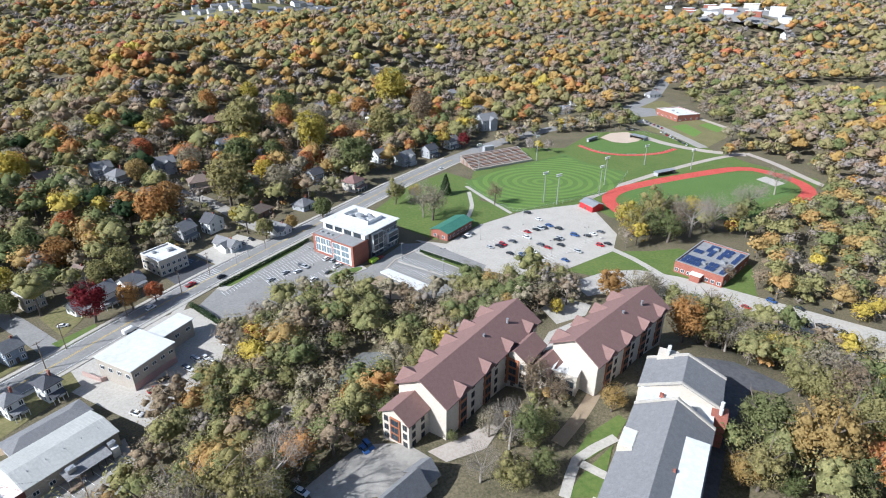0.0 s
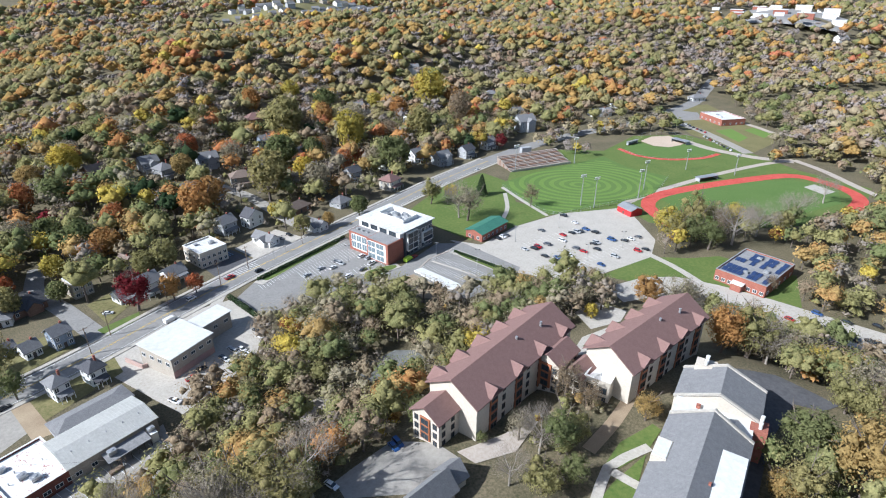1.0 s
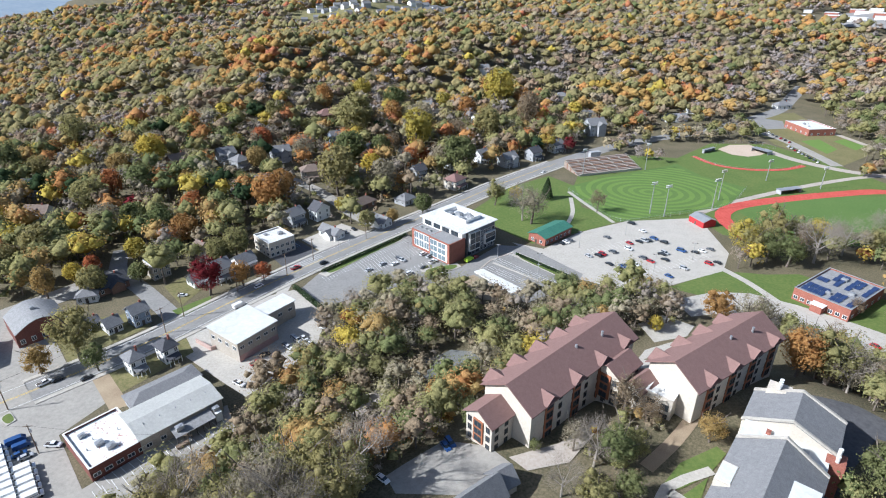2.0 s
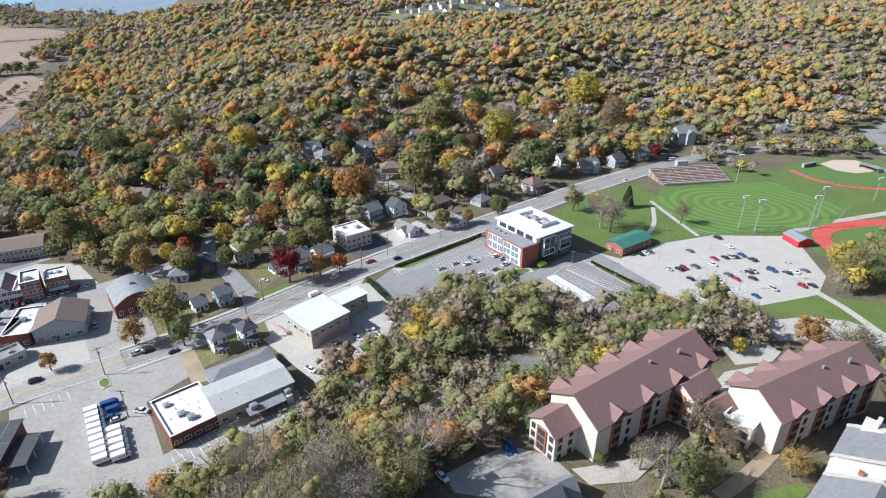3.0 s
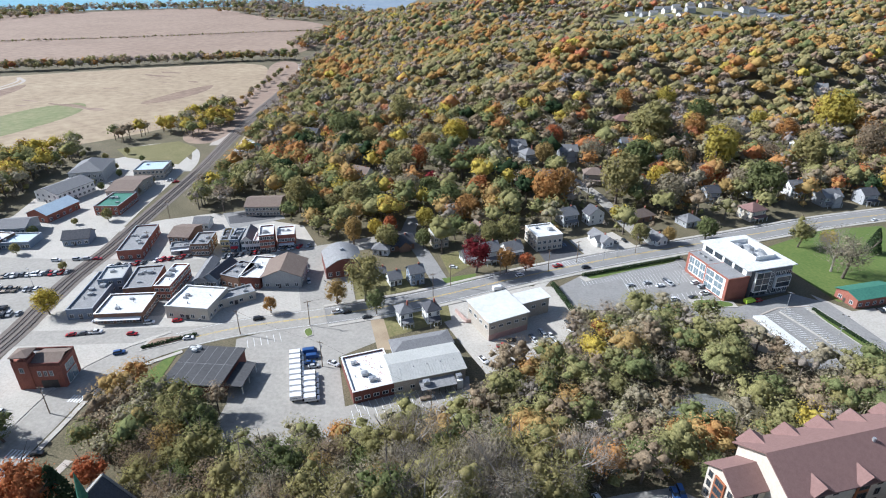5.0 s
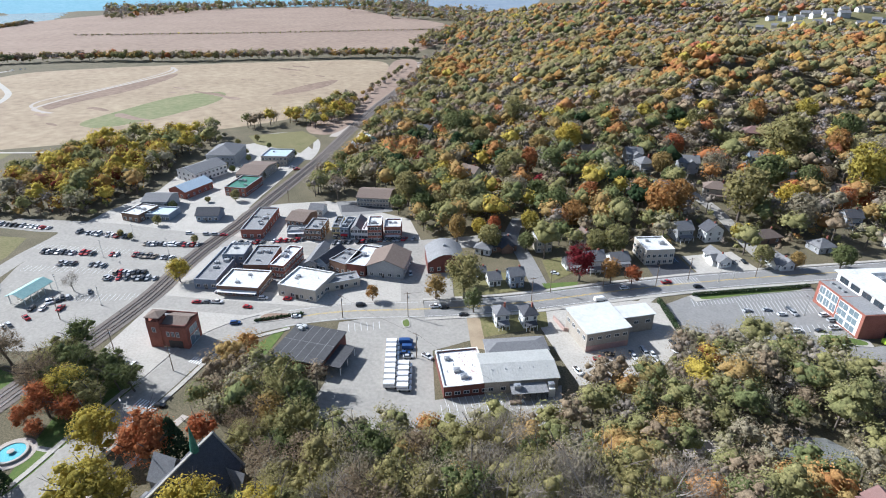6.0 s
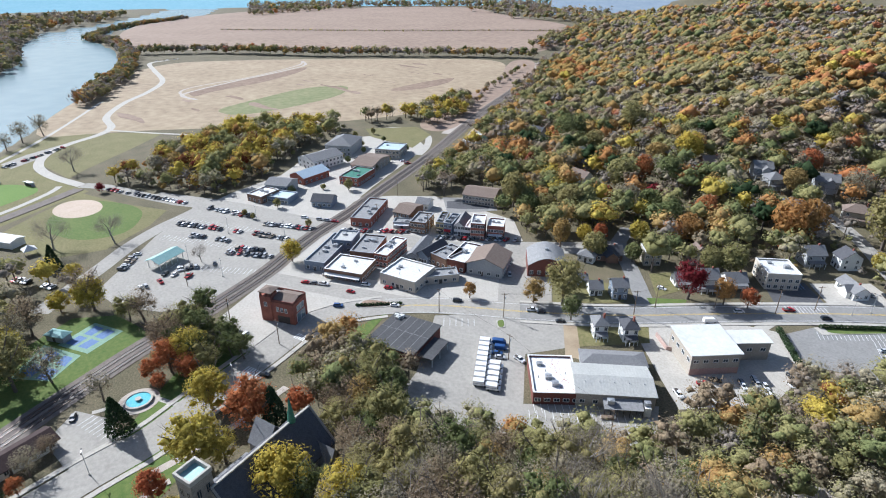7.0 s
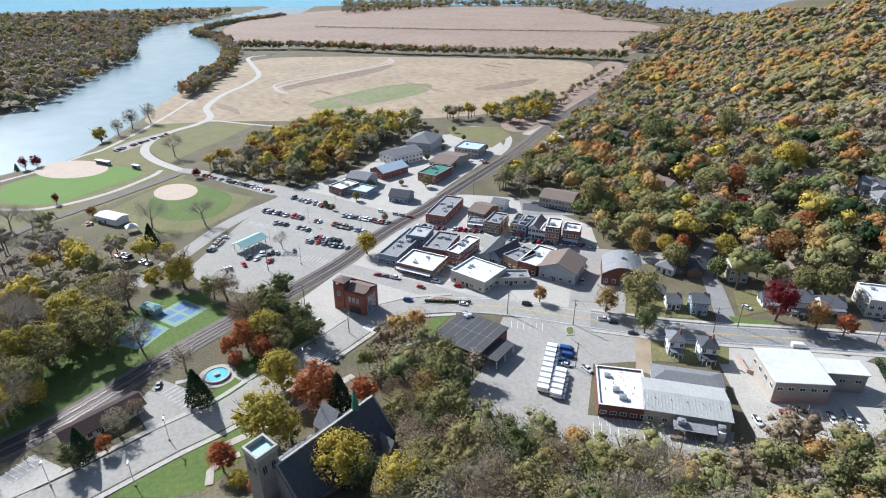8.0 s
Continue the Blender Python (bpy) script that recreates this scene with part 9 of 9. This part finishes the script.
sheet("lawn", [(-134.1, 123.7), (-120.4, 146.8), (-110.6, 137.3), (-120.5, 114.3)], .05, GRASS_DRY, "shaded grass yards between the white houses", category="lawn")
sheet("lawn", [(-136.9, 121.1), (-133.8, 124.7), (-114.3, 110.6), (-118.4, 107.3)], .06, FIELD_TAN, "bare sloping garden bed", category="ground")
sheet("lawn", [(-166.0, 51.2), (-170.3, 64.7), (-171.6, 67.9), (-158.3, 51.8)], .06, GRASS, "grass verge by the black-roofed store", category="lawn")
sheet("lawn", [(-430.6, 158.1), (-416.7, 196.7), (-389.2, 195.9), (-363.3, 167.7), (-404.6, 153.2)], .065, GRASS_DRY, "dry grass round the turning loop", category="lawn")
ribbon("road", [(-397.0, 150.3), (-421.7, 166.8), (-419.7, 183.1), (-404.5, 193.5), (-382.5, 190.3), (-359.9, 177.1), (-345.6, 163.9)], 5, .09, CONCRETE, "pale turning loop behind the market", category="road")
ribbon("footpath", [(-161.2, -29.6), (-160.9, -24.0), (-164.4, -17.3), (-154.1, -8.4), (-150.5, 1.4)], 1.6, .07, CONCRETE, "pale path round the fountain", category="path", keep=False)
ribbon("footpath", [(-128.8, -16.1), (-130.8, -9.6), (-133.6, -3.3), (-136.9, 6.5), (-143.6, 17.6), (-146.1, 22.5)], 2.4, .12, CONCRETE_TAN, "pale pavement in front of the church", category="path", keep=False)
ribbon("footpath", [(-116.3, -19.6), (-120.8, -19.3), (-123.6, -16.2), (-124.2, -12.0)], 2.0, .25, CONCRETE_TAN, "curved pale path to the church", category="path", keep=False)
ribbon("kerb", HIGHWAY[1:10], 1.6, .22, CONCRETE, "pale pavement along the lower highway", shift=7.2, keep=False, thick=.18, category="kerb")
ribbon("kerb", HIGHWAY[1:10], 1.6, .22, CONCRETE, "pale pavement along the lower highway", shift=-7.2, keep=False, thick=.18, category="kerb")


def hedge(label, p, q, n, h=1.2, r=.55):
    rng = np.random.default_rng(5)
    p, q = Vector(p), Vector(q)
    verts = []
    for i in range(n):
        c = p.lerp(q, i / (n - 1))
        o = rng.normal(size=(60, 3))
        o /= np.linalg.norm(o, axis=1)[:, None]
        verts.append(leaf_quads(rng, np.array((c.x, c.y, h / 2 + .2)) + o * np.array((r, r, h / 2)), .3, o, .5))
    me = quad_mesh("hedge", np.concatenate(verts), LEAVES["evergreen"])
    tagged(new("hedge", me), label, "hedge", kind="stuff")


hedge("clipped evergreen hedge along the car park", (-88.6, 197.4), (-62.9, 239.1), 44, 1.5, .6)
hedge("clipped hedge on the parking island", (-9.9, 228.0), (13.8, 210.6), 34, 1.2, .5)
hedge("dark hedge beside the garage yard", (-94.2, 182.1), (-75.2, 166.7), 26, 2.2, 1.0)
hedge("low shrubs on the traffic island", (-179.9, 57.9), (-173.7, 72.8), 12, .9, .7)
hedge("shrubs by the residence entrance", (-9.2, 99.4), (-4.5, 97.4), 6, .9, .6)


def pole(p, h, label, arms=1, turn=0.0):
    z = float(height(p[0], p[1]))
    root = thing("utility_pole", p[0], p[1], z, turn, label, "utility pole", "wooden utility poles along the streets")
    Solid().tube((0, 0, -1), (0, 0, h), .17, .11, 8).out("pole", WOOD_POLE, root)
    for i in range(arms):
        Solid().box(-1.2, -.07, h - .7 - i * .9, 1.2, .07, h - .55 - i * .9).out("crossarm", WOOD_POLE, root)
    Solid().tube((.3, 0, h - 2.6), (.3, 0, h - 1.7), .22, .22, 8).out("transformer", METAL_GREY, root)
    return (p[0], p[1], z + h - .4)


def wire(a, b, sag=.9):
    """One sagging wire as a single square tube."""
    n, w = 10, .03
    pts = [Vector(a).lerp(Vector(b), i / n) - Vector((0, 0, sag * 4 * (i / n) * (1 - i / n))) for i in range(n + 1)]
    side = (pts[-1] - pts[0]).cross(Vector((0, 0, 1))).normalized() * w
    verts = [tuple(p + o) for p in pts for o in (side, Vector((0, 0, w)), -side, Vector((0, 0, -w)))]
    faces = [(4 * i + k, 4 * i + (k + 1) % 4, 4 * i + 4 + (k + 1) % 4, 4 * i + 4 + k) for i in range(n) for k in range(4)]
    tagged(make("overhead_wire", verts, faces, TRIM_DARK), "thin black overhead power wire", "wire", "overhead wires")


tops = [pole(p, 10.5, "weathered wooden utility pole with transformer", 1, 60) for p in ((-147.5, 102.3), (-126.3, 145.5), (-126.1, 156.1), (-115.7, 176.1), (-102.2, 192.2), (-96.7, 207.2))]
for a, b in zip(tops, tops[1:]):
    wire(a, b)
tops = [pole(p, 10, "weathered wooden utility pole beside the yard", 1, 20) for p in ((-83.6, 94.4), (-125.7, 89.8), (-161.9, 83.3))]
for a, b in zip(tops, tops[1:]):
    wire(a, b)
for p in ((-169.4, 26.0), (-191.6, 13.8), (-226.3, 3.2), (-226.7, 111.2), (-250.8, 95.1), (-280.6, 119.3), (-169.7, 210.6), (-80.6, 232.0)):
    pole(p, 10, "weathered wooden utility pole beside the street", 1, 40)


def lamp(p, h=8.0, label="tall grey car park lamp post"):
    z = float(height(p[0], p[1]))
    root = thing("street_lamp", p[0], p[1], z, 0, label, "street lamp", "car park lamps")
    Solid().tube((0, 0, 0), (0, 0, .6), .25, .25, 8).out("base", CONCRETE, root)
    Solid().tube((0, 0, .6), (0, 0, h), .09, .06, 6).out("post", METAL_GREY, root)
    Solid().box(-.8, -.12, h - .05, .8, .12, h + .05).out("arm", METAL_GREY, root)
    for x in (-.85, .85):
        Solid().box(x - .3, -.18, h - .08, x + .3, .18, h + .1).out("lamp_head", TRIM_DARK, root)


for p in ((-271.8, 26.5), (-227.9, 17.0), (-256.0, 49.7), (-248.3, 6.1), (-282.0, 41.9), (-0.0, 205.8), (-0.0, 215.7), (-17.8, 220.9), (-88.1, 215.7), (-85.7, 223.6), (-55.5, 215.7), (39.5, 258.5), (17.5, 241.0), (65.7, 237.9), (47.6, 223.6), (-135.9, -29.7), (-122.4, -36.6), (-129.5, -56.2), (-154.1, 8.8), (-223.5, 110.6), (-207.2, 128.6)):
    lamp(p)


def floodlight(p, h=20.0):
    root = thing("floodlight_mast", p[0], p[1], 0, 30, "tall steel sports floodlight mast", "floodlight", "sports field floodlights")
    Solid().tube((0, 0, -.5), (0, 0, h), .3, .14, 8).out("mast", METAL_GREY, root)
    for k in range(2):
        Solid().box(-1.8, -.08, h - .3 - k * .9, 1.8, .08, h - .15 - k * .9).out("crossbar", METAL_GREY, root)
        for x in (-1.5, -.75, 0, .75, 1.5):
            Solid().box(x - .22, -.3, h - .15 - k * .9, x + .22, .1, h + .25 - k * .9).out("lamp_head", TRIM, root)


for p in ((54.6, 288.7), (94.2, 315.4), (61.4, 361.8), (22.3, 342.2), (129.7, 353.5), (156.1, 344.4), (87.4, 299.8), (61.1, 285.4)):
    floodlight(p, 13 if p[0] > 95 else 17)


def fence(label, pts, h=1.8, step=4.0, name="fence"):
    line = curve_points(pts, step)
    root = thing(name, line[0][0], line[0][1], 0, 0, label, "fence")
    o = line[0]
    for q in line:
        Solid().tube((q[0] - o[0], q[1] - o[1], 0), (q[0] - o[0], q[1] - o[1], h), .05, .05, 5).out("post", METAL_GREY, root)
    for z in (h, h * .5):
        s = Solid()
        for a, b in zip(line, line[1:]):
            s.tube((a[0] - o[0], a[1] - o[1], z), (b[0] - o[0], b[1] - o[1], z), .03, .03, 4)
        s.out("rail", METAL_GREY, root)


fence("grey steel fence round the soccer field", [(13.5, 313.5), (23.7, 293.7), (38.5, 273.7), (69.4, 288.7), (97.0, 306.1), (113.7, 335.7)], 2.2, 5)
fence("tall ball field fence behind the dirt infield", [(110.8, 412.1), (123.9, 431.1), (143.2, 437.8), (154.9, 419.8)], 3.5, 5)
fence("low white fence along the outfield", [(96.6, 394.5), (107.0, 379.5), (124.5, 373.0), (146.8, 376.9), (165.2, 390.3)], 1.6, 5)
for a, b, c in (((105.7, 405.8), (114.1, 413.4), (108.4, 410.4)), ((139.3, 418.2), (146.8, 408.8), (141.9, 423.0)), ((-417.8, -90.9), (-409.6, -82.5), (-420.1, -89.9)), ((-399.2, -67.5), (-394.1, -63.7), (-401.4, -66.8)), ((130.5, 330.2), (143.2, 336.6), (130.9, 334.4))):
    o, turn, w, d = rect(a, b, c)
    root = thing("dugout", o.x, o.y, 0, turn, "low grey dugout shelter beside the field", "dugout")
    Solid().box(0, d - .2, 0, w, d, 2.4).box(0, 0, 0, .2, d - .2, 2.4).box(w - .2, 0, 0, w, d - .2, 2.4).out("wall", SIDING_GREY, root)
    Solid().slab([(-.3, -.5, 2.6), (w + .3, -.5, 2.6), (w + .3, d + .3, 2.45), (-.3, d + .3, 2.45)], .14).out("roof", METAL_GREY, root)
    Solid().box(.4, d - .9, 0, w - .4, d - .4, .45).out("bench", WOOD_POLE, root)
# far settlements
def far_house(p, turn, k, wall):
    x, y = p
    root = thing("far_house", x, y, float(height(x, y)), turn, "pale distant house on the wooded ridge", "house", "distant ridge houses")
    gable_walls(12 * k, 9 * k, 6 * k, 3 * k, "x", -4).out("wall", wall, root)
    gable_roof(12 * k, 9 * k, 6.1 * k, 3 * k, .5, "x").out("roof", SHINGLE_GREY, root)


rnd = random.Random(4)
ROWS = ([(-412, 954), (-373, 942), (-334, 939), (-306, 962), (-273, 1002), (-240, 1045), (-184, 1119)],
        [(-419, 1004), (-373, 991), (-333, 987), (-303, 1009), (-266, 1039), (-225, 1098), (-203, 1287)],
        [(-430, 1060), (-375, 1040), (-320, 1050), (-270, 1110), (-235, 1180)])
for row in ROWS:
    for q in curve_points(row, 15):
        if rnd.random() < .9:
            far_house((q[0] + rnd.uniform(-5, 5), q[1] + rnd.uniform(-6, 6)), 40 + rnd.uniform(-25, 25), rnd.uniform(.85, 1.15), rnd.choice((SIDING_WHITE, SIDING_WHITE, STUCCO, SIDING_GREY, STUCCO_TAN)))
for i in range(24):
    c = Vector((352, 1000)).lerp(Vector((500, 920)), (i % 6) / 5) + Vector((.35, .93)) * (52 * (i // 6)) + Vector((rnd.uniform(-8, 8), rnd.uniform(-8, 8)))
    z = float(height(c.x, c.y))
    root = thing("far_warehouse", c.x, c.y, z, -28 + rnd.uniform(-6, 6), "distant pale flat-roofed commercial building", "building", "distant commercial buildings")
    w, d, h = rnd.uniform(10, 24), rnd.uniform(9, 18), rnd.uniform(4, 7)
    Solid().box(0, 0, -5, w, d, h).out("wall", rnd.choice((STUCCO, SIDING_WHITE, SIDING_WHITE, BRICK)), root)
    Solid().box(-.4, -.4, h, w + .4, d + .4, h + .8).out("roof", ROOF_WHITE, root)
for p in ((157.1, 688.1), (338.5, 925.0), (208.0, 1414.3), (479.3, 845.2), (-207.4, 1591.5)):
    far_house(p, rnd.uniform(0, 180), 1.2, SIDING_WHITE)

# ---- to true size ----
for ob in list(bpy.data.objects):
    if ob.parent is None and ob.type in ("MESH", "EMPTY", "CURVE", "FONT"):
        ob.matrix_basis = Matrix.Scale(GROW, 4) @ ob.matrix_basis
